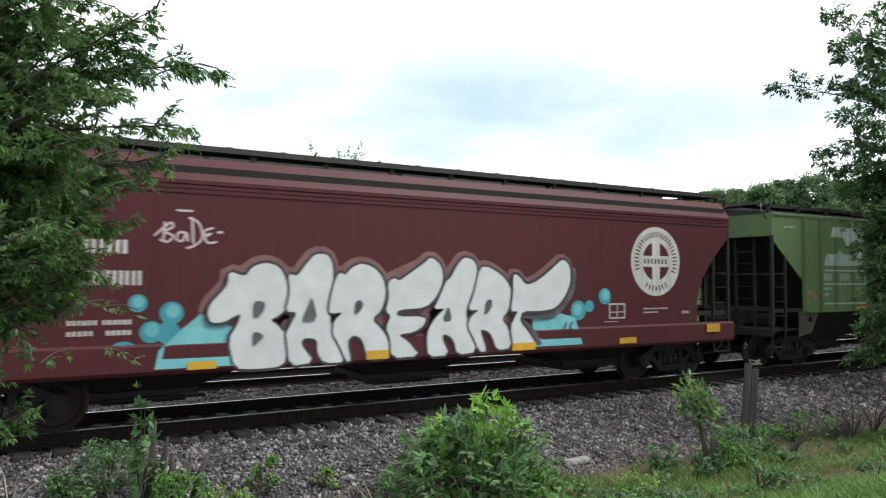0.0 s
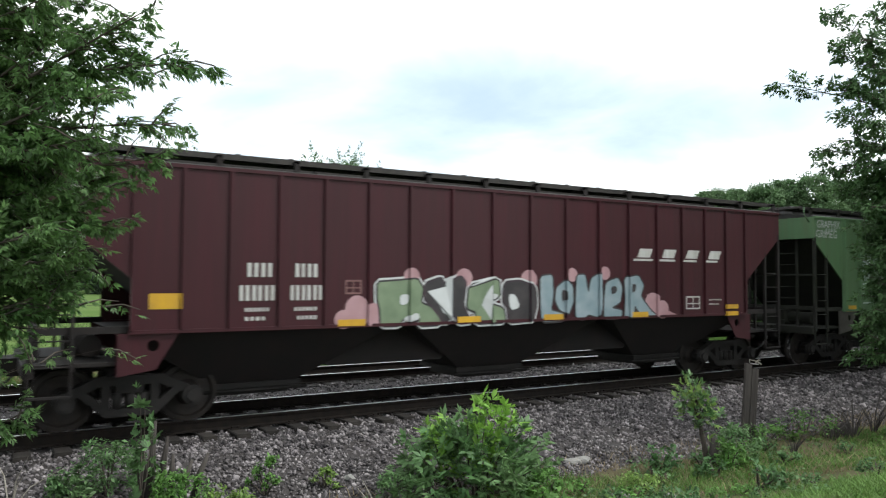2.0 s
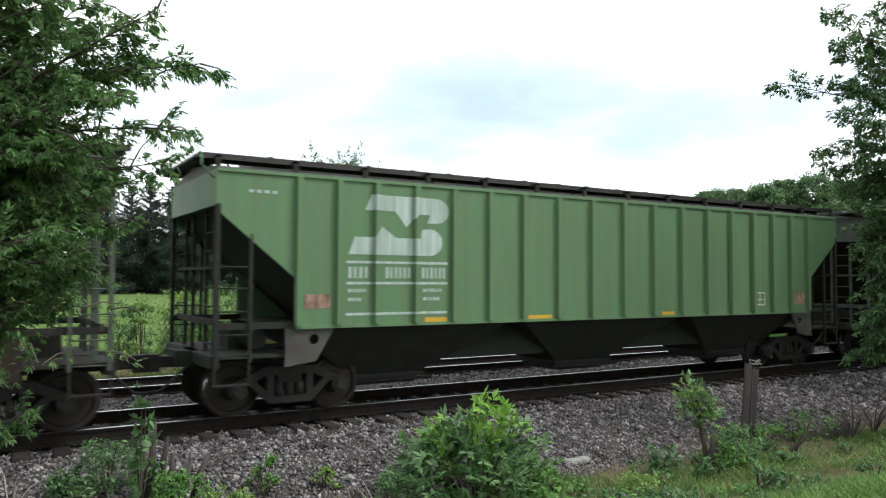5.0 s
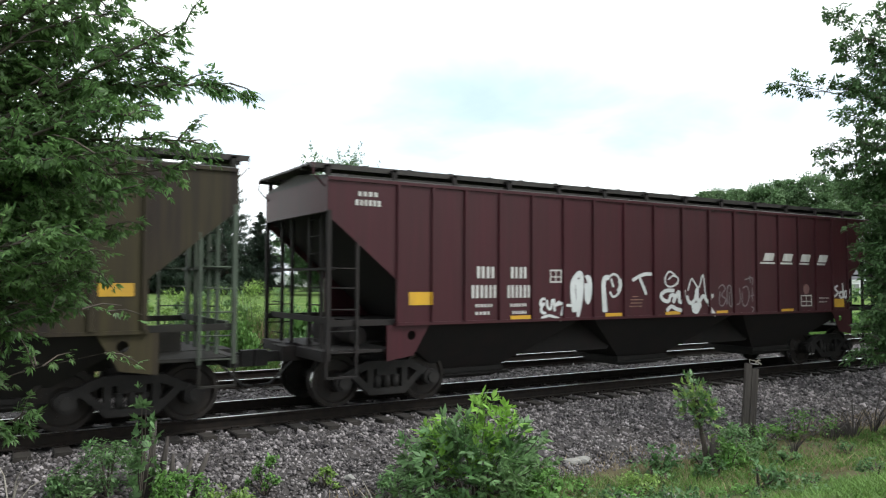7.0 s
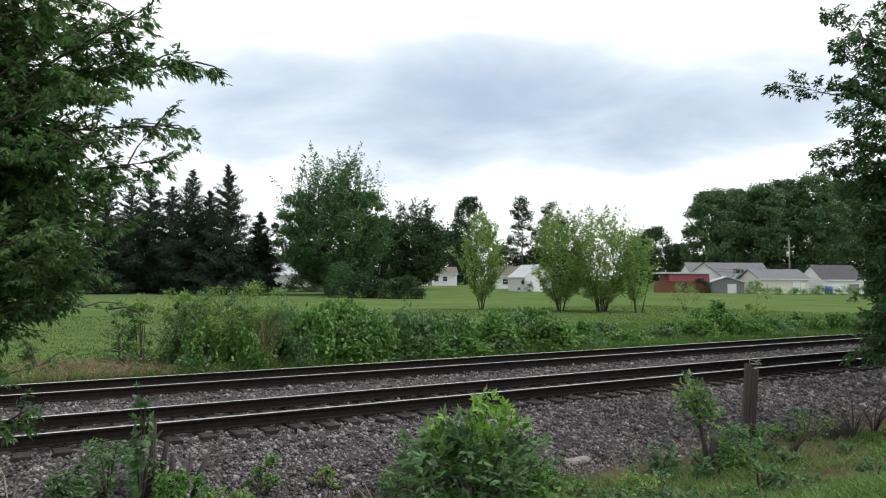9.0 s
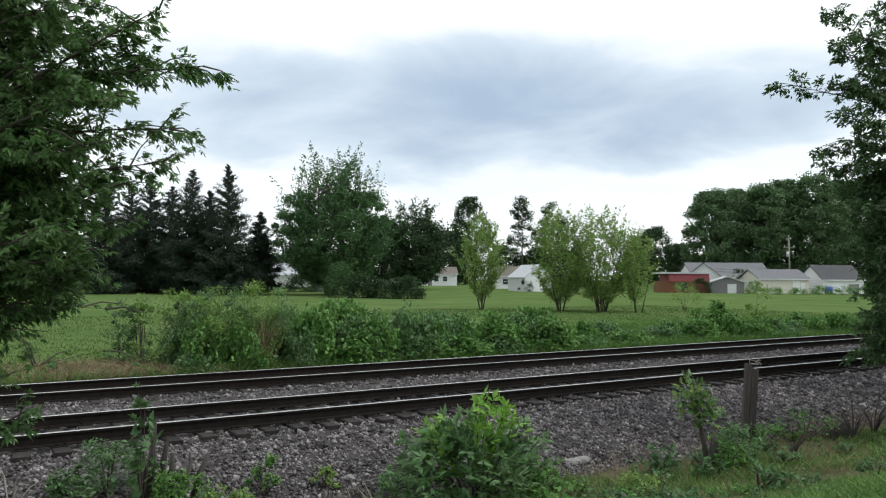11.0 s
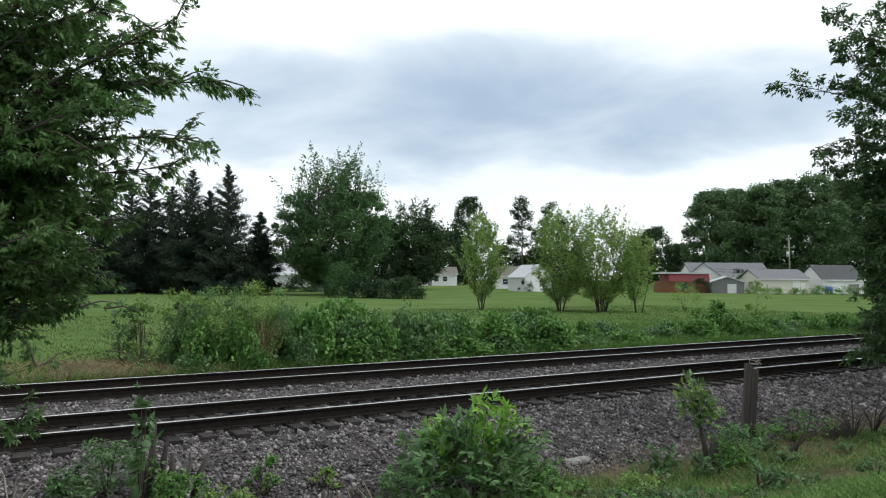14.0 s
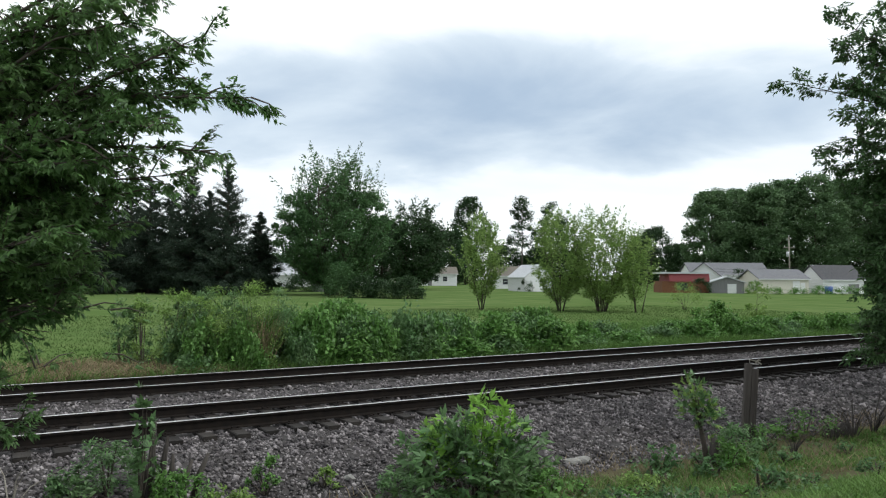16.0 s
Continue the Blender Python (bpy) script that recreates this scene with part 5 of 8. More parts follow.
def car_green_third():
    car = green_car(52.40, "green ribbed covered hopper with white block graffiti near its trailing end", True, True)
    graffiti(car, "GRAPHIX", 0.10, 1.16, 3.66, 3.86, M_SPRAY_WHITE, FAT, 0.0, 0, 0, "white sprayed tag")
    graffiti(car, "GRIMEG", 0.06, 1.0, 3.40, 3.60, M_SPRAY_WHITE, FAT, 0.0, 0, 0, "white sprayed tag")
    white, black = (M_SPRAY_WHITE, M_SPRAY_BLACK)
    lettering(car, (
        ([(9.88, 2.09), (10.26, 2.12), (10.54, 2), (10.63, 1.89), (10.61, 2.09), (10.83, 2.14), (11.08, 2.11), (11.12, 1.88), (11.13, 1.52), (10.72, 1.49), (10.53, 1.67), (10.35, 1.78), (10.25, 1.81), (10.23, 1.51), (10.03, 1.49), (10.04, 1.77), (9.96, 1.85), (9.89, 1.94)], white, black, "white block graffiti letter"),
        ([(11.21, 2.09), (11.44, 2.16), (11.78, 2.18), (11.81, 1.97), (11.8, 1.53), (11.62, 1.52), (11.54, 1.69), (11.35, 1.65), (11.28, 1.49), (11.18, 1.53), (11.2, 1.73), (11.54, 1.87), (11.59, 2.01), (11.27, 1.93)], white, black, "white block graffiti letter"),
        ([(11.87, 2.14), (12.05, 2.14), (12.13, 2.01), (12.25, 2.18), (12.48, 2.18), (12.48, 1.87), (12.23, 1.67), (12.15, 1.52), (11.93, 1.49), (12.05, 1.71), (12.09, 1.78), (11.93, 1.87)], white, black, "white block graffiti letter"),
        ([(12.62, 2.12), (12.84, 2.18), (13.16, 2.14), (13.17, 1.93), (12.88, 1.87), (13.19, 1.76), (13.26, 1.53), (12.76, 1.51), (12.54, 1.7), (12.56, 1.96)], white, black, "white block graffiti letter"),
        ([(13.25, 2.12), (13.7, 2.16), (13.7, 2), (13.5, 1.96), (13.66, 1.86), (13.66, 1.6), (13.53, 1.51), (13.28, 1.49), (13.3, 1.81)], white, black, "white block graffiti letter"),
        ([(13.78, 2.16), (14.13, 2.18), (14.37, 2.2), (14.59, 2.08), (14.59, 1.89), (14.42, 1.73), (14.35, 1.57), (14.23, 1.53), (14.16, 1.71), (14.09, 1.53), (13.78, 1.52), (13.8, 1.85)], white, black, "white block graffiti letter"),
    ), FAT, M_SPRAY_WHITE)
    for pts in ([(9.95, 1.81), (10.04, 1.89), (10.04, 1.68), (9.91, 1.58)],
                [(10.72, 1.89), (10.75, 1.91), (10.77, 1.7), (10.7, 1.65)],
                [(11.29, 2.02), (11.53, 2.05), (11.5, 1.9), (11.31, 1.83)],
                [(11.89, 1.78), (12.01, 1.71), (11.91, 1.59), (11.85, 1.62)],
                [(12.78, 1.64), (13.21, 1.65), (13.21, 1.5), (12.84, 1.5)],
                [(13.52, 1.96), (13.62, 1.98), (13.62, 1.86), (13.55, 1.86)]):
        bm = bmesh.new()
        poly(bm, rounded(pts))
        paint(car, "graffiti_counter", bm, M_SPRAY_DUSK, "dark grey inside of a letter", 0.027, FAT)
    bm = bmesh.new()
    poly(bm, [(5.61, 1.49), (5.42, 1.69), (5.42, 1.97), (6.12, 1.98), (6.39, 2.37), (6.61, 2.37), (6.7, 1.48)])
    poly(bm, [(6.8, 1.48), (7.01, 2.28), (7.65, 2.27), (7.79, 2.42), (8.04, 2.43), (8.33, 2.23), (8.51, 2.43), (8.96, 2.41), (9.13, 2.07), (9.29, 1.9), (9.69, 1.89), (9.69, 1.49)])
    for q in islands(bm):
        paint(car, "graffiti_cloud", q, M_SPRAY_FAINT, "thin grey sprayed haze", 0.005, FAT)
    bm = bmesh.new()
    for P in [[(7.12, 1.63), (7.17, 2.04), (7.39, 2.11), (7.44, 1.62)], [(7.82, 1.61), (7.87, 1.9), (8.09, 1.86), (8.15, 1.59)], [(8.72, 1.63), (8.72, 1.8), (9.2, 1.79), (9.2, 1.64)], [(6.22, 1.65), (6.24, 1.85), (6.44, 1.87), (6.46, 1.65)]]:
        poly(bm, P)
    for q in islands(bm):
        paint(car, "graffiti_cloud", q, M_SPRAY_MIST, "pale sprayed streak", 0.008, FAT)
    for P in ([(5.61, 1.49), (5.54, 1.61), (5.42, 1.69), (5.42, 1.97), (5.88, 1.97), (6.12, 1.98), (6.19, 2.09), (6.41, 2.47)], [(6.96, 2.16), (7.07, 2.42), (7.04, 2.28), (7.23, 2.32), (7.65, 2.27), (7.79, 2.42), (8.04, 2.43), (8.23, 2.33), (8.33, 2.23), (8.51, 2.43), (8.84, 2.42), (9.02, 2.36), (9.13, 2.07), (9.23, 2.02), (9.29, 1.9), (9.69, 1.89), (9.72, 1.65), (9.63, 1.55)]):
        stroke(car, P, 0.032, M_SPRAY_PALE, "pale half-faded sprayed outline")
    for P in [[(7.6, 1.52), (7.6, 2.21)], [(6.86, 1.54), (6.99, 2.04), (7.09, 2.26)], [(7.76, 1.53), (7.73, 2.27)], [(8.6, 1.53), (8.61, 2.35)]]:
        stroke(car, P, 0.03, M_SPRAY_MIST, "faint sprayed stroke", 0.012)
    scrawl(car, 5.25, 5.85, 1.98, 2.20, 9, 0.018, M_SPRAY_PALE, FAT, 5)
    stroke(car, [(5.48, 1.95), (5.75, 1.96)], 0.02, M_SPRAY_PALE, "pale sprayed line")
    consolidated_stencil(car, 4.55, 4.85, 2.16, 2.40, FAT, M_WORN_WHITE)
    stroke(car, [(4.5, 1.95), (4.6, 2.1), (4.5, 1.8), (4.9, 1.8), (4.8, 2.1), (4.95, 1.6), (4.55, 1.6), (4.5, 1.75)], 0.03, M_TAN, "rusty orange scrawl")
    plates(car, [(1.40, 1.88, 1.44, 1.60), (4.45, 4.9, 1.48, 1.57), (7.2, 7.65, 1.48, 1.58), (9.75, 10.2, 1.49, 1.58), (12.1, 12.5, 1.49, 1.58), (14.4, 14.9, 1.50, 1.62)], FAT)


def brown_car(s0, label, coat):
    car, w = build_hopper("covered_hopper_car", label, s0, coat, M_UNDER_BROWN, 0.045, 0.05)
    TRAIN.append((car, w, s0))
    stacked_emblem(car, M_TAN, (0.045, 0.05, RIBS), "rust-stained stacked owner's emblem")
    underlines(car, M_TAN, (0.045, 0.05, RIBS))
    return car


def car_brown_fourth():
    r = (0.045, 0.05, RIBS)
    car = brown_car(70.19, "dirt-brown covered hopper with a rust-stained white emblem", M_BROWN)
    plates(car, [(2.2, 2.7, 1.47, 1.57), (4.5, 5.0, 1.47, 1.57), (7.2, 7.7, 1.48, 1.57), (9.6, 10.0, 1.48, 1.56)], r)
    consolidated_stencil(car, 12.95, 13.35, 1.70, 1.95, r, M_TAN)
    bars(car, [(0.62, 0.95, 3.55, 3.62, 4), (0.62, 0.95, 3.66, 3.72, 2)], M_WORN_WHITE, r)


def car_green_fifth():
    car = green_car(88.00, "green ribbed covered hopper with a white emblem", True, False)


def car_brown_sixth():
    r = (0.045, 0.05, RIBS)
    car = brown_car(105.95, "dirt-brown covered hopper with green stencil panels and yellow strips", M_OLIVE)
    bm = bmesh.new()
    for x0, x1 in ((2.18, 2.66), (2.93, 3.46), (3.67, 4.24)):
        rect(bm, x0, x1, 1.70, 2.50)
    paint(car, "stencil_panel", bm, M_TEAL_PANEL, "teal-green stencil panel", 0.005, r)
    bars(car, [(2.24, 2.62, 2.24, 2.46, 2), (2.96, 3.44, 2.24, 2.46, 3), (3.70, 4.22, 2.24, 2.46, 3)], M_WHITE, r, "white owner's letters and number as bars")
    bars(car, [(2.22, 2.6, 2.03, 2.08, 6), (2.98, 3.4, 2.03, 2.08, 6), (3.72, 3.95, 2.03, 2.08, 3), (2.22, 2.5, 1.88, 1.93, 4), (2.98, 3.3, 1.88, 1.93, 5), (3.72, 3.9, 1.88, 1.93, 3), (3.72, 4.15, 1.78, 1.81, 7)], M_WHITE, r)
    plates(car, [(1.50, 1.95, 1.81, 2.01), (3.68, 4.21, 1.47, 1.58), (6.06, 6.67, 1.57, 1.69), (9.66, 10.23, 1.48, 1.58), (12.13, 12.66, 1.48, 1.58), (14.44, 14.91, 1.99, 2.18)], r)
    consolidated_stencil(car, 12.98, 13.42, 1.65, 1.95, r, M_WORN_WHITE)


def car_maroon_last():
    car = maroon_car(123.83, "maroon covered hopper, last of the train, with white scrawled tags")
    plates(car, [(3.75, 4.24, 1.46, 1.57), (6.2, 6.67, 1.46, 1.57), (8.0, 8.46, 1.46, 1.57), (9.7, 10.1, 1.46, 1.56), (12.16, 12.65, 1.45, 1.56), (14.42, 14.89, 1.57, 1.79)], THIN)
    consolidated_stencil(car, 4.72, 5.02, 2.20, 2.46, THIN)
    for P in ([(4.6, 1.88), (4.51, 1.87), (4.48, 1.76), (4.58, 1.79), (4.5, 1.71), (4.52, 1.62), (4.62, 1.6)],
              [(4.64, 1.86), (4.66, 1.72), (4.72, 1.68), (4.76, 1.75), (4.77, 1.88)],
              [(4.82, 1.88), (4.84, 1.63)],
              [(4.97, 1.83), (4.86, 1.75), (5.06, 1.78), (5, 1.54)],
              [(4.5, 1.5), (4.69, 1.55), (4.9, 1.5), (5.01, 1.45)],
              [(5.08, 1.75), (5.34, 1.74)]):
        stroke(car, P, 0.055, M_SPRAY_WHITE, "looping white sprayed tag", 0.006, 0)
    for P in ([(5.37, 1.61), (5.33, 1.87), (5.31, 2.15), (5.38, 2.3), (5.5, 2.39), (5.55, 2.27), (5.54, 1.95), (5.47, 1.59)],
              [(5.44, 2.27), (5.47, 1.87), (5.45, 1.51)],
              [(5.67, 2.27), (5.73, 2.29), (5.78, 2.15), (5.77, 1.95), (5.7, 1.77)],
              [(5.69, 2.19), (5.68, 1.82)]):
        stroke(car, P, 0.15, M_SPRAY_WHITE, "running white sprayed letter", 0.006, 0.45)
    for P in ([(6.19, 1.59), (6.17, 1.86), (6.15, 2.15), (6.19, 2.29), (6.31, 2.31)],):
        stroke(car, P, 0.14, M_SPRAY_WHITE, "running white sprayed letter", 0.006, 0.3)
    for P in ([(6.26, 2.29), (6.42, 2.38), (6.56, 2.33), (6.63, 2.16), (6.56, 1.97), (6.41, 1.91), (6.33, 2.02)],
              [(6.36, 2.29), (6.43, 2.11)]):
        stroke(car, P, 0.05, M_SPRAY_WHITE, "white sprayed loop", 0.008, 0)
    for P in ([(6.61, 2.28), (6.63, 2.13), (6.56, 2.01)],):
        stroke(car, P, 0.1, M_SPRAY_WHITE, "white sprayed stroke", 0.009, 0)
    for P in ([(6.98, 2.25), (7.16, 2.33), (7.37, 2.39), (7.57, 2.39)],
              [(7.2, 2.3), (7.3, 2.14), (7.4, 1.95)]):
        stroke(car, P, 0.075, M_SPRAY_WHITE, "white sprayed letter", 0.008, 0)
    for P in ([(8.31, 2.38), (8.12, 2.45), (7.99, 2.31), (8.03, 2.15), (8.2, 2.12), (8.38, 2.2), (8.39, 2.31), (8.24, 2.36), (8.08, 2.27)],
              [(8.72, 2.03), (8.84, 2.29), (8.94, 2.22), (9.09, 2.1), (9.23, 2.39), (9.3, 2.01), (9.35, 1.77)]):
        stroke(car, P, 0.04, M_SPRAY_WHITE, "thin white sprayed line", 0.008, 0)
    for P in ([(8.28, 2.03), (8.03, 2.03), (7.86, 1.94), (7.92, 1.83), (8.09, 1.8), (8.16, 1.92), (8.28, 1.92), (8.24, 1.77), (8.42, 2.01), (8.44, 1.78), (8.56, 1.83), (8.6, 2.05)],
              [(8.68, 1.92), (8.78, 1.75), (8.95, 1.82), (9.03, 2.08), (9.07, 1.76), (9.24, 1.91), (9.39, 1.77), (9.56, 1.93), (9.43, 1.72), (9.65, 1.44)],
              [(8.03, 1.58), (8.17, 1.68), (8.32, 1.63), (8.52, 1.58)],
              [(8.84, 1.67), (9.13, 1.72), (9.01, 1.54), (8.89, 1.61), (9.13, 1.65)]):
        stroke(car, P, 0.085, M_SPRAY_WHITE, "large white sprayed tag", 0.01, 0)
    for P in ([(9.78, 2.08), (9.91, 2.16), (10, 2.06), (9.89, 1.92), (10.03, 1.81), (9.91, 1.67), (9.8, 1.73), (9.82, 2)],
              [(10.07, 1.69), (10.09, 2.08), (10.2, 2.12), (10.25, 1.68), (10.16, 1.7), (10.16, 2)],
              [(10.32, 2.1), (10.37, 1.75), (10.49, 1.7), (10.56, 1.8), (10.53, 2.08)],
              [(10.65, 2.08), (10.82, 2.12), (10.89, 1.9), (10.79, 1.67), (10.65, 1.7), (10.63, 2)]):
        stroke(car, P, 0.03, M_SPRAY_FADED, "worn grey sprayed letter", 0.008, 0)
    for P in ([(10.72, 2.28), (11.01, 2.33), (11.01, 2.15)],
              [(10.91, 2.39), (10.94, 2.2)],
              [(11.01, 2.1), (11.01, 1.74)],
              [(10.94, 1.89), (11.08, 1.91)],
              [(10.96, 1.63), (11.06, 1.59), (10.99, 1.48), (11.09, 1.46)]):
        stroke(car, P, 0.03, M_SPRAY_FADED, "worn grey sprayed mark", 0.01, 0)
    bars(car, [(6.98, 7.28, 1.90, 1.915, 1), (6.94, 7.54, 1.83, 1.85, 1), (6.92, 7.52, 1.76, 1.78, 1), (6.9, 7.5, 1.69, 1.71, 1), (8.85, 9.4, 1.74, 1.76, 1), (8.85, 9.4, 1.66, 1.68, 1)], M_TAN, THIN, "faded thin ruled lines")
    for P in ([(14.62, 2.14), (14.47, 2.07), (14.62, 1.95), (14.43, 1.84)],
              [(14.85, 1.97), (14.69, 1.95), (14.72, 1.83), (14.85, 1.86), (14.83, 2.21), (14.88, 1.81)],
              [(14.94, 2), (14.91, 1.86), (15.01, 1.83), (15.03, 1.97), (14.94, 2)],
              [(15.06, 1.9), (15.17, 1.95), (15.12, 2.07), (15.06, 1.95), (15.09, 1.83), (15.2, 1.85)]):
        stroke(car, P, 0.06, M_SPRAY_WHITE, "white sprayed tag", 0.006, 0)
    for P in ([(15.69, 3.48), (15.72, 3.11)],
              [(15.65, 3.43), (15.86, 3.49), (15.96, 3.34), (15.79, 3.14)],
              [(15.99, 3.25), (16.03, 3.59), (16.17, 3.55), (16.06, 3.4), (16.24, 3.28)],
              [(16.24, 3.3), (16.28, 3.73), (16.35, 3.51), (16.42, 3.81), (16.42, 3.44)]):
        stroke(car, P, 0.05, M_SPRAY_WHITE, "white sprayed tag", 0.006, 0)
    bm = bmesh.new()
    disc(bm, 13.2, 2.05, 0.13, 20)
    paint(car, "stencil", bm, M_FAINT_MAROON, "small round stencil", 0.005, THIN)


car_lead()
car_green_first()
car_maroon_second()
car_green_third()
car_brown_fourth()
car_green_fifth()
car_brown_sixth()
car_maroon_last()


# ---------------------------------------------------------------- plants
def on_ground(x, y):
    return float(max(ground_z(y), bed_z(y)) if 8.3 < y < 21.2 else ground_z(y))


def crown_points(n_clumps, n_leaves, profile, z0, z1, clump_r, rg, flat=0.7, inner=0.35):
    """Clump centres in an envelope, and leaf places round them."""
    u = rg.uniform(0, 1, n_clumps)
    rad = np.array([profile(t) for t in u]) * (inner + (1 - inner) * np.sqrt(rg.uniform(0, 1, n_clumps)))
    a = rg.uniform(0, 2 * math.pi, n_clumps)
    C = np.stack((rad * np.cos(a), rad * np.sin(a), z0 + (z1 - z0) * u), 1)
    pick = rg.integers(0, n_clumps, n_leaves)
    r = clump_r * rg.uniform(0.55, 1.3, n_clumps)
    P = C[pick] + np.clip(rg.normal(size=(n_leaves, 3)), -1.7, 1.7) * r[pick][:, None] * (0.6, 0.6, 0.6 * flat)
    return C, P


def build_tree(name, label, at, height, base, profile, clumps, leaves, leaf, clump_r, material, trunk_r, seed, stems=1, group="", limbs=26, spread=0.25, category="tree", aspect=0.6, dense=1.3, shoots=0, shoot=1.0):
    rg = np.random.default_rng(seed)
    x, y = at
    tr = thing(name, label, category, group, pose(x, y, on_ground(x, y) - 0.03, 0, 0, float(rg.uniform(0, 360))))
    C, P = crown_points(int(clumps * 1.5), int(leaves * 2), profile, base * 0.75, height, clump_r * dense, rg)
    bm = bmesh.new()
    tops = []
    for s in range(stems):
        a = 2 * math.pi * s / max(stems, 1) + rg.uniform(-0.3, 0.3)
        off = 0.0 if stems == 1 else spread
        ends = height * (0.86 if stems == 1 else rg.uniform(0.6, 0.9))
        pts = []
        for k in range(6):
            t = k / 5
            d = off * (0.25 + 1.6 * t)
            pts.append((d * math.cos(a) + rg.normal() * 0.015 * height * t * 0.5, d * math.sin(a) + rg.normal() * 0.015 * height * t * 0.5, ends * t))
        tube(bm, pts, [trunk_r * (1.25 if k == 0 else 1 - 0.17 * k) for k in range(6)], 9)
        tops.append(pts)
    for c in C[:limbs]:
        pts = tops[int(rg.integers(0, stems))]
        zr = max(base * 0.75, c[2] - np.hypot(c[0], c[1]) * rg.uniform(0.5, 0.9))
        k = min(int(zr / pts[-1][2] * 5), 4)
        f = min(1.0, zr / pts[-1][2] * 5 - k)
        p0 = Vector(pts[k]).lerp(Vector(pts[k + 1]), max(0.0, f))
        p1 = Vector(c)
        mid = p0.lerp(p1, 0.5) + Vector((0, 0, -0.05 * (p1 - p0).length))
        tube(bm, [p0, mid, p1], [trunk_r * 0.30, trunk_r * 0.2, trunk_r * 0.07], 5, False)
    part("trunk", bm, M_BARK, tr)
    for k in range(shoots):
        t0 = rg.uniform(0.45, 0.9)
        a0, r0 = rg.uniform(0, 2 * math.pi), profile(t0) * rg.uniform(0.5, 1.05)
        z0 = base + (height - base) * t0
        ln, m = shoot * rg.uniform(0.6, 1.3), 46
        s0 = rg.uniform(0, 1, (m, 1))
        out = np.array((math.cos(a0) * (r0 + 0.0), math.sin(a0) * r0, z0))
        P = np.concatenate((P, out + s0 * np.array((math.cos(a0) * 0.45, math.sin(a0) * 0.45, 1.0)) * ln + rg.normal(size=(m, 3)) * 0.10 * ln * (1.15 - s0)))
    v, f = leaf_arrays(P, leaf, rg, aspect)
    cr = fast_mesh("crown", v, f, material, tr)
    cr["kind"] = "stuff"
    return tr


def fan_tree(name, label, at, height, base, profile, limbs, leaves, leaf, material, trunk_r, seed, stems=1, foot=0.2, group="", fill=0.3, sweep=0.5, aspect=0.55, tuft=0.5, low=0.8):
    """A tree of limbs that leave the trunk low and sweep up and out, each with side twigs and leaves along it."""
    rg = np.random.default_rng(seed)
    x, y = at
    tr = thing(name, label, "tree", group, pose(x, y, on_ground(x, y) - 0.03, 0, 0, float(rg.uniform(0, 360))))
    bm = bmesh.new()
    axes = []
    for k in range(stems):
        a = 2 * math.pi * (k + rg.uniform(-0.3, 0.3)) / stems
        lean = 0.0 if stems == 1 else rg.uniform(0.25, 0.6) * profile(0.5)
        top = height * (0.8 if stems == 1 else rg.uniform(0.62, 0.85))
        pts = [np.array((foot * math.cos(a) * (stems > 1) + lean * t * math.cos(a), foot * math.sin(a) * (stems > 1) + lean * t * math.sin(a), top * t)) + rg.normal(size=3) * (0.012 * height * t, 0.012 * height * t, 0) for t in (0, 0.2, 0.4, 0.6, 0.8, 1.0)]
        tube(bm, pts, [trunk_r * w for w in (1.25, 1.0, 0.8, 0.58, 0.36, 0.12)], 8)
        axes.append(pts)
    P, per = [], max(3, int(leaves * (1 - fill) / (limbs * 6)))
    for k in range(limbs):
        pts = axes[int(rg.integers(0, stems))]
        u = rg.uniform(0.02, 1.0) ** low
        a = rg.uniform(0, 2 * math.pi)
        rad = profile(u) * rg.uniform(0.62, 1.08)
        end = np.array((math.cos(a) * rad, math.sin(a) * rad, base + (height - base) * u + rg.normal() * 0.02 * height))
        zr = np.clip(end[2] - rad * rg.uniform(0.8, 1.6) - 0.12 * height * u, base * 0.5, pts[-1][2] * 0.97)
        f = zr / pts[-1][2] * 5
        i = min(int(f), 4)
        root = pts[i] + (pts[i + 1] - pts[i]) * (f - i)
        ctl = root + (end - root) * (0.5, 0.5, 0.5 - 0.28 * sweep) + (math.cos(a) * 0.18 * rad * sweep, math.sin(a) * 0.18 * rad * sweep, 0)
        at_t = lambda t: root * (1 - t) ** 2 + ctl * 2 * t * (1 - t) + end * t * t
        n = float(np.linalg.norm(end - root)) + 1e-6
        tube(bm, [at_t(t) for t in (0, 0.35, 0.7, 1.0)], [trunk_r * w for w in (0.24, 0.16, 0.09, 0.03)], 4, False)
        way = (end - ctl) / (np.linalg.norm(end - ctl) + 1e-6)
        for j in range(6):
            t = 0.22 + 0.78 * (j + rg.uniform(0, 1)) / 6
            p = at_t(min(t, 1.0))
            d = way * 1.3 + rg.normal(size=3) * (0.45, 0.45, 0.3) + (0, 0, 0.3)
            q = p + d / np.linalg.norm(d) * n * 0.26 * rg.uniform(0.5, 1.25)
            s1 = rg.uniform(-0.1, 1.05, (per, 1))
            P.append(p + (q - p) * s1 + np.clip(rg.normal(size=(per, 3)), -2, 2) * tuft * (0.55 - 0.38 * np.clip(s1, 0, 1)))
    part("trunk", bm, M_BARK, tr)
    if fill:
        C, Q = crown_points(limbs, int(leaves * fill), lambda t: profile(t * 0.75) * (0.8 + 0.15 * (low > 1)), base, base + (height - base) * 0.72, tuft * 1.5, rg)
        P.append(Q)
    v, f = leaf_arrays(np.concatenate(P), leaf, rg, aspect, 0.15, 0.45)
    fast_mesh("crown", v, f, material, tr)["kind"] = "stuff"
    return tr


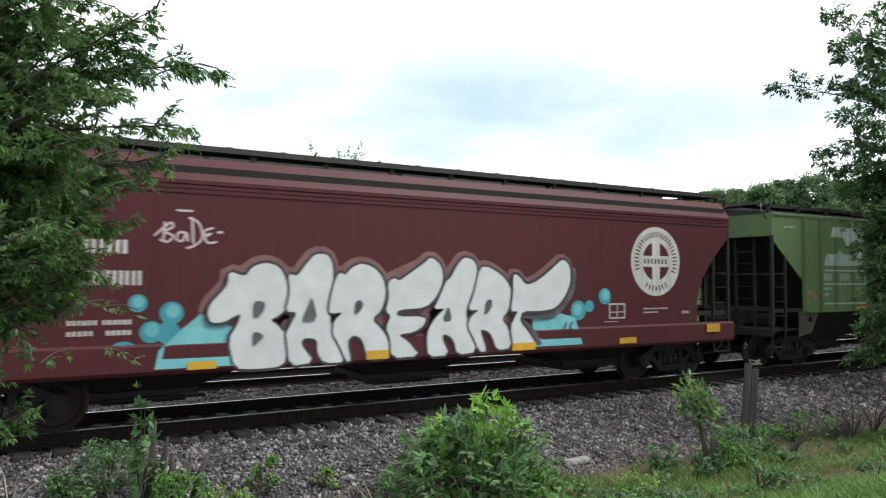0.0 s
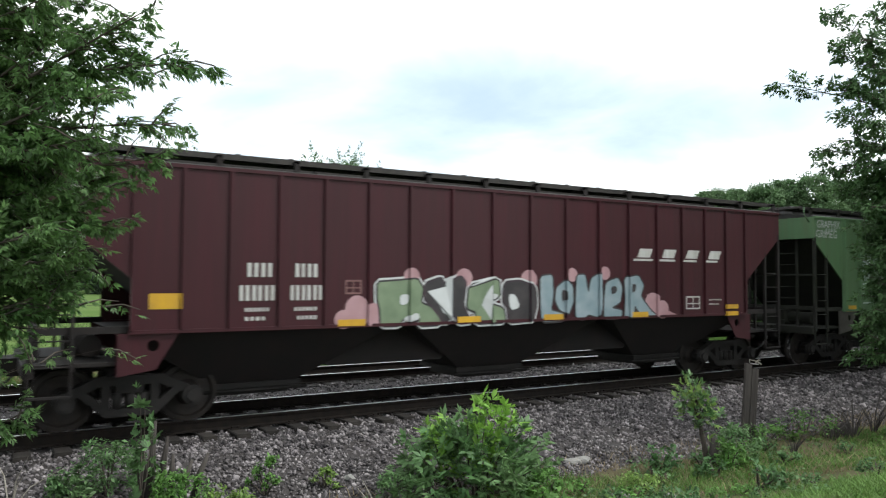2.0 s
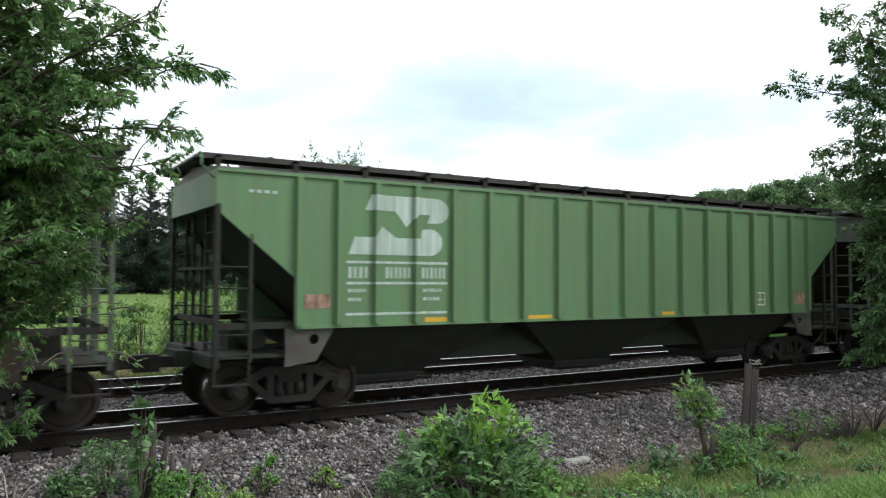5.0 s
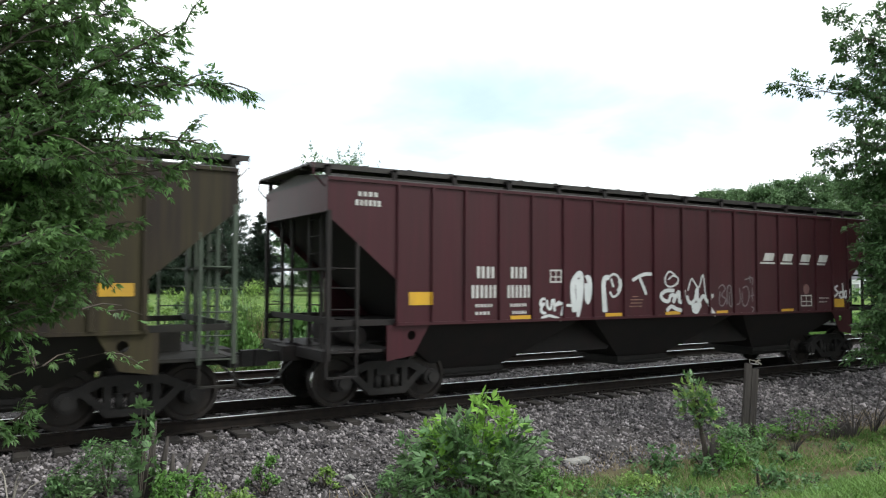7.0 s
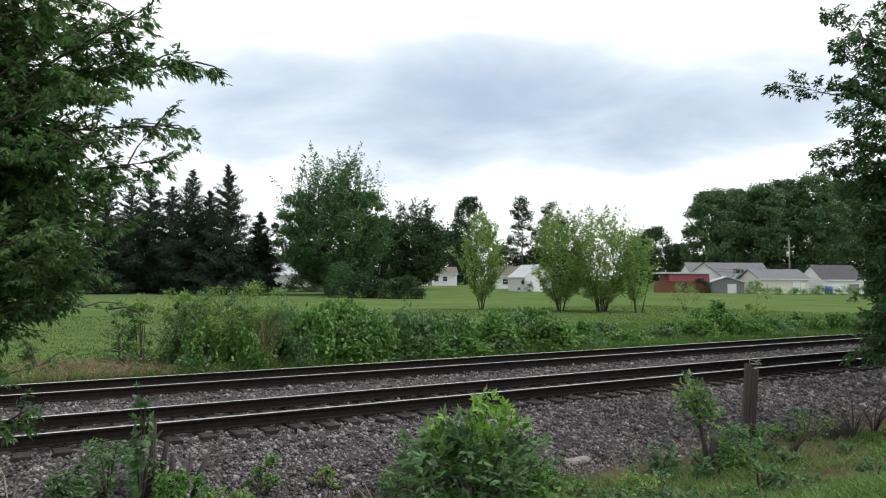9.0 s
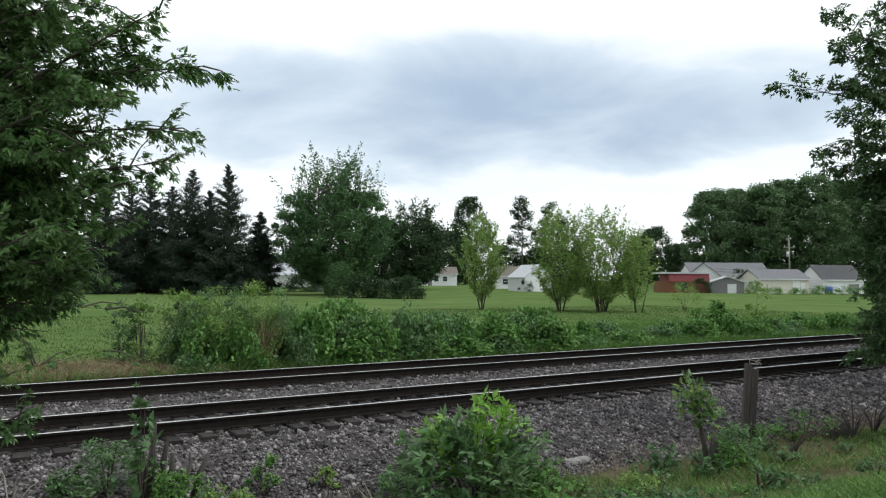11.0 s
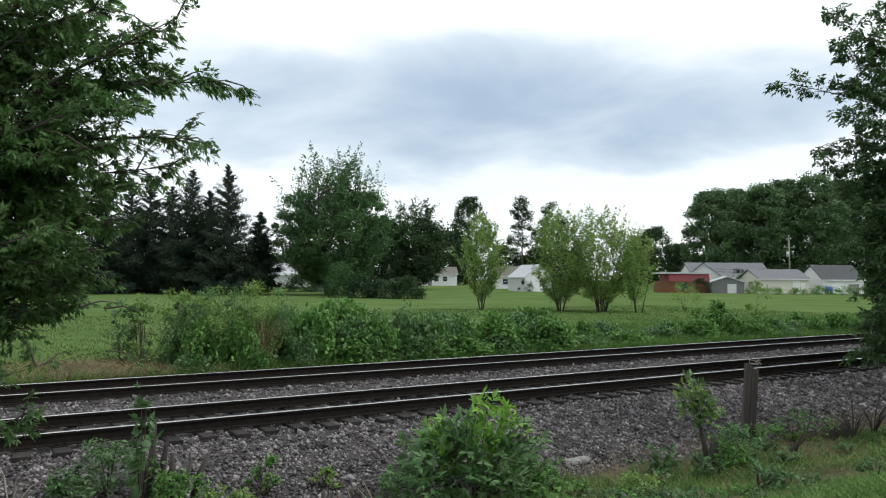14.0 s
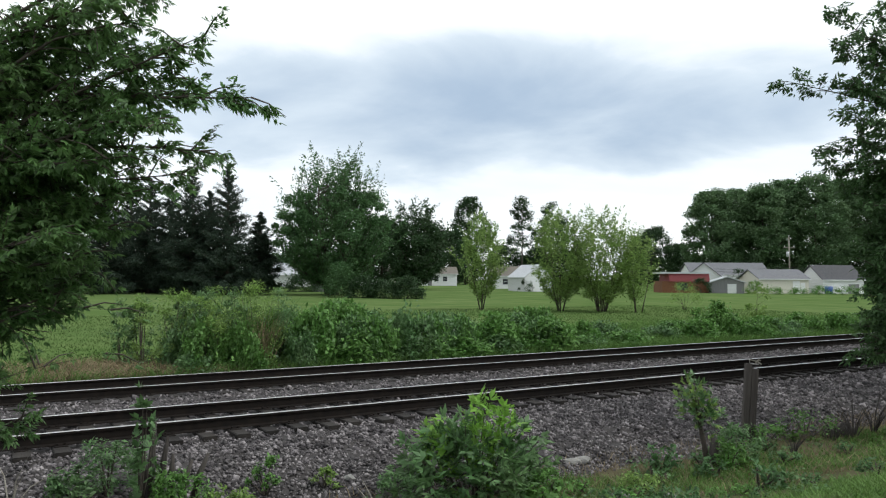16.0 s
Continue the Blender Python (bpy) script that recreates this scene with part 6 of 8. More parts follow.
def oval(r):
    return lambda t: r * max(0.08, math.sin(math.pi * min(1, 0.10 + 0.86 * t)) ** 0.6)


def vase(r):
    return lambda t: r * (0.35 + 0.65 * min(1, t * 1.7)) * (1.0 if t < 0.72 else max(0.3, 1 - (t - 0.72) * 2.0))


def crown_full(r):
    """Full to the sides from low down, closing towards a broad top."""
    return lambda t: r * (0.55 + 0.45 * min(1, t * 3.0)) * (1.0 if t < 0.55 else max(0.42, 1 - (t - 0.55) * 1.25))


def spire(r):
    """Narrow foot, widest at mid-height, ragged towards the top."""
    return lambda t: r * (0.30 + 0.70 * min(1, t * 2.2)) * (1.0 if t < 0.5 else max(0.22, 1 - (t - 0.5) * 1.35))


def dome(r):
    return lambda t: r * max(0.12, math.sqrt(max(0.0, 1 - (0.05 + 0.93 * t) ** 2)))


def build_pine(at, height, radius, seed, n_leaves=58000):
    rg = np.random.default_rng(seed)
    x, y = at
    tr = thing("pine_tree", "tall dark green pine with drooping layered branches", "tree", "pines beyond the lawn", pose(x, y, on_ground(x, y) - 0.03))
    bm = bmesh.new()
    tube(bm, [(0, 0, 0), (0.05, 0, height * 0.5), (0, 0.03, height * 0.98)], [0.26, 0.17, 0.03], 9)
    P = []
    count = int(height * 17)
    for k in range(count):
        z = 0.8 + (height - 1.0) * ((k + rg.uniform(0, 1)) / count) ** 0.9
        up = z / height
        ln = (radius * 1.2 * (1 - up) ** 0.85 + 0.12) * rg.uniform(0.4, 1.12)
        a = rg.uniform(0, 2 * math.pi)
        root = np.array((0, 0, z - 0.15 * ln))
        tip = np.array((math.cos(a) * ln, math.sin(a) * ln, z + ln * (rg.uniform(-0.25, 0.15) + 0.45 * up)))
        tube(bm, [root, (root + tip) / 2 + (0, 0, -0.06 * ln), tip], [0.05, 0.035, 0.012], 4, False)
        m = max(8, int(n_leaves / count * (0.35 + 1.3 * ln / radius)))
        t = np.sqrt(rg.uniform(0.02, 1.05, m))[:, None]
        P.append(root + (tip - root) * t + rg.normal(size=(m, 3)) * (0.38, 0.38, 0.26) * (0.10 + 0.85 * ln / radius))
    part("trunk", bm, M_BARK, tr)
    P = np.concatenate(P)
    v, f = leaf_arrays(P, np.clip(0.16 + 0.30 * (1 - P[:, 2:] / height), 0.16, 0.42), rg, 0.28, -0.2, 0.3)
    fast_mesh("crown", v, f, M_NEEDLE, tr)["kind"] = "stuff"


def build_bush(name, label, at, radius, height, leaves, leaf, material, seed, group="", aspect=0.5, stems=9, sink=0.02, fan=0):
    rg = np.random.default_rng(seed)
    x, y = at
    b = thing(name, label, "bush", group, pose(x, y, on_ground(x, y) - sink, 0, 0, float(rg.uniform(0, 360))))
    C, P = crown_points(max(10, int(leaves / 45)), leaves, dome(radius), 0.12 * height, height, radius * 0.24, rg, 0.9)
    P[:, 2] = np.maximum(P[:, 2], 0.03)
    bm = bmesh.new()
    for c in C[:stems]:
        tube(bm, [(c[0] * 0.1, c[1] * 0.1, 0), (c[0] * 0.5, c[1] * 0.5, c[2] * 0.6), tuple(c)], [0.018, 0.012, 0.004], 5, False)
    tagged(part("stalk", bm, M_BARK, b), kind="stuff")
    if fan:
        P = P[:len(P) // fan]
        v, f = spray_arrays(P, unit(P - np.array((0, 0, 0.3 * height))), leaf, rg, aspect, fan, 0.15)
    else:
        v, f = leaf_arrays(P, leaf, rg, aspect, 0.2, 0.74)
    fast_mesh("foliage", v, f, material, b)["kind"] = "stuff"
    return b


def px(ahead, ratio):
    return site(ahead, ahead * ratio)


# background trees
def background_plants():
    for i, (ahead, r, h, rad) in enumerate(((104, -0.62, 17.5, 5.2), (100, -0.53, 16, 5.2), (108, -0.455, 16.5, 5.4), (112, -0.395, 17.5, 5.4), (108, -0.338, 18.3, 5.2), (105, -0.290, 18.6, 4.9), (112, -0.246, 12.5, 3.6), (118, -0.42, 17, 5.5), (114, -0.365, 16.5, 5.2), (110, -0.315, 15.5, 5.0))):
        build_pine(px(ahead, r), h, rad, 40 + i)
    fan_tree("maple_tree", "broad tall maple with upswept branches and open top", px(108, -0.149), 19.7, 2.4, crown_full(9.0), 210, 86000, 0.34, M_LEAF_MAPLE, 0.40, 11, 4, 0.5, fill=0.46, sweep=0.75, tuft=0.55, low=1.25)
    fan_tree("shade_tree", "dark dense shade tree behind the maple", px(150, -0.040), 17.4, 2.0, crown_full(7.0), 130, 34000, 0.50, M_LEAF_DARK, 0.35, 12, 3, 0.5, fill=0.5, sweep=0.4, tuft=0.8, low=1.2)
    build_tree("shade_tree", "dark dense shade tree behind the maple", px(160, -0.082), 14.5, 2.2, oval(5.6), 140, 12000, 0.40, 1.0, M_LEAF_DARK, 0.35, 13, 1, limbs=30)
    build_tree("shade_tree", "dark dense shade tree behind a white house", px(215, 0.010), 15.0, 2.0, oval(6.0), 120, 7000, 0.6, 1.1, M_LEAF_DARK, 0.35, 14, 1)
    build_tree("tall_tree", "tall far tree with a rounded dark crown", px(225, 0.035), 26.0, 13.5, dome(6.6), 70, 4200, 0.6, 1.1, M_LEAF_DARK, 0.42, 15, 1, limbs=24)
    build_tree("tall_tree", "tall sparse far tree with tufted crown and bare trunk", px(225, 0.106), 26.0, 15.5, dome(4.3), 22, 2300, 0.55, 1.05, M_LEAF_DARK, 0.34, 16, 1, limbs=22)
    build_tree("tall_tree", "tall far tree with a rounded dark crown", px(230, 0.146), 25.0, 14.0, dome(5.2), 40, 3200, 0.55, 1.05, M_LEAF_DARK, 0.36, 17, 1, limbs=22)
    for i, (r, h, rad) in enumerate(((0.085, 12.0, 6.0), (0.125, 11.0, 5.5), (0.03, 11.5, 5.5), (-0.13, 10.0, 6.0), (-0.22, 9.5, 6.0), (0.165, 10.5, 6))):
        build_tree("shade_tree", "dark far tree behind the houses", px(238, r), h, 1.0, oval(rad), 90, 4500, 0.65, 1.2, M_LEAF_DARK, 0.3, 20 + i, 1, "far trees behind the houses", 16)
    for i, (r, h, rad) in enumerate(((0.285, 18.0, 7.0), (0.318, 12.5, 4.5), (0.265, 15, 6))):
        build_tree("shade_tree", "rounded dark green far tree", px(235, r), h, 1.5, dome(rad), 110, 6000, 0.6, 1.2, M_LEAF_DARK, 0.35, 30 + i, 1, "far trees behind the houses", 20)
    # yellow-green young trees by the line
    fan_tree("young_tree", "slender yellow-green young tree", px(68, 0.052), 8.7, 1.3, spire(2.6), 70, 10500, 0.19, M_LEAF_YELLOW, 0.05, 51, 4, 0.12, "yellow-green young trees on the lawn", 0.2, 0.2, tuft=0.30)
    fan_tree("young_tree", "yellow-green young tree with several stems", px(66, 0.158), 8.9, 1.2, spire(3.6), 90, 13500, 0.19, M_LEAF_YELLOW, 0.05, 52, 6, 0.25, "yellow-green young trees on the lawn", 0.2, 0.3, tuft=0.30)
    fan_tree("young_tree", "broad yellow-green young tree with many stems", px(65, 0.213), 8.8, 1.3, crown_full(3.7), 120, 19000, 0.19, M_LEAF_YELLOW, 0.05, 53, 8, 0.35, "yellow-green young trees on the lawn", 0.25, 0.25, tuft=0.32)
    fan_tree("young_tree", "thin yellow-green young tree", px(64, 0.262), 7.2, 1.5, spire(2.2), 44, 5200, 0.18, M_LEAF_YELLOW, 0.04, 54, 3, 0.3, "yellow-green young trees on the lawn", 0.15, 0.3, tuft=0.42)
    # wood at the right
    for i, (ahead, r, h, rad) in enumerate(((190, 0.362, 24.5, 7.2), (196, 0.398, 25.5, 8.0), (188, 0.430, 26.2, 7.5), (194, 0.462, 28.0, 8.2), (188, 0.500, 29.0, 8.5), (196, 0.535, 28.5, 8.0), (190, 0.572, 28.5, 8.2), (186, 0.615, 27, 8.0), (200, 0.66, 26, 8))):
        build_tree("wood_tree", "large dense green tree of a small wood", px(ahead, r), h, 1.5, oval(rad), 190, 19000, 0.56, 1.1, M_LEAF_FAR, 0.45, 60 + i, 1, "trees of the wood behind the garages", 20)
    # shrubs on the lawn
    for ahead, r, rad, h, s in ((97, -0.138, 2.3, 4.1, 70), (96, -0.110, 2.2, 2.6, 71), (96, -0.078, 2.5, 2.1, 72), (95, -0.048, 2.2, 2.5, 73), (128, -0.19, 3.0, 2.6, 79)):
        build_bush("shrub", "rounded dark green garden shrub on the lawn", px(ahead, r), rad, h, 5200, 0.24, M_LEAF_DARK if s != 70 else M_LEAF_MAPLE, s, "garden shrubs on the lawn", 0.6)
    build_bush("shrub", "small round shrub before a white house", px(146, 0.112), 1.5, 2.0, 900, 0.25, M_LEAF_DARK, 74, "", 0.6)
    build_bush("shrub", "small round shrub before a garage", px(140, 0.345), 2.0, 2.6, 1100, 0.25, M_LEAF_DARK, 75, "", 0.6)
    build_bush("shrub", "tall shrub between the garages", px(150, 0.397), 1.9, 4.6, 1300, 0.28, M_LEAF_DARK, 76, "", 0.6)
    build_bush("shrub", "shrub beside a garage", px(140, 0.418), 1.6, 2.4, 900, 0.25, M_LEAF_STRIP, 77, "", 0.6)
    for i, (r, h) in enumerate(((0.445, 1.2), (0.475, 1.0), (0.505, 1.4), (0.54, 1.6), (0.57, 1.8))):
        build_bush("shrub", "low green weeds along a garage wall", px(138, r), 2.2, h, 800, 0.25, M_LEAF_STRIP, 80 + i, "weeds along the garages", 0.6)
    build_bush("shrub", "reddish-brown twiggy shrub before the red shed", px(70, 0.325), 1.7, 2.4, 1500, 0.14, M_LEAF_YELLOW, 78, "", 0.5)
    build_tree("sapling", "small yellow-green sapling on the lawn", px(46, 0.420), 2.6, 0.5, vase(0.8), 22, 500, 0.12, 0.16, M_LEAF_YELLOW, 0.03, 86, 2, "", 12, 0.15)


# the overgrown strip beyond the far track
def bank_plants():
    protos = []
    for i in range(5):
        b = build_bush("bank_shrub", "leafy green shrub on the far bank of the line", (60 + i * 3, 23), 1.0, 1.0, 1900, 0.16, M_LEAF_STRIP if i % 5 < 3 else M_LEAF_BUSH, 100 + i, "shrubs on the far bank", 0.55, 8)
        protos.append(b)
    r = random.Random(4)
    used = set()
    for k in range(215):
        x = r.uniform(17, 75) if k >= 150 else r.uniform(8.2, 19.5) if k < 62 else r.uniform(18, 80) if k < 128 else r.uniform(4.8, 8.6)
        y = r.uniform(21.6, 24.6)
        if x < 8.4:
            h, rad = r.uniform(0.7, 1.6), r.uniform(0.5, 0.8)
            y = r.uniform(21.3, 24.2)
        elif x < 19.5:
            h, rad = r.uniform(1.05, 1.75) * (0.6 if y < 21.9 else 1) * (1.08 if x < 12.5 else 0.85), r.uniform(0.7, 1.15)
        else:
            h, rad = r.uniform(0.5, 1.15), r.uniform(0.7, 1.2)
        if 30 < x < 60 and r.random() < 0.12:
            h = r.uniform(1.6, 2.4)
        p = r.choice(protos)
        m = pose(x, y, on_ground(x, y) - 0.04, 0, 0, r.uniform(0, 360))
        if p not in used:
            used.add(p)
            o = p
            o.matrix_basis = m
        else:
            o = copy_thing(p, m)
        o.scale = (rad, rad, h)
    for p in protos:
        if p not in used:
            p.matrix_basis = pose(50, 23, on_ground(50, 23), 0, 0, 0)
    rg = np.random.default_rng(8)
    # rank grass of the bank, taller near the camera's left
    n = 56000
    x = np.concatenate((rg.uniform(-6, 30, n // 2), rg.uniform(18, 75, n // 2)))
    y = 20.95 + 4.8 * rg.uniform(0, 1, n) ** 1.5
    keep = (np.abs(x - 3.2) > rg.uniform(1.2, 2.8, n)) | (y < 21.5) | (rg.uniform(0, 1, n) < 0.2)
    x, y = x[keep], y[keep]
    z = np.maximum(ground_z(y), np.where(y < 21.2, bed_z(y), -9))
    g = blades("bank_grass", np.stack((x, y, z), 1), 0.55, rg, M_GRASS, None, 0.014, 0.45)
    tagged(g, "rank green grass along the far bank", "grass", kind="stuff")
    n = 26000
    x, y = rg.uniform(-6, 7.6, n), 21.3 + 3.2 * rg.uniform(0, 1, n) ** 1.3
    keep = rg.uniform(0, 1, n) < np.clip(1.3 - np.abs(x - 3.4) / 3.2, 0.08, 1)
    x, y = x[keep], y[keep]
    g = blades("dry_bank_grass", np.stack((x, y, ground_z(y)), 1), 0.48, rg, M_DRY, None, 0.016, 0.8)
    tagged(g, "flattened brown dry grass on the bank", "grass", kind="stuff")
    # rough uncut grass behind the shrubs and round the young trees
    n = 42000
    x, y = rg.uniform(12, 58, n), 24.2 + 9 * rg.uniform(0, 1, n) ** 1.4
    keep = np.sin(x * 0.9 + 2 * np.sin(y * 0.6)) + np.sin(x * 0.31 + y) > rg.uniform(-1.6, 0.8, n)
    x, y = x[keep], y[keep]
    g = blades("rough_grass", np.stack((x, y, ground_z(y) - 0.01), 1), 0.42, rg, M_GRASS, None, 0.016, 0.5)
    tagged(g, "rough uncut green grass at the edge of the lawn", "grass", kind="stuff")
    # uneven mown grass of the lawn, where it can be told apart
    n = 90000
    x, y = rg.uniform(-8, 62, n), 24.5 + 34 * rg.uniform(0, 1, n) ** 1.5
    g = blades("lawn_grass", np.stack((x, y, ground_z(y) - 0.01), 1), 0.10, rg, M_LAWN_BLADE, None, 0.018, 0.7)
    tagged(g, "uneven mown grass of the lawn", "grass", kind="stuff")
    # straw-coloured clump
    n = 240
    a, q = rg.uniform(0, 2 * math.pi, n), 0.42 * np.sqrt(rg.uniform(0, 1, n))
    cx, cy = 7.05, 22.1
    g = blades("reed_clump", np.stack((cx + q * np.cos(a), cy + q * np.sin(a), np.full(n, ground_z(cy))), 1), 2.2, rg, M_GRASS, None, 0.013, 0.26)
    tagged(g, "tall pale green reed clump on the far bank", "grass", kind="stuff")
    g = blades("reed_stalks", np.stack((cx + 0.6 * q * np.cos(a), cy - 0.25 + 0.6 * q * np.sin(a), np.full(n, ground_z(cy))), 1), 1.6, rg, M_DRY, None, 0.016, 0.22)
    tagged(g, "dry straw-coloured stalks at the foot of the reeds", "grass", kind="stuff")
    build_bush("feathery_weed", "tall feathery yellow-green weed over dry stalks", (7.0, 22.2), 0.95, 2.75, 2600, 0.11, M_LEAF_YELLOW, 128, "tall weeds on the far bank", 0.3, 14)
    # feathery weeds at the left of the bank
    for i in range(20):
        x, y = r.uniform(3.4, 8.2), r.uniform(22.0, 24.2)
        build_bush("feathery_weed", "tall feathery pale green weed on the bank", (x, y), r.uniform(0.5, 0.8), r.uniform(1.7, 2.6), 1300, 0.12, M_LEAF_YELLOW if i % 3 == 0 else M_LEAF_BUSH, 130 + i, "tall weeds on the far bank", 0.3)


# near trees, whose boughs sway
SWAYING = []
SWAY = ((0, -25), (0.5, -12), (1, -10), (1.5, -2), (2, -30), (2.5, -45), (3, -42), (3.5, -70), (4, -65), (4.5, -40), (5.2, -8), (6, 8), (6.3, 12), (6.6, 8), (7, 30), (7.4, 55), (7.7, 35), (8, 8), (8.5, -35), (9, -25), (9.3, -50), (10, -30), (10.7, -18), (11.3, -12), (11.5, -22), (12, -8), (12.5, 15), (13, 16), (13.5, 4), (14, 16), (14.5, 35), (15, 28), (15.5, 45), (16, 65))


def bough(tree, root, tip, leaves, leaf, rg, material, thick, spread=0.34, twigs=26, aspect=0.42, start=0.3, label=""):
    """A limb with side twigs and leaves along them, as one rigid piece in its tree's space."""
    root, tip = Vector(root), Vector(tip)
    n = (tip - root).length
    pts = [root.lerp(tip, t) + Vector((0, 0, 0.10 * n * math.sin(math.pi * t))) + Vector(rg.normal(size=3)) * 0.02 * n * (0 < t < 1) for t in (0, 0.25, 0.5, 0.75, 1)]
    bm = bmesh.new()
    tube(bm, pts, [thick, thick * 0.75, thick * 0.5, thick * 0.3, thick * 0.1], 6, False)
    fan = 5 if aspect < 0.4 else 3
    P, D = [], []
    per = max(2, leaves // (twigs * fan))
    axis = np.array((tip - root).normalized())
    for k in range(twigs):
        t = start + (1 - start) * (k + rg.uniform(0, 1)) / twigs
        i = min(int(t * 4), 3)
        p = np.array(pts[i].lerp(pts[i + 1], t * 4 - i))
        d = rg.normal(size=3) * (1, 1, 0.55) + axis * 1.0
        d = d / np.linalg.norm(d) * spread * rg.uniform(0.55, 1.5) * (1.2 - 0.6 * t) + (0, 0, -0.10 * spread)
        q = p + d
        tube(bm, [p, p + d * 0.5 + (0, 0, 0.03), q], [0.009, 0.006, 0.003], 4, False)
        u = rg.uniform(0.12, 1.0, (per, 1))
        P.append(p + d * u + rg.normal(size=(per, 3)) * spread * 0.07)
        D.append(np.repeat((d / np.linalg.norm(d))[None], per, 0))
    b = part("bough", bm, M_BARK, tree, label)
    v, f = spray_arrays(np.concatenate(P), np.concatenate(D), leaf, rg, aspect, fan, 0.55)
    fast_mesh("leaves", v, f, material, b)["kind"] = "stuff"
    return b


def near_tree(label, ahead, aside, tips, leaves, leaf, material, height, trunk_r, seed, strength, aspect, spread, extra=()):
    rg = np.random.default_rng(seed)
    x, y = site(ahead, aside)
    z = on_ground(x, y) - 0.05
    tr = thing("broadleaf_tree", label, "tree", "", pose(x, y, z, 0, 0, -31.55))
    bm = bmesh.new()
    tube(bm, [(0, 0, 0), (0.05, 0.02, height * 0.3), (-0.05, 0, height * 0.65), (0.05, 0.05, height)], [trunk_r * 1.3, trunk_r, trunk_r * 0.7, trunk_r * 0.15], 12)
    trunk = part("trunk", bm, M_BARK, tr)
    boughs = []
    for k, (a, ratio, zz, w) in enumerate(tips):
        tip = (a * ratio - aside, a - ahead, zz - z)
        rz = min(height * 0.95, max(1.0, tip[2] * rg.uniform(0.55, 0.85)))
        b = bough(tr, (0, 0, rz), tip, int(leaves * w), leaf, rg, material, 0.032 * min(1.0, 0.15 + w), spread, max(5, int(30 * w)), aspect, 0.30)
        boughs.append((b, rg.uniform(0.85, 1.15) * min(1.0, max(0.15, zz - 2.7)), rg.uniform(0, 6)))
    for k, tip in enumerate(extra):
        bough(tr, (0, 0, min(height * 0.9, tip[2] * 0.7)), tip, leaves, leaf * 1.2, rg, material, 0.06, spread * 1.4, 24, aspect, 0.25)
    for b, gain, ph in boughs:
        rows = []
        for t, d in SWAY:
            a = strength * gain * (d / 1318 * 6.3) / 4.8 * 57.3
            rows.append((t, pose(0, 0, 0, 0.35 * strength * math.sin(2.3 * t + ph), a + 0.25 * strength * math.sin(3.1 * t + ph), 0.5 * strength * math.sin(1.7 * t + ph))))
        SWAYING.append((b, rows))
    return tr


def zz(ahead, py):
    return 2.257 - (py - 494) / 1318 * ahead


def rr(pxx):
    return (pxx - 784) / 1318


def shade_trees():
    """Unseen trees along the near side, added to keep sky light off the track."""
    for i, (x, y, h) in enumerate(((23.0, 7.9, 11.5), (27.5, 8.2, 12), (32.5, 8.2, 12.5), (38, 8.2, 12), (44, 8.2, 12.5), (50, 8.2, 12))):
        build_tree("roadside_tree", "dark leafy tree by the line, out of view, added for shade", (x, y), h, 0.5, oval(2.7), 90, 8000, 0.28, 0.5, M_LEAF_RIGHT, 0.2, 190 + i, 1, "trees along the near side of the line", 20)


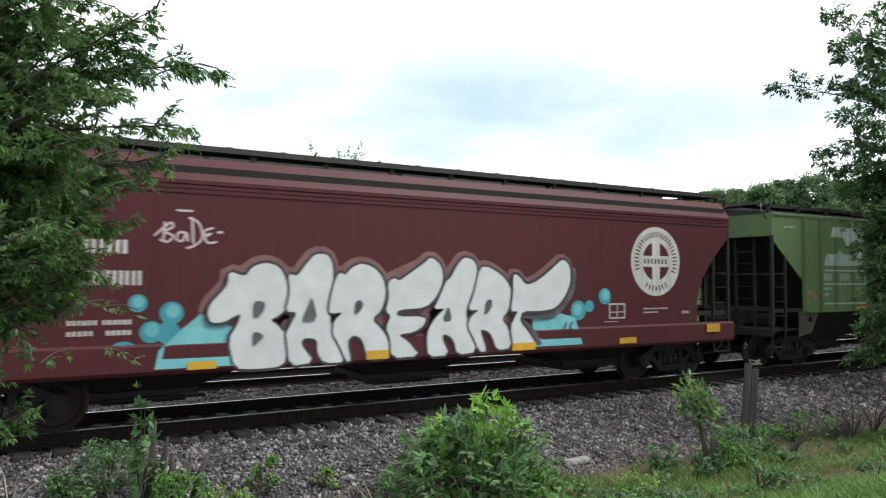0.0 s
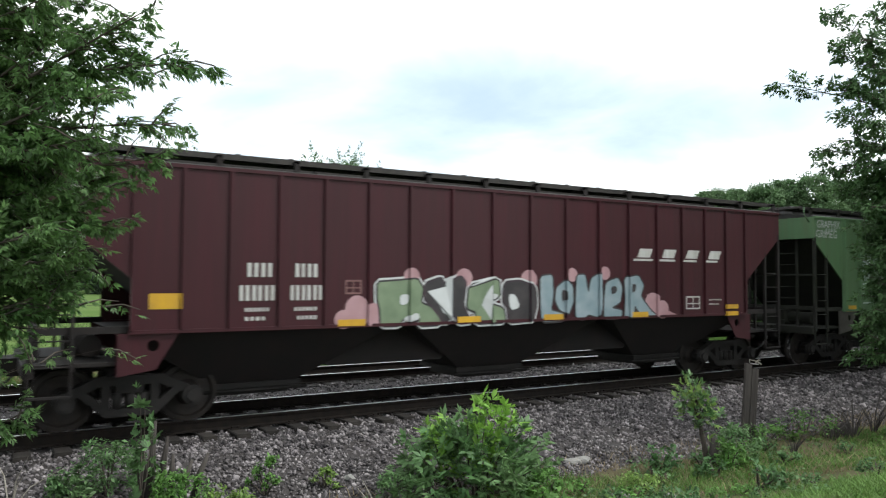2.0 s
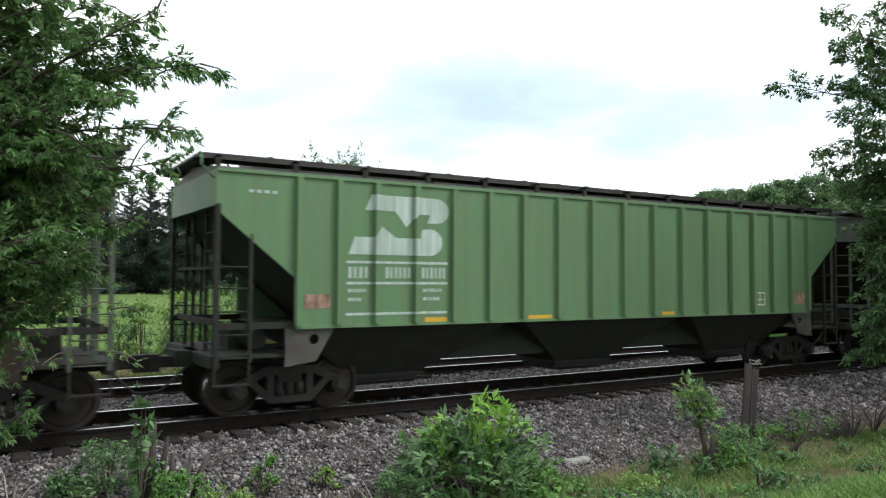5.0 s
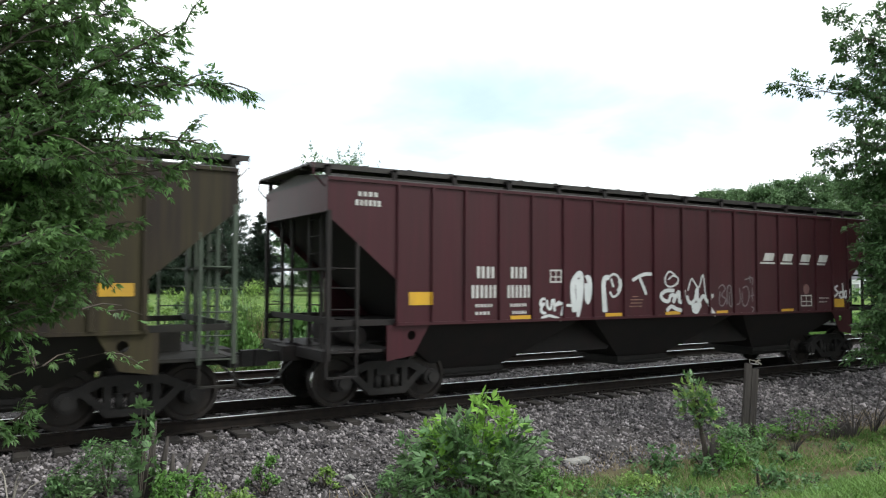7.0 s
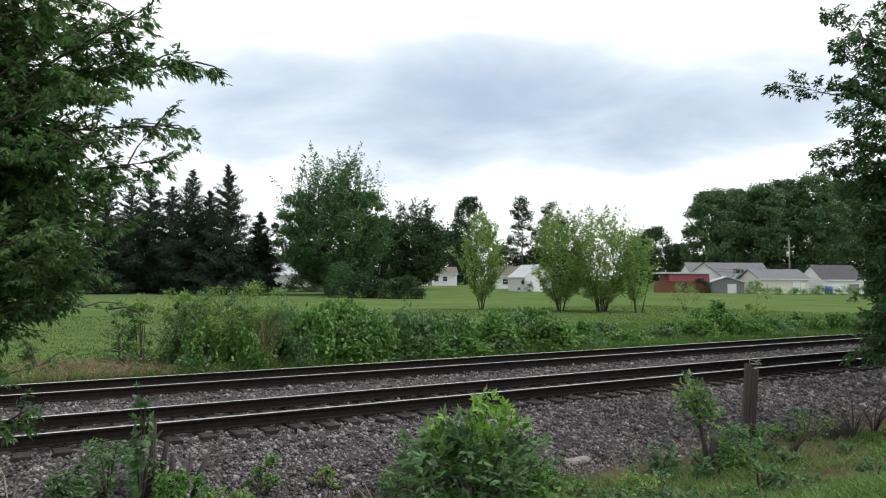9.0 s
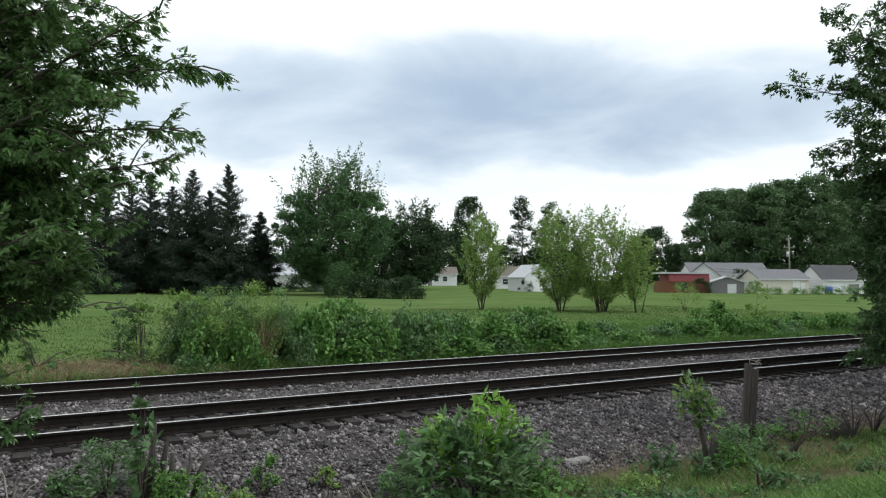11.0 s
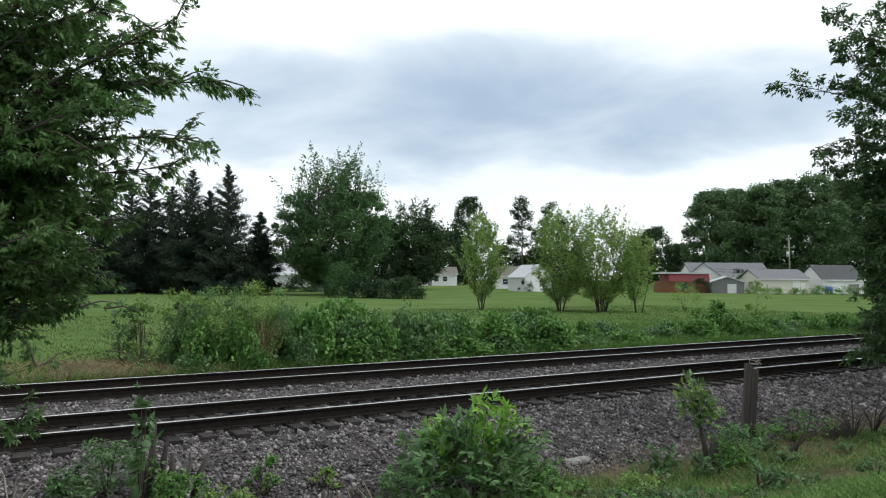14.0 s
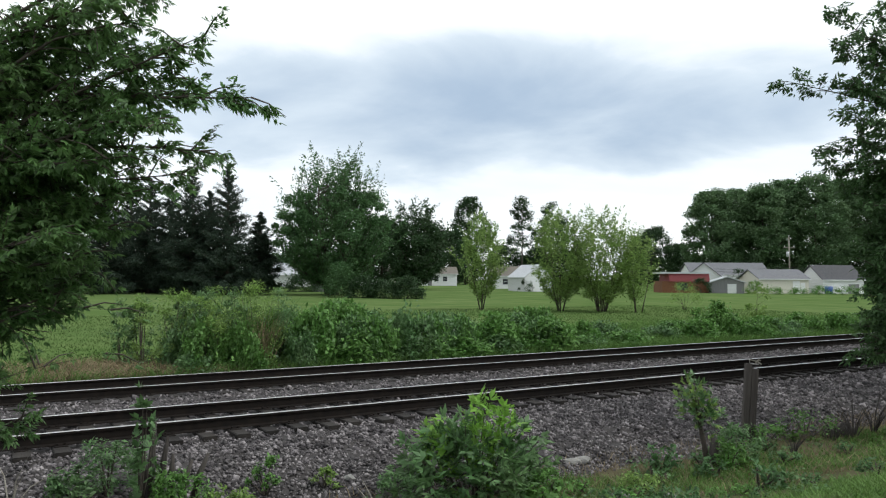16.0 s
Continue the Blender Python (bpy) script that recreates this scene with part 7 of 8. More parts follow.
def near_trees():
    spots = ((6.4, 375, 125, 1.0), (6.2, 320, 235, 0.9), (6.6, 295, 290, 0.8), (6.0, 290, 20, 0.9), (6.1, 230, 552, 0.06), (6.0, 210, 618, 0.09), (6.2, 80, 640, 0.12), (6.2, 210, 330, 0.9), (6.4, 185, 400, 0.9), (6.8, 175, 470, 0.8), (6.6, 110, 540, 0.7), (6.4, 55, 740, 0.5),
             (5.8, 215, 190, 1.0), (6.6, 150, 225, 1.0), (5.6, 80, 420, 0.9), (6.8, 290, 140, 0.9), (6.9, 120, 300, 1.0), (7.0, 70, 205, 1.0), (6.7, 180, 265, 0.8), (6.4, 40, 270, 0.9), (6.2, 60, 490, 0.9), (5.7, 160, 260, 1.0), (6.0, 100, 10, 0.9), (6.3, 240, 90, 0.8), (6.5, 30, 350, 0.9), (6.5, 110, 70, 0.9), (6.4, 200, 45, 0.8), (6.6, 30, 110, 0.9), (6.3, 140, 365, 1.0), (6.5, 90, 400, 1.0), (6.2, 130, 455, 0.9), (6.6, 40, 450, 0.9), (6.4, 150, 500, 0.6), (6.7, 185, 320, 0.9), (6.5, 20, 240, 0.9), (6.1, 130, 175, 0.9), (6.6, 90, 250, 0.8), (6.2, 20, 560, 0.6), (6.5, 30, 50, 1.0), (6.0, 90, -40, 1.0), (6.8, 150, 0, 0.9), (6.4, 10, 120, 0.9), (6.9, 200, -50, 0.9), (6.3, 270, -80, 0.8), (7.3, 40, 300, 1.1), (7.3, 100, 390, 1.1), (7.4, 60, 450, 1.1), (7.2, 140, 430, 0.9), (7.3, 20, 400, 1.1), (7.3, 110, 480, 0.8), (7.4, 140, 330, 0.9))
    near_tree("leafy green tree leaning over the line with swaying boughs", 6.3, -5.0, [(a, rr(x), zz(a, y), w) for a, x, y, w in spots], 2300, 0.078, M_LEAF_NEAR, 7.5, 0.16, 5, 1.0, 0.32, 0.40,
              # tips from (-2.5, 1.5, 6.5) on: unseen boughs added to shade the ballast
              [(-2.0, 0.5, 5.5), (-1.5, -1.2, 6.5), (0.3, 1.0, 8.0), (1.2, -0.6, 7.6), (-1.0, 1.2, 7.4), (-2.2, -0.4, 4.2), (-2.5, 1.5, 6.5), (-1.5, 2.5, 7.0), (-3.0, -1.5, 6.0), (0.0, -2.0, 7.5), (-1.0, -2.5, 6.5)])
    spots = ((13.5, 1392, 140, 0.9), (13.2, 1470, 15, 0.9), (13.6, 1462, 256, 0.7), (13.4, 1465, 278, 0.6), (13.8, 1492, 330, 0.8), (13.4, 1495, 80, 1.0), (13.0, 1515, 200, 1.0), (13.6, 1552, 380, 1.1), (14.0, 1548, 430, 1.0), (13.5, 1500, 150, 0.9), (13.9, 1545, 100, 1.1), (13.2, 1550, 290, 1.1), (14.2, 1560, 20, 1.0), (13.7, 1565, 500, 1.0), (13.4, 1562, 440, 1.0), (13.1, 1555, 360, 1.0), (13.6, 1480, 300, 0.6), (13.5, 1505, 240, 0.8), (14.3, 1530, 330, 1.3), (14.4, 1540, 420, 1.3), (14.4, 1545, 250, 1.2), (14.5, 1550, 160, 1.2), (14.2, 1575, 540, 1.0), (13.8, 1535, 60, 1.1), (14.4, 1540, 390, 1.0), (13.8, 1548, 470, 1.2), (14.0, 1535, 520, 1.1), (13.6, 1556, 545, 1.2), (14.0, 1528, 575, 1.0), (13.8, 1545, 600, 1.2), (14.2, 1560, 615, 1.2), (14.0, 1538, 622, 0.9), (14.3, 1565, 580, 1.2), (14.1, 1562, 500, 1.2), (14.5, 1552, 440, 1.2))
    near_tree("dark broadleaf tree with pointed leafy boughs", 14.0, 10.4, [(a, rr(x), zz(a, y), w) for a, x, y, w in spots], 1350, 0.115, M_LEAF_RIGHT, 9.5, 0.2, 6, 0.10, 0.46, 0.55,
              [(1.5, 0.5, 5.5), (1.5, -1.2, 7.5), (0.3, 1.6, 9.4), (-0.8, -0.6, 9.8), (2.2, 1.2, 7.4), (-1.2, 0.8, 9.0), (1.0, 1.4, 4.0)])
    shade_trees()


# foreground
def sway_small(ob, strength, ph):
    m = ob.matrix_basis.copy()
    SWAYING.append((ob, [(t, m @ pose(0, 0, 0, strength * math.sin(1.9 * t + ph), strength * (d / 30 + 0.6 * math.sin(2.7 * t + ph)), 0)) for t, d in SWAY]))


def leafy_stem(parent, base, tip, leaves, leaf, material, rg, name="sprig", aspect=0.45, spread=0.16):
    bm = bmesh.new()
    base, tip = Vector(base), Vector(tip)
    tube(bm, [base, base.lerp(tip, 0.5) + Vector((0.02, 0, 0)), tip], [0.012, 0.009, 0.004], 5, False)
    s = part(name, bm, M_BARK, parent)
    t = rg.uniform(0.25, 1.05, (leaves, 1))
    P = np.array(base) + (np.array(tip) - np.array(base)) * t + rg.normal(size=(leaves, 3)) * spread * (1.15 - 0.75 * t)
    n = max(6, leaves // 3)
    way = unit(P[:n] - np.array(base) + np.array((tip - base).normalized()) * 0.3)
    v, f = spray_arrays(P[:n], way, leaf * 1.1, rg, aspect * 0.85, 5, 0.2)
    fast_mesh("leaves", v, f, material, s)["kind"] = "stuff"
    return s


def foreground():
    rg = np.random.default_rng(21)
    # broad young bush before the ballast
    x, y = site(10.3, 10.3 * rr(838))
    b = build_bush("bush", "broad green bush with bright lime-green shoot tips", (x, y), 1.08, 0.95, 3400, 0.150, M_LEAF_BUSH, 160, "", 0.36, 18, 0.05, 5)
    shoots = ((-0.62, 0.98, 60, 1), (-0.45, 1.06, 70, 1), (0.08, 1.32, 90, 1), (0.24, 1.34, 90, 1), (0.38, 1.20, 70, 1), (0.62, 1.06, 60, 0), (-0.85, 0.82, 50, 0), (0.86, 0.90, 50, 0), (-0.1, 1.12, 60, 0), (0.15, 1.22, 70, 1), (-0.25, 1.0, 50, 0), (-0.75, 0.70, 45, 0), (0.72, 0.74, 45, 0), (0.45, 0.85, 50, 0), (-0.4, 0.72, 50, 0), (0.95, 0.62, 40, 0), (0.5, 1.12, 50, 1), (-0.55, 0.86, 50, 1))
    for k, (dx, dz, w, bright) in enumerate(shoots):
        m = b.matrix_basis.inverted() @ pose(x, y, on_ground(x, y), 0, 0, -31.55)
        st = leafy_stem(b, m @ Vector((dx * 0.4, -0.15, 0.2)), m @ Vector((dx, -0.3 + 0.2 * rg.uniform(-1, 1), dz)), w, 0.135, M_LEAF_BRIGHT if bright else M_LEAF_BUSH, rg, spread=0.15)
        sway_small(st, 0.5, k)
    # sapling with its dead stump
    x, y = site(12.2, 12.2 * rr(1250))
    z = on_ground(x, y)
    s = thing("sapling", "small leaning sapling with pale green leaves on a dark stem", "sapling", "", pose(x, y, z, 0, 0, -31.55))
    bm = bmesh.new()
    tube(bm, [(0, 0, -0.05), (-0.06, 0, 0.35), (-0.14, 0, 0.75), (-0.20, 0, 1.15)], [0.055, 0.045, 0.03, 0.01], 8)
    part("stem", bm, M_BARK, s)
    for k, (dx, dz) in enumerate(((-0.32, 1.30), (-0.10, 1.28), (-0.22, 1.42), (-0.02, 1.05), (-0.38, 1.05), (0.08, 0.95), (-0.2, 1.2))):
        st = leafy_stem(s, (-0.14, 0, 0.72), (dx, rg.uniform(-0.15, 0.1), dz), 70, 0.11, M_LEAF_BUSH if k % 3 else M_LEAF_YELLOW, rg, spread=0.16)
        sway_small(st, 0.35, k)
    p = thing("dead_stump", "dark split dead stump in the weeds", "stump", "", pose(*site(12.1, 12.1 * rr(1262)), z, 0, 0, 20))
    bm = bmesh.new()
    tube(bm, [(0, 0, -0.05), (0, 0.01, 0.25), (-0.03, 0, 0.48)], [0.10, 0.085, 0.05], 9)
    part("stump_wood", bm, M_POST, p)
    # fence post
    x, y = site(13.9, 13.9 * rr(1319))
    z = on_ground(x, y)
    p = thing("fence_post", "weathered grey wooden post, split lengthwise, with a pale cut top", "post", "", pose(x, y, z, 0, 4.0, -31.55))
    bm = bmesh.new()
    prism(bm, [(-0.12, -0.06), (-0.02, -0.075), (-0.015, 0.07), (-0.11, 0.06)], -0.1, 1.44, "z")
    part("plank", bm, M_POST, p)
    bm = bmesh.new()
    prism(bm, [(-0.012, -0.09), (0.05, -0.105), (0.11, -0.07), (0.115, 0.05), (0.04, 0.085), (-0.012, 0.07)], -0.1, 1.36, "z")
    part("plank", bm, M_POST, p)
    bm = bmesh.new()
    prism(bm, [(-0.01, -0.088), (0.05, -0.10), (0.105, -0.068), (0.11, 0.048), (0.04, 0.082), (-0.01, 0.068)], 1.44, 1.452, "z")
    part("cut_top", bm, M_PALE_ROCK, p, "pale sawn top")
    bm = bmesh.new()
    tube(bm, [(-0.06, 0, 1.36), (-0.02, 0.05, 1.51), (0.12, 0.05, 1.49), (0.18, 0.0, 1.44)], 0.012, 6)
    tube(bm, [(0.02, -0.06, 1.44), (0.10, -0.05, 1.53), (0.16, 0.0, 1.51)], 0.010, 6)
    part("wire_stub", bm, M_TWIG, p)
    # leaning old stakes at the left
    x, y = site(9.2, 9.2 * rr(272))
    z = on_ground(x, y)
    p = thing("broken_stump", "splintered grey broken stump among weeds", "stump", "", pose(x, y, z, 0, 0, -31.55))
    for k, (dx, h, lean) in enumerate(((0.0, 1.02, 0.06), (0.10, 0.82, 0.10), (-0.08, 0.7, -0.05), (0.36, 0.55, 0.16), (0.5, 0.62, 0.2), (0.22, 0.6, 0.03))):
        bm = bmesh.new()
        tube(bm, [(dx, 0.05 * (k % 3), -0.1), (dx + lean * 0.5, 0.05 * (k % 3), h * 0.6), (dx + lean, 0.05 * (k % 3), h)], [0.05, 0.042, 0.018], 6)
        part("splinter", bm, M_POST, p)
    for i, (a, pxx, rad, h, n, mt) in enumerate(((9.3, 200, 0.55, 0.62, 1500, M_LEAF_BUSH), (9.0, 320, 0.45, 0.55, 1000, M_LEAF_STRIP), (9.2, 150, 0.35, 0.40, 600, M_LEAF_BUSH), (9.8, 475, 0.24, 0.50, 420, M_LEAF_STRIP), (10.2, 578, 0.20, 0.26, 300, M_LEAF_YELLOW), (9.0, 400, 0.4, 0.42, 600, M_LEAF_YELLOW), (12.4, 1300, 0.42, 0.62, 1300, M_LEAF_BUSH), (12.0, 1285, 0.35, 0.45, 800, M_LEAF_STRIP), (13.6, 1350, 0.4, 0.40, 600, M_LEAF_STRIP), (9.2, 560, 0.32, 0.25, 380, M_LEAF_STRIP), (8.8, 480, 0.3, 0.3, 400, M_LEAF_YELLOW), (9.8, 960, 0.36, 0.55, 700, M_LEAF_STRIP), (9.6, 700, 0.4, 0.5, 700, M_LEAF_BUSH), (10.6, 1130, 0.35, 0.28, 420, M_LEAF_YELLOW), (14.2, 1420, 0.7, 0.5, 500, M_LEAF_STRIP))):
        build_bush("weed", "low leafy green weed at the edge of the ballast", site(a, a * rr(pxx)), rad, h, n, 0.075, mt, 170 + i, "weeds along the ballast", 0.4, 6)
    x, y = site(8.9, 8.9 * rr(255))
    z = on_ground(x, y)
    s = thing("sapling", "upright green sapling with broad leaves", "sapling", "", pose(x, y, z, 0, 0, -31.55))
    for k, (dx, dz) in enumerate(((0.0, 1.45), (0.04, 1.28), (-0.10, 1.12), (0.10, 1.0))):
        st = leafy_stem(s, (0, 0, 0), (dx, 0.03 * k, dz), 42, 0.11, M_LEAF_BUSH, rg, aspect=0.6, spread=0.10)
        sway_small(st, 0.35, k)
    # dry pale twigs
    for a, pxx, h, sd in ((9.4, 672, 0.5, 1), (8.8, 30, 0.7, 2), (14.4, 1505, 0.75, 3), (14.8, 1540, 0.8, 4), (14.2, 1470, 0.45, 5), (13.0, 1400, 0.35, 6)):
        x, y = site(a, a * rr(pxx))
        r2 = random.Random(sd)
        tw = thing("dead_twigs", "pale dry branching twigs", "twigs", "dead twigs in the weeds", pose(x, y, on_ground(x, y) - 0.03, 0, 0, -31.55))
        bm = bmesh.new()
        for k in range(4 if sd < 3 else 16):
            d = r2.uniform(-0.6, 0.8)
            e = (d * h * 1.0, r2.uniform(-0.2, 0.2), h * r2.uniform(0.6, 1.1))
            tube(bm, [(0.03 * d, 0, 0), (e[0] * 0.35, e[1] * 0.5, e[2] * 0.55), e], [0.011, 0.008, 0.003], 5, False)
        tagged(part("brushwood", bm, M_TWIG if sd < 3 else M_POST, tw), kind="stuff")
    # low broad-leaved weeds all over the verge
    protos = [build_bush("weed", "low broad-leaved weed in the verge", site(10.0, 3.0 + k), 0.2, 0.16, 150, 0.055, (M_LEAF_BUSH, M_LEAF_STRIP, M_LEAF_MAPLE, M_GRASS)[k], 260 + k, "low weeds of the verge", 0.55, 4) for k in range(4)]
    r3 = random.Random(12)
    for k in range(170):
        x, y = r3.uniform(-2, 17), r3.uniform(5.2, 8.45)
        if x > 9.5 and r3.random() < 0.6:
            continue
        o = copy_thing(r3.choice(protos), pose(x, y, on_ground(x, y) - 0.01, 0, 0, r3.uniform(0, 360)))
        s3 = r3.uniform(0.6, 1.8)
        o.scale = (s3, s3, s3 * r3.uniform(0.7, 1.5))
    # stones and a stump end
    for a, pxx, sx, sy, sz, sd in ((12.0, 1012, 0.15, 0.09, 0.06, 1), (12.1, 1030, 0.18, 0.10, 0.07, 2), (10.3, 1096, 0.10, 0.16, 0.09, 3), (10.2, 1180, 0.22, 0.14, 0.08, 4), (10.5, 622, 0.09, 0.07, 0.05, 5), (14.6, 1492, 0.20, 0.13, 0.20, 6), (14.5, 1462, 0.12, 0.10, 0.12, 7)):
        x, y = site(a, a * rr(pxx))
        bm = bmesh.new()
        bmesh.ops.create_icosphere(bm, subdivisions=2, radius=1)
        r2 = random.Random(sd)
        o = Vector((r2.uniform(0, 9), r2.uniform(0, 9), 0))
        for v in bm.verts:
            v.co *= 1 + 0.35 * noise.noise(v.co * 1.3 + o)
            v.co = Vector((v.co.x * sx, v.co.y * sy, v.co.z * sz))
        ob = part("rock", bm, M_PALE_ROCK if sd < 6 else M_POST)
        ob.matrix_basis = pose(x, y, on_ground(x, y) + sz * 0.35, 0, 0, r2.uniform(0, 180))
        tagged(ob, "pale limestone rock lying on the ballast" if sd < 6 else "grey weathered block in the grass", "rock", "rocks by the line")
    cx, cy = site(10.9, 6.6)
    # grass of the near bank
    n = 130000
    x, y = rg.uniform(-4, 20, n), rg.uniform(3.2, 9.0, n)
    X, Y = x - cx, y - cy
    al, ac = X * math.cos(HEAD) - Y * math.sin(HEAD), X * math.sin(HEAD) + Y * math.cos(HEAD)
    patch = np.sin(x * 1.3 + 1.7 * np.sin(y * 1.1)) + np.sin(x * 0.47 + y * 2.1)
    edge_y = 8.35 + 0.22 * np.sin(x * 1.9) + 0.15 * np.sin(x * 4.3)
    keep = ((al / 2.4) ** 2 + (ac / 0.8) ** 2 > rg.uniform(0.5, 1.4, n)) & (y < edge_y + rg.normal(0, 0.14, n)) & (patch > rg.uniform(-2.0, 1.0, n))
    base = np.stack((x, y, np.maximum(ground_z(y), np.where(y > 8.3, bed_z(y), -9)) - 0.01), 1)[keep]
    g = blades("grass", base, 0.12, rg, M_GRASS, None, 0.006, 0.7)
    tagged(g, "short green grass along the foot of the ballast", "grass", kind="stuff")
    n = 9000
    x, y = rg.uniform(-4, 20, n), rg.uniform(6.5, 9.2, n)
    base = np.stack((x, y, np.maximum(ground_z(y), np.where(y > 8.3, bed_z(y), -9)) - 0.01), 1)
    g = blades("dry_grass", base, 0.14, rg, M_DRY, None, 0.005, 0.9)
    tagged(g, "thin dry straw in the grass", "grass", kind="stuff")


# ---------------------------------------------------------------- houses and poles beyond the lawn
def build_house(name, label, ahead, ratio, wide, deep, wall_h, roof_h, wall_mat, roof_mat, yaw=0.0, ridge="x", windows=(), doors=(), eave=0.35, lift=0.0, category="house"):
    x, y = px(ahead, ratio)
    h = thing(name, label, category, "", pose(x, y, on_ground(x, y) - 0.15 + lift, 0, 0, -31.55 + yaw))
    w, d = wide / 2, deep / 2
    bm = bmesh.new()
    if ridge == "x":
        prism(bm, [(-d, 0), (d, 0), (d, wall_h), (0, wall_h + roof_h - 0.05), (-d, wall_h)], -w, w, "x")
    else:
        prism(bm, [(-w, 0), (w, 0), (w, wall_h), (0, wall_h + roof_h - 0.05), (-w, wall_h)], -d, d, "y")
    part("wall", bm, wall_mat, h)
    q = d if ridge == "x" else w
    k = roof_h / q
    for s in (-1, 1):
        bm = bmesh.new()
        o = [(0, wall_h + roof_h), (s * (q + eave), wall_h - k * eave), (s * (q + eave), wall_h - k * eave + 0.14), (0, wall_h + roof_h + 0.16)]
        prism(bm, o, -(w if ridge == "x" else d) - eave, (w if ridge == "x" else d) + eave, "x" if ridge == "x" else "y")
        part("roof_slope", bm, roof_mat, h)
    bm = bmesh.new()
    if ridge == "x":
        box(bm, -w - eave, w + eave, -d - eave - 0.03, -d - eave + 0.0, wall_h - k * eave - 0.08, wall_h - k * eave + 0.1)
        part("fascia", bm, M_SIDING, h)
    for cx, cz, sw, sh in windows:
        bm = bmesh.new()
        box(bm, cx - sw / 2 - 0.09, cx + sw / 2 + 0.09, -d - 0.05, -d + 0.02, cz - sh / 2 - 0.09, cz + sh / 2 + 0.09)
        f = part("window", bm, M_SIDING, h)
        bm = bmesh.new()
        box(bm, cx - sw / 2, cx + sw / 2, -d - 0.07, -d - 0.051, cz - sh / 2, cz + sh / 2)
        part("pane", bm, M_GLASS, f, "dark window pane")
        bm = bmesh.new()
        box(bm, cx - sw / 2, cx + sw / 2, -d - 0.085, -d - 0.071, cz - 0.03, cz + 0.03)
        part("sash_bar", bm, M_SIDING, f)
    for cx, sw, sh, mt in doors:
        bm = bmesh.new()
        box(bm, cx - sw / 2, cx + sw / 2, -d - 0.06, -d + 0.02, 0.1, sh)
        part("door", bm, mt, h)
    return h


def buildings():
    build_house("white_house", "low white-sided house with a tan shingle roof", 200, rr(768), 11.5, 8, 3.3, 1.7, M_SIDING, M_ROOF_TAN, 6, "x", ((2.6, 1.9, 1.1, 1.2), (-3.2, 1.8, 1.6, 1.3), (0.4, 1.9, 1.0, 1.2)), ((-1.4, 1.0, 2.3, M_GREY_WALL),))
    build_house("tan_house", "low grey-tan house behind garden shrubs", 205, rr(708), 12, 8, 3.2, 1.8, M_CREAM, M_ROOF_TAN, -4, "x", ((1.5, 1.8, 1.4, 1.2), (-3, 1.8, 1.4, 1.2)))
    build_house("white_garage", "small white garage behind a shrub", 190, rr(655), 7, 7, 2.8, 2.0, M_SIDING, M_METAL_ROOF, 25, "y")
    build_house("white_garage", "white garage with a pale sheet roof under the trees", 150, rr(500), 9, 7, 2.5, 2.2, M_SIDING, M_METAL_ROOF, -18, "x", lift=0.4)
    build_house("grey_shed", "small grey garden shed under the maple", 130, rr(567), 2.7, 2.4, 1.7, 0.7, M_GREY_WALL, M_SHINGLE_DARK, 10, "y", category="shed")
    build_house("white_barn_house", "white gable-fronted outbuilding with a steep pale roof", 150, rr(938), 6.2, 7, 2.9, 2.4, M_SIDING, M_METAL_ROOF, 22, "y", ((1.0, 1.8, 0.8, 1.0),), (), 0.2)
    build_house("white_house", "white house with a tan roof behind the outbuilding", 172, rr(905), 10, 7, 3.1, 2.0, M_SIDING, M_ROOF_TAN, 8, "x", ((-2.2, 1.7, 1.2, 1.2), (0.5, 1.7, 1.0, 1.2)), ((2.2, 1.0, 2.2, M_GREY_WALL),))
    # red and timber shed with a flat pale roof
    x, y = px(146, rr(1204))
    s = thing("red_shed", "low shed with red metal mansard, orange boards and pale roof", "shed", "", pose(x, y, on_ground(x, y) - 0.1, 0, 0, -31.55))
    bm = bmesh.new(); box(bm, -4.4, 4.4, -3, 3, 0, 2.3); part("wall", bm, M_WOOD_WALL, s)
    bm = bmesh.new(); prism(bm, [(-3.25, 2.25), (3.25, 2.25), (2.9, 3.75), (-2.9, 3.75)], -3.2, 4.6, "x"); part("mansard", bm, M_RED_WALL, s, "red ribbed metal mansard")
    bm = bmesh.new(); box(bm, -4.6, 4.7, -3.1, 3.1, 3.75, 4.05); part("roof", bm, M_METAL_ROOF, s, "pale flat roof")
    bm = bmesh.new(); box(bm, -1.6, 0.4, -3.05, -2.97, 0.6, 2.0); part("opening", bm, M_GLASS, s)
    build_house("white_house", "white house with a broad grey gabled roof", 168, rr(1280), 17, 9, 3.9, 2.5, M_SIDING, M_SHINGLE, 0, "x", ((3.2, 2.0, 1.2, 1.2), (-2.0, 2.0, 1.2, 1.2)))
    build_house("white_house_wing", "white gabled wing with grey shingle roof", 160, rr(1247), 6.5, 5, 3.6, 2.6, M_SIDING, M_SHINGLE, -24, "y", ((-0.6, 1.8, 0.9, 1.1),))
    build_house("grey_shed", "low grey board shed with a pale roof", 143, rr(1283), 6.0, 4.5, 2.2, 1.0, M_GREY_WALL, M_METAL_ROOF, -10, "y", (), ((0.8, 1.6, 1.9, M_SIDING),), category="shed")
    build_house("long_garage", "long cream metal garage with a dark grey roof", 148, rr(1368), 10.6, 7, 3.0, 1.7, M_CREAM, M_SHINGLE, 10, "x", (), ((2.6, 1.5, 2.5, M_SIDING), (4.0, 1.0, 2.2, M_SIDING)), 0.3, category="garage")
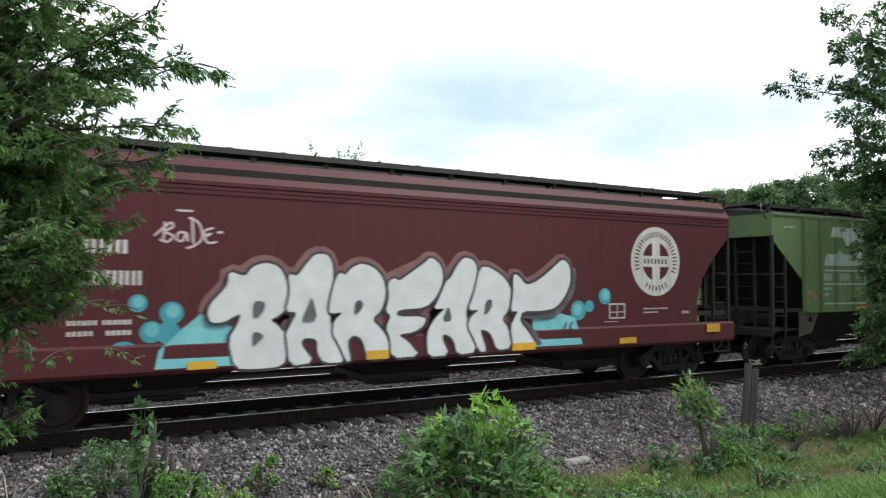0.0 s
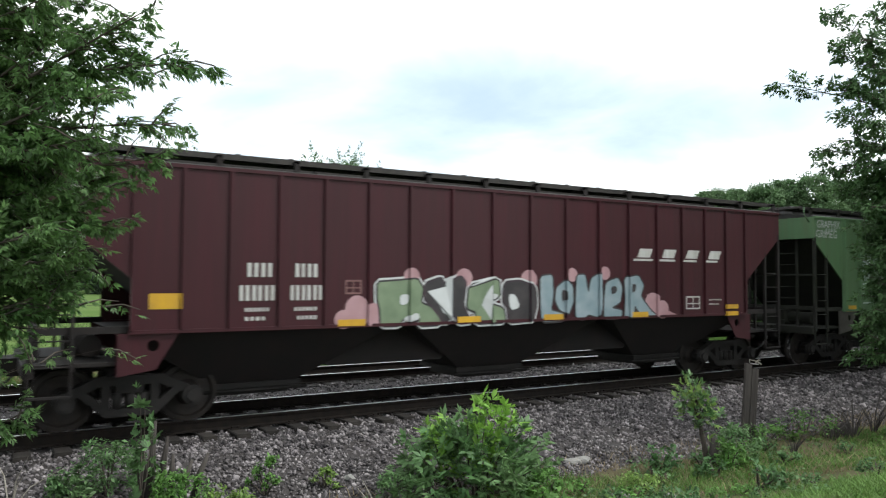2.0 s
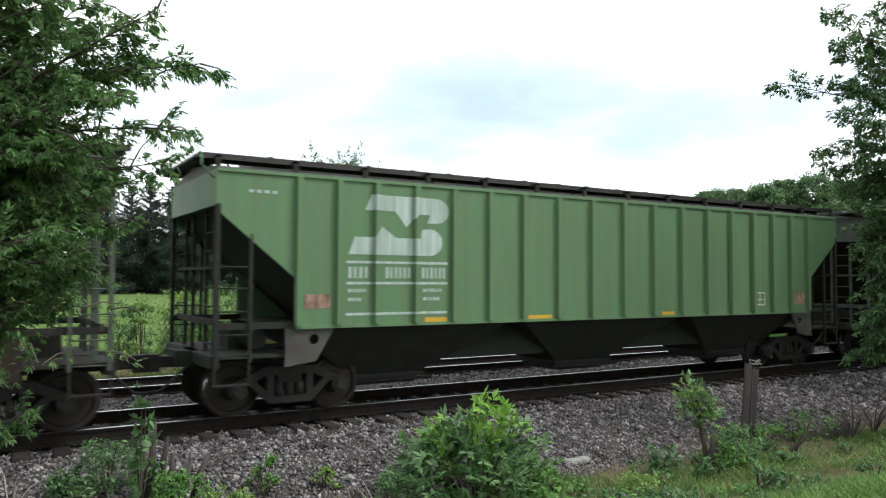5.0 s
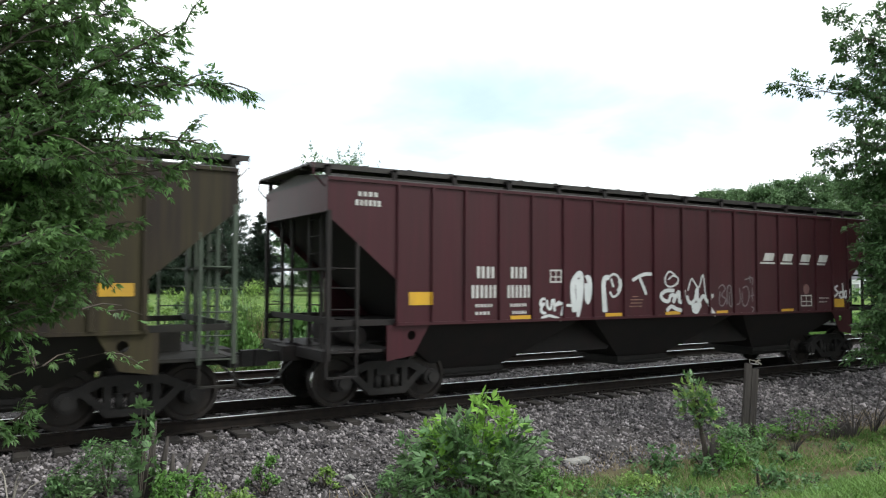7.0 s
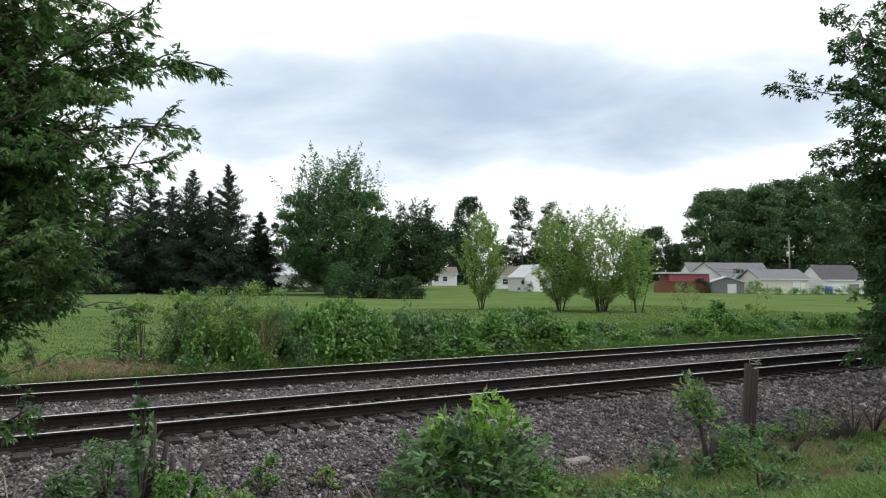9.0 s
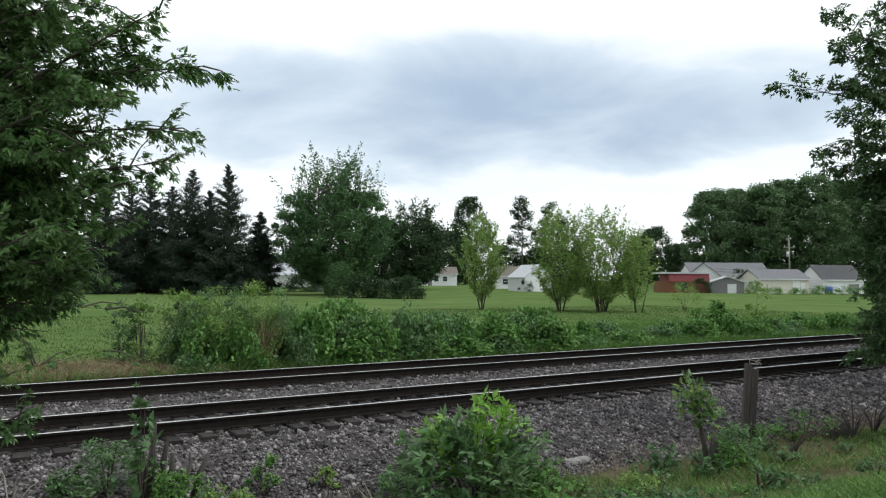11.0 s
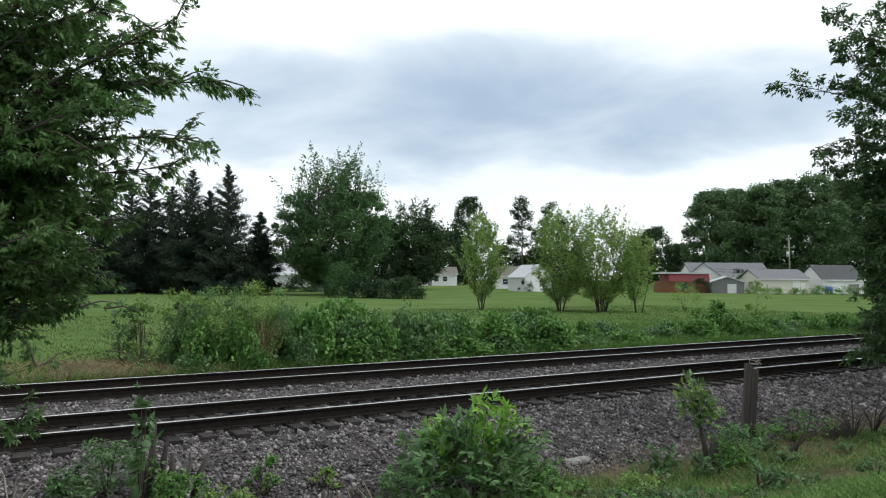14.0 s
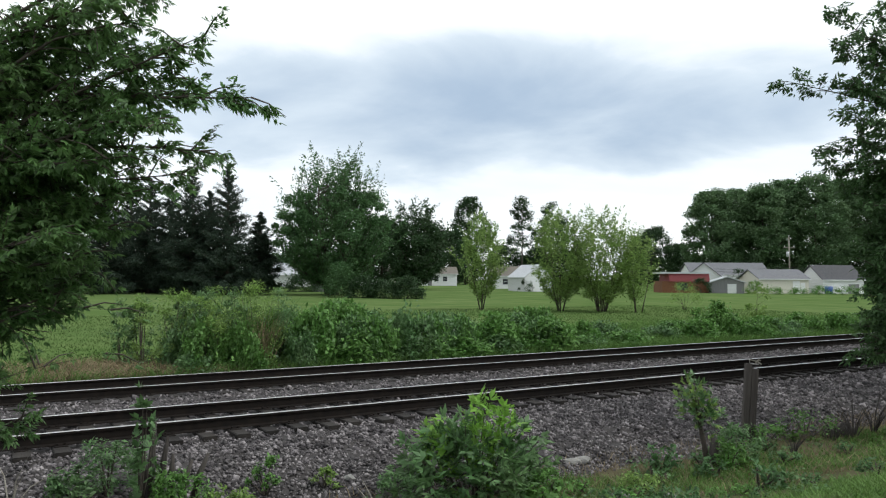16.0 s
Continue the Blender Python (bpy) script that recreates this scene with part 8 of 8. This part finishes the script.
    build_house("white_garage", "white gabled garage with a dark shingle roof", 152, rr(1470), 9.4, 7, 3.0, 2.7, M_SIDING, M_SHINGLE_DARK, 12, "x", (), ((-1.2, 2.2, 2.2, M_SIDING), (2.4, 2.4, 2.0, M_GREY_WALL)), 0.3, category="garage")
    x, y = px(144, rr(1466))
    bm = bmesh.new(); tube(bm, [(0, 0, 0), (0, 0, 1.5)], [0.7, 0.75], 14); bm2 = part("blue_tank", bm, M_BLUE)
    bm2.matrix_basis = pose(x, y, on_ground(x, y) - 0.02)
    tagged(bm2, "blue plastic tank standing by the garage", "tank")
    # power pole
    x, y = px(156, rr(1398))
    p = thing("utility_pole", "grey wooden power pole with crossarm and transformer", "pole", "", pose(x, y, on_ground(x, y) - 0.1, 0, 0, -31.55))
    bm = bmesh.new(); tube(bm, [(0, 0, 0), (-0.15, 0, 11.8)], [0.17, 0.11], 10); part("pole", bm, M_TWIG, p)
    bm = bmesh.new(); box(bm, -1.3, 1.1, -0.07, 0.07, 9.4, 9.56); part("crossarm", bm, M_TWIG, p)
    bm = bmesh.new(); tube(bm, [(-0.42, 0, 7.6), (-0.42, 0, 8.6)], 0.27, 12); part("transformer", bm, M_METAL_ROOF, p, "pale grey transformer can")
    for u, v in ((-0.5, 11.0), (0.25, 11.2), (-0.1, 11.75), (-1.1, 9.6), (0.9, 9.6)):
        bm = bmesh.new(); tube(bm, [(u, 0, v), (u, 0, v + 0.32)], [0.09, 0.05], 8); part("insulator", bm, M_SIDING, p)
    for k, v in enumerate((5.2, 4.6)):
        a, b = px(156, rr(1398)), px(150, rr(1700))
        c = px(160, rr(1240))
        bm = bmesh.new()
        g = on_ground(*a)
        tube(bm, [(c[0], c[1], g + v - 0.2), ((a[0] + c[0]) / 2, (a[1] + c[1]) / 2, g + v - 0.5), (a[0], a[1], g + v), ((a[0] + b[0]) / 2, (a[1] + b[1]) / 2, g + v - 0.9), (b[0], b[1], g + v - 0.4)], 0.03, 4)
        tagged(part("overhead_cable", bm, M_CABLE), "thin black overhead cable", "cable", "overhead cables")


buildings()
background_plants()
bank_plants()
near_trees()
foreground()


# ---------------------------------------------------------------- what moves
def motions():
    edge = 1.0 / FPS
    stops = [0.0, edge] + [0.5 * k for k in range(1, 32)] + [16.0 - edge, 16.0]
    ticks = [k * edge for k in range(int(16 * FPS) + 1)]
    for car, wheels, s0 in TRAIN:
        walk(car, [(t, pose(s0 - SPEED * t, NEAR_TRACK_Y, 0)) for t in stops])
        for w in wheels:
            x = w.location.x
            walk(w, [(t, pose(x, 0, 0.457, 0, -math.degrees(SPEED * t / 0.457), 0)) for t in ticks])
    for ob, rows in SWAYING:
        walk(ob, rows)


motions()
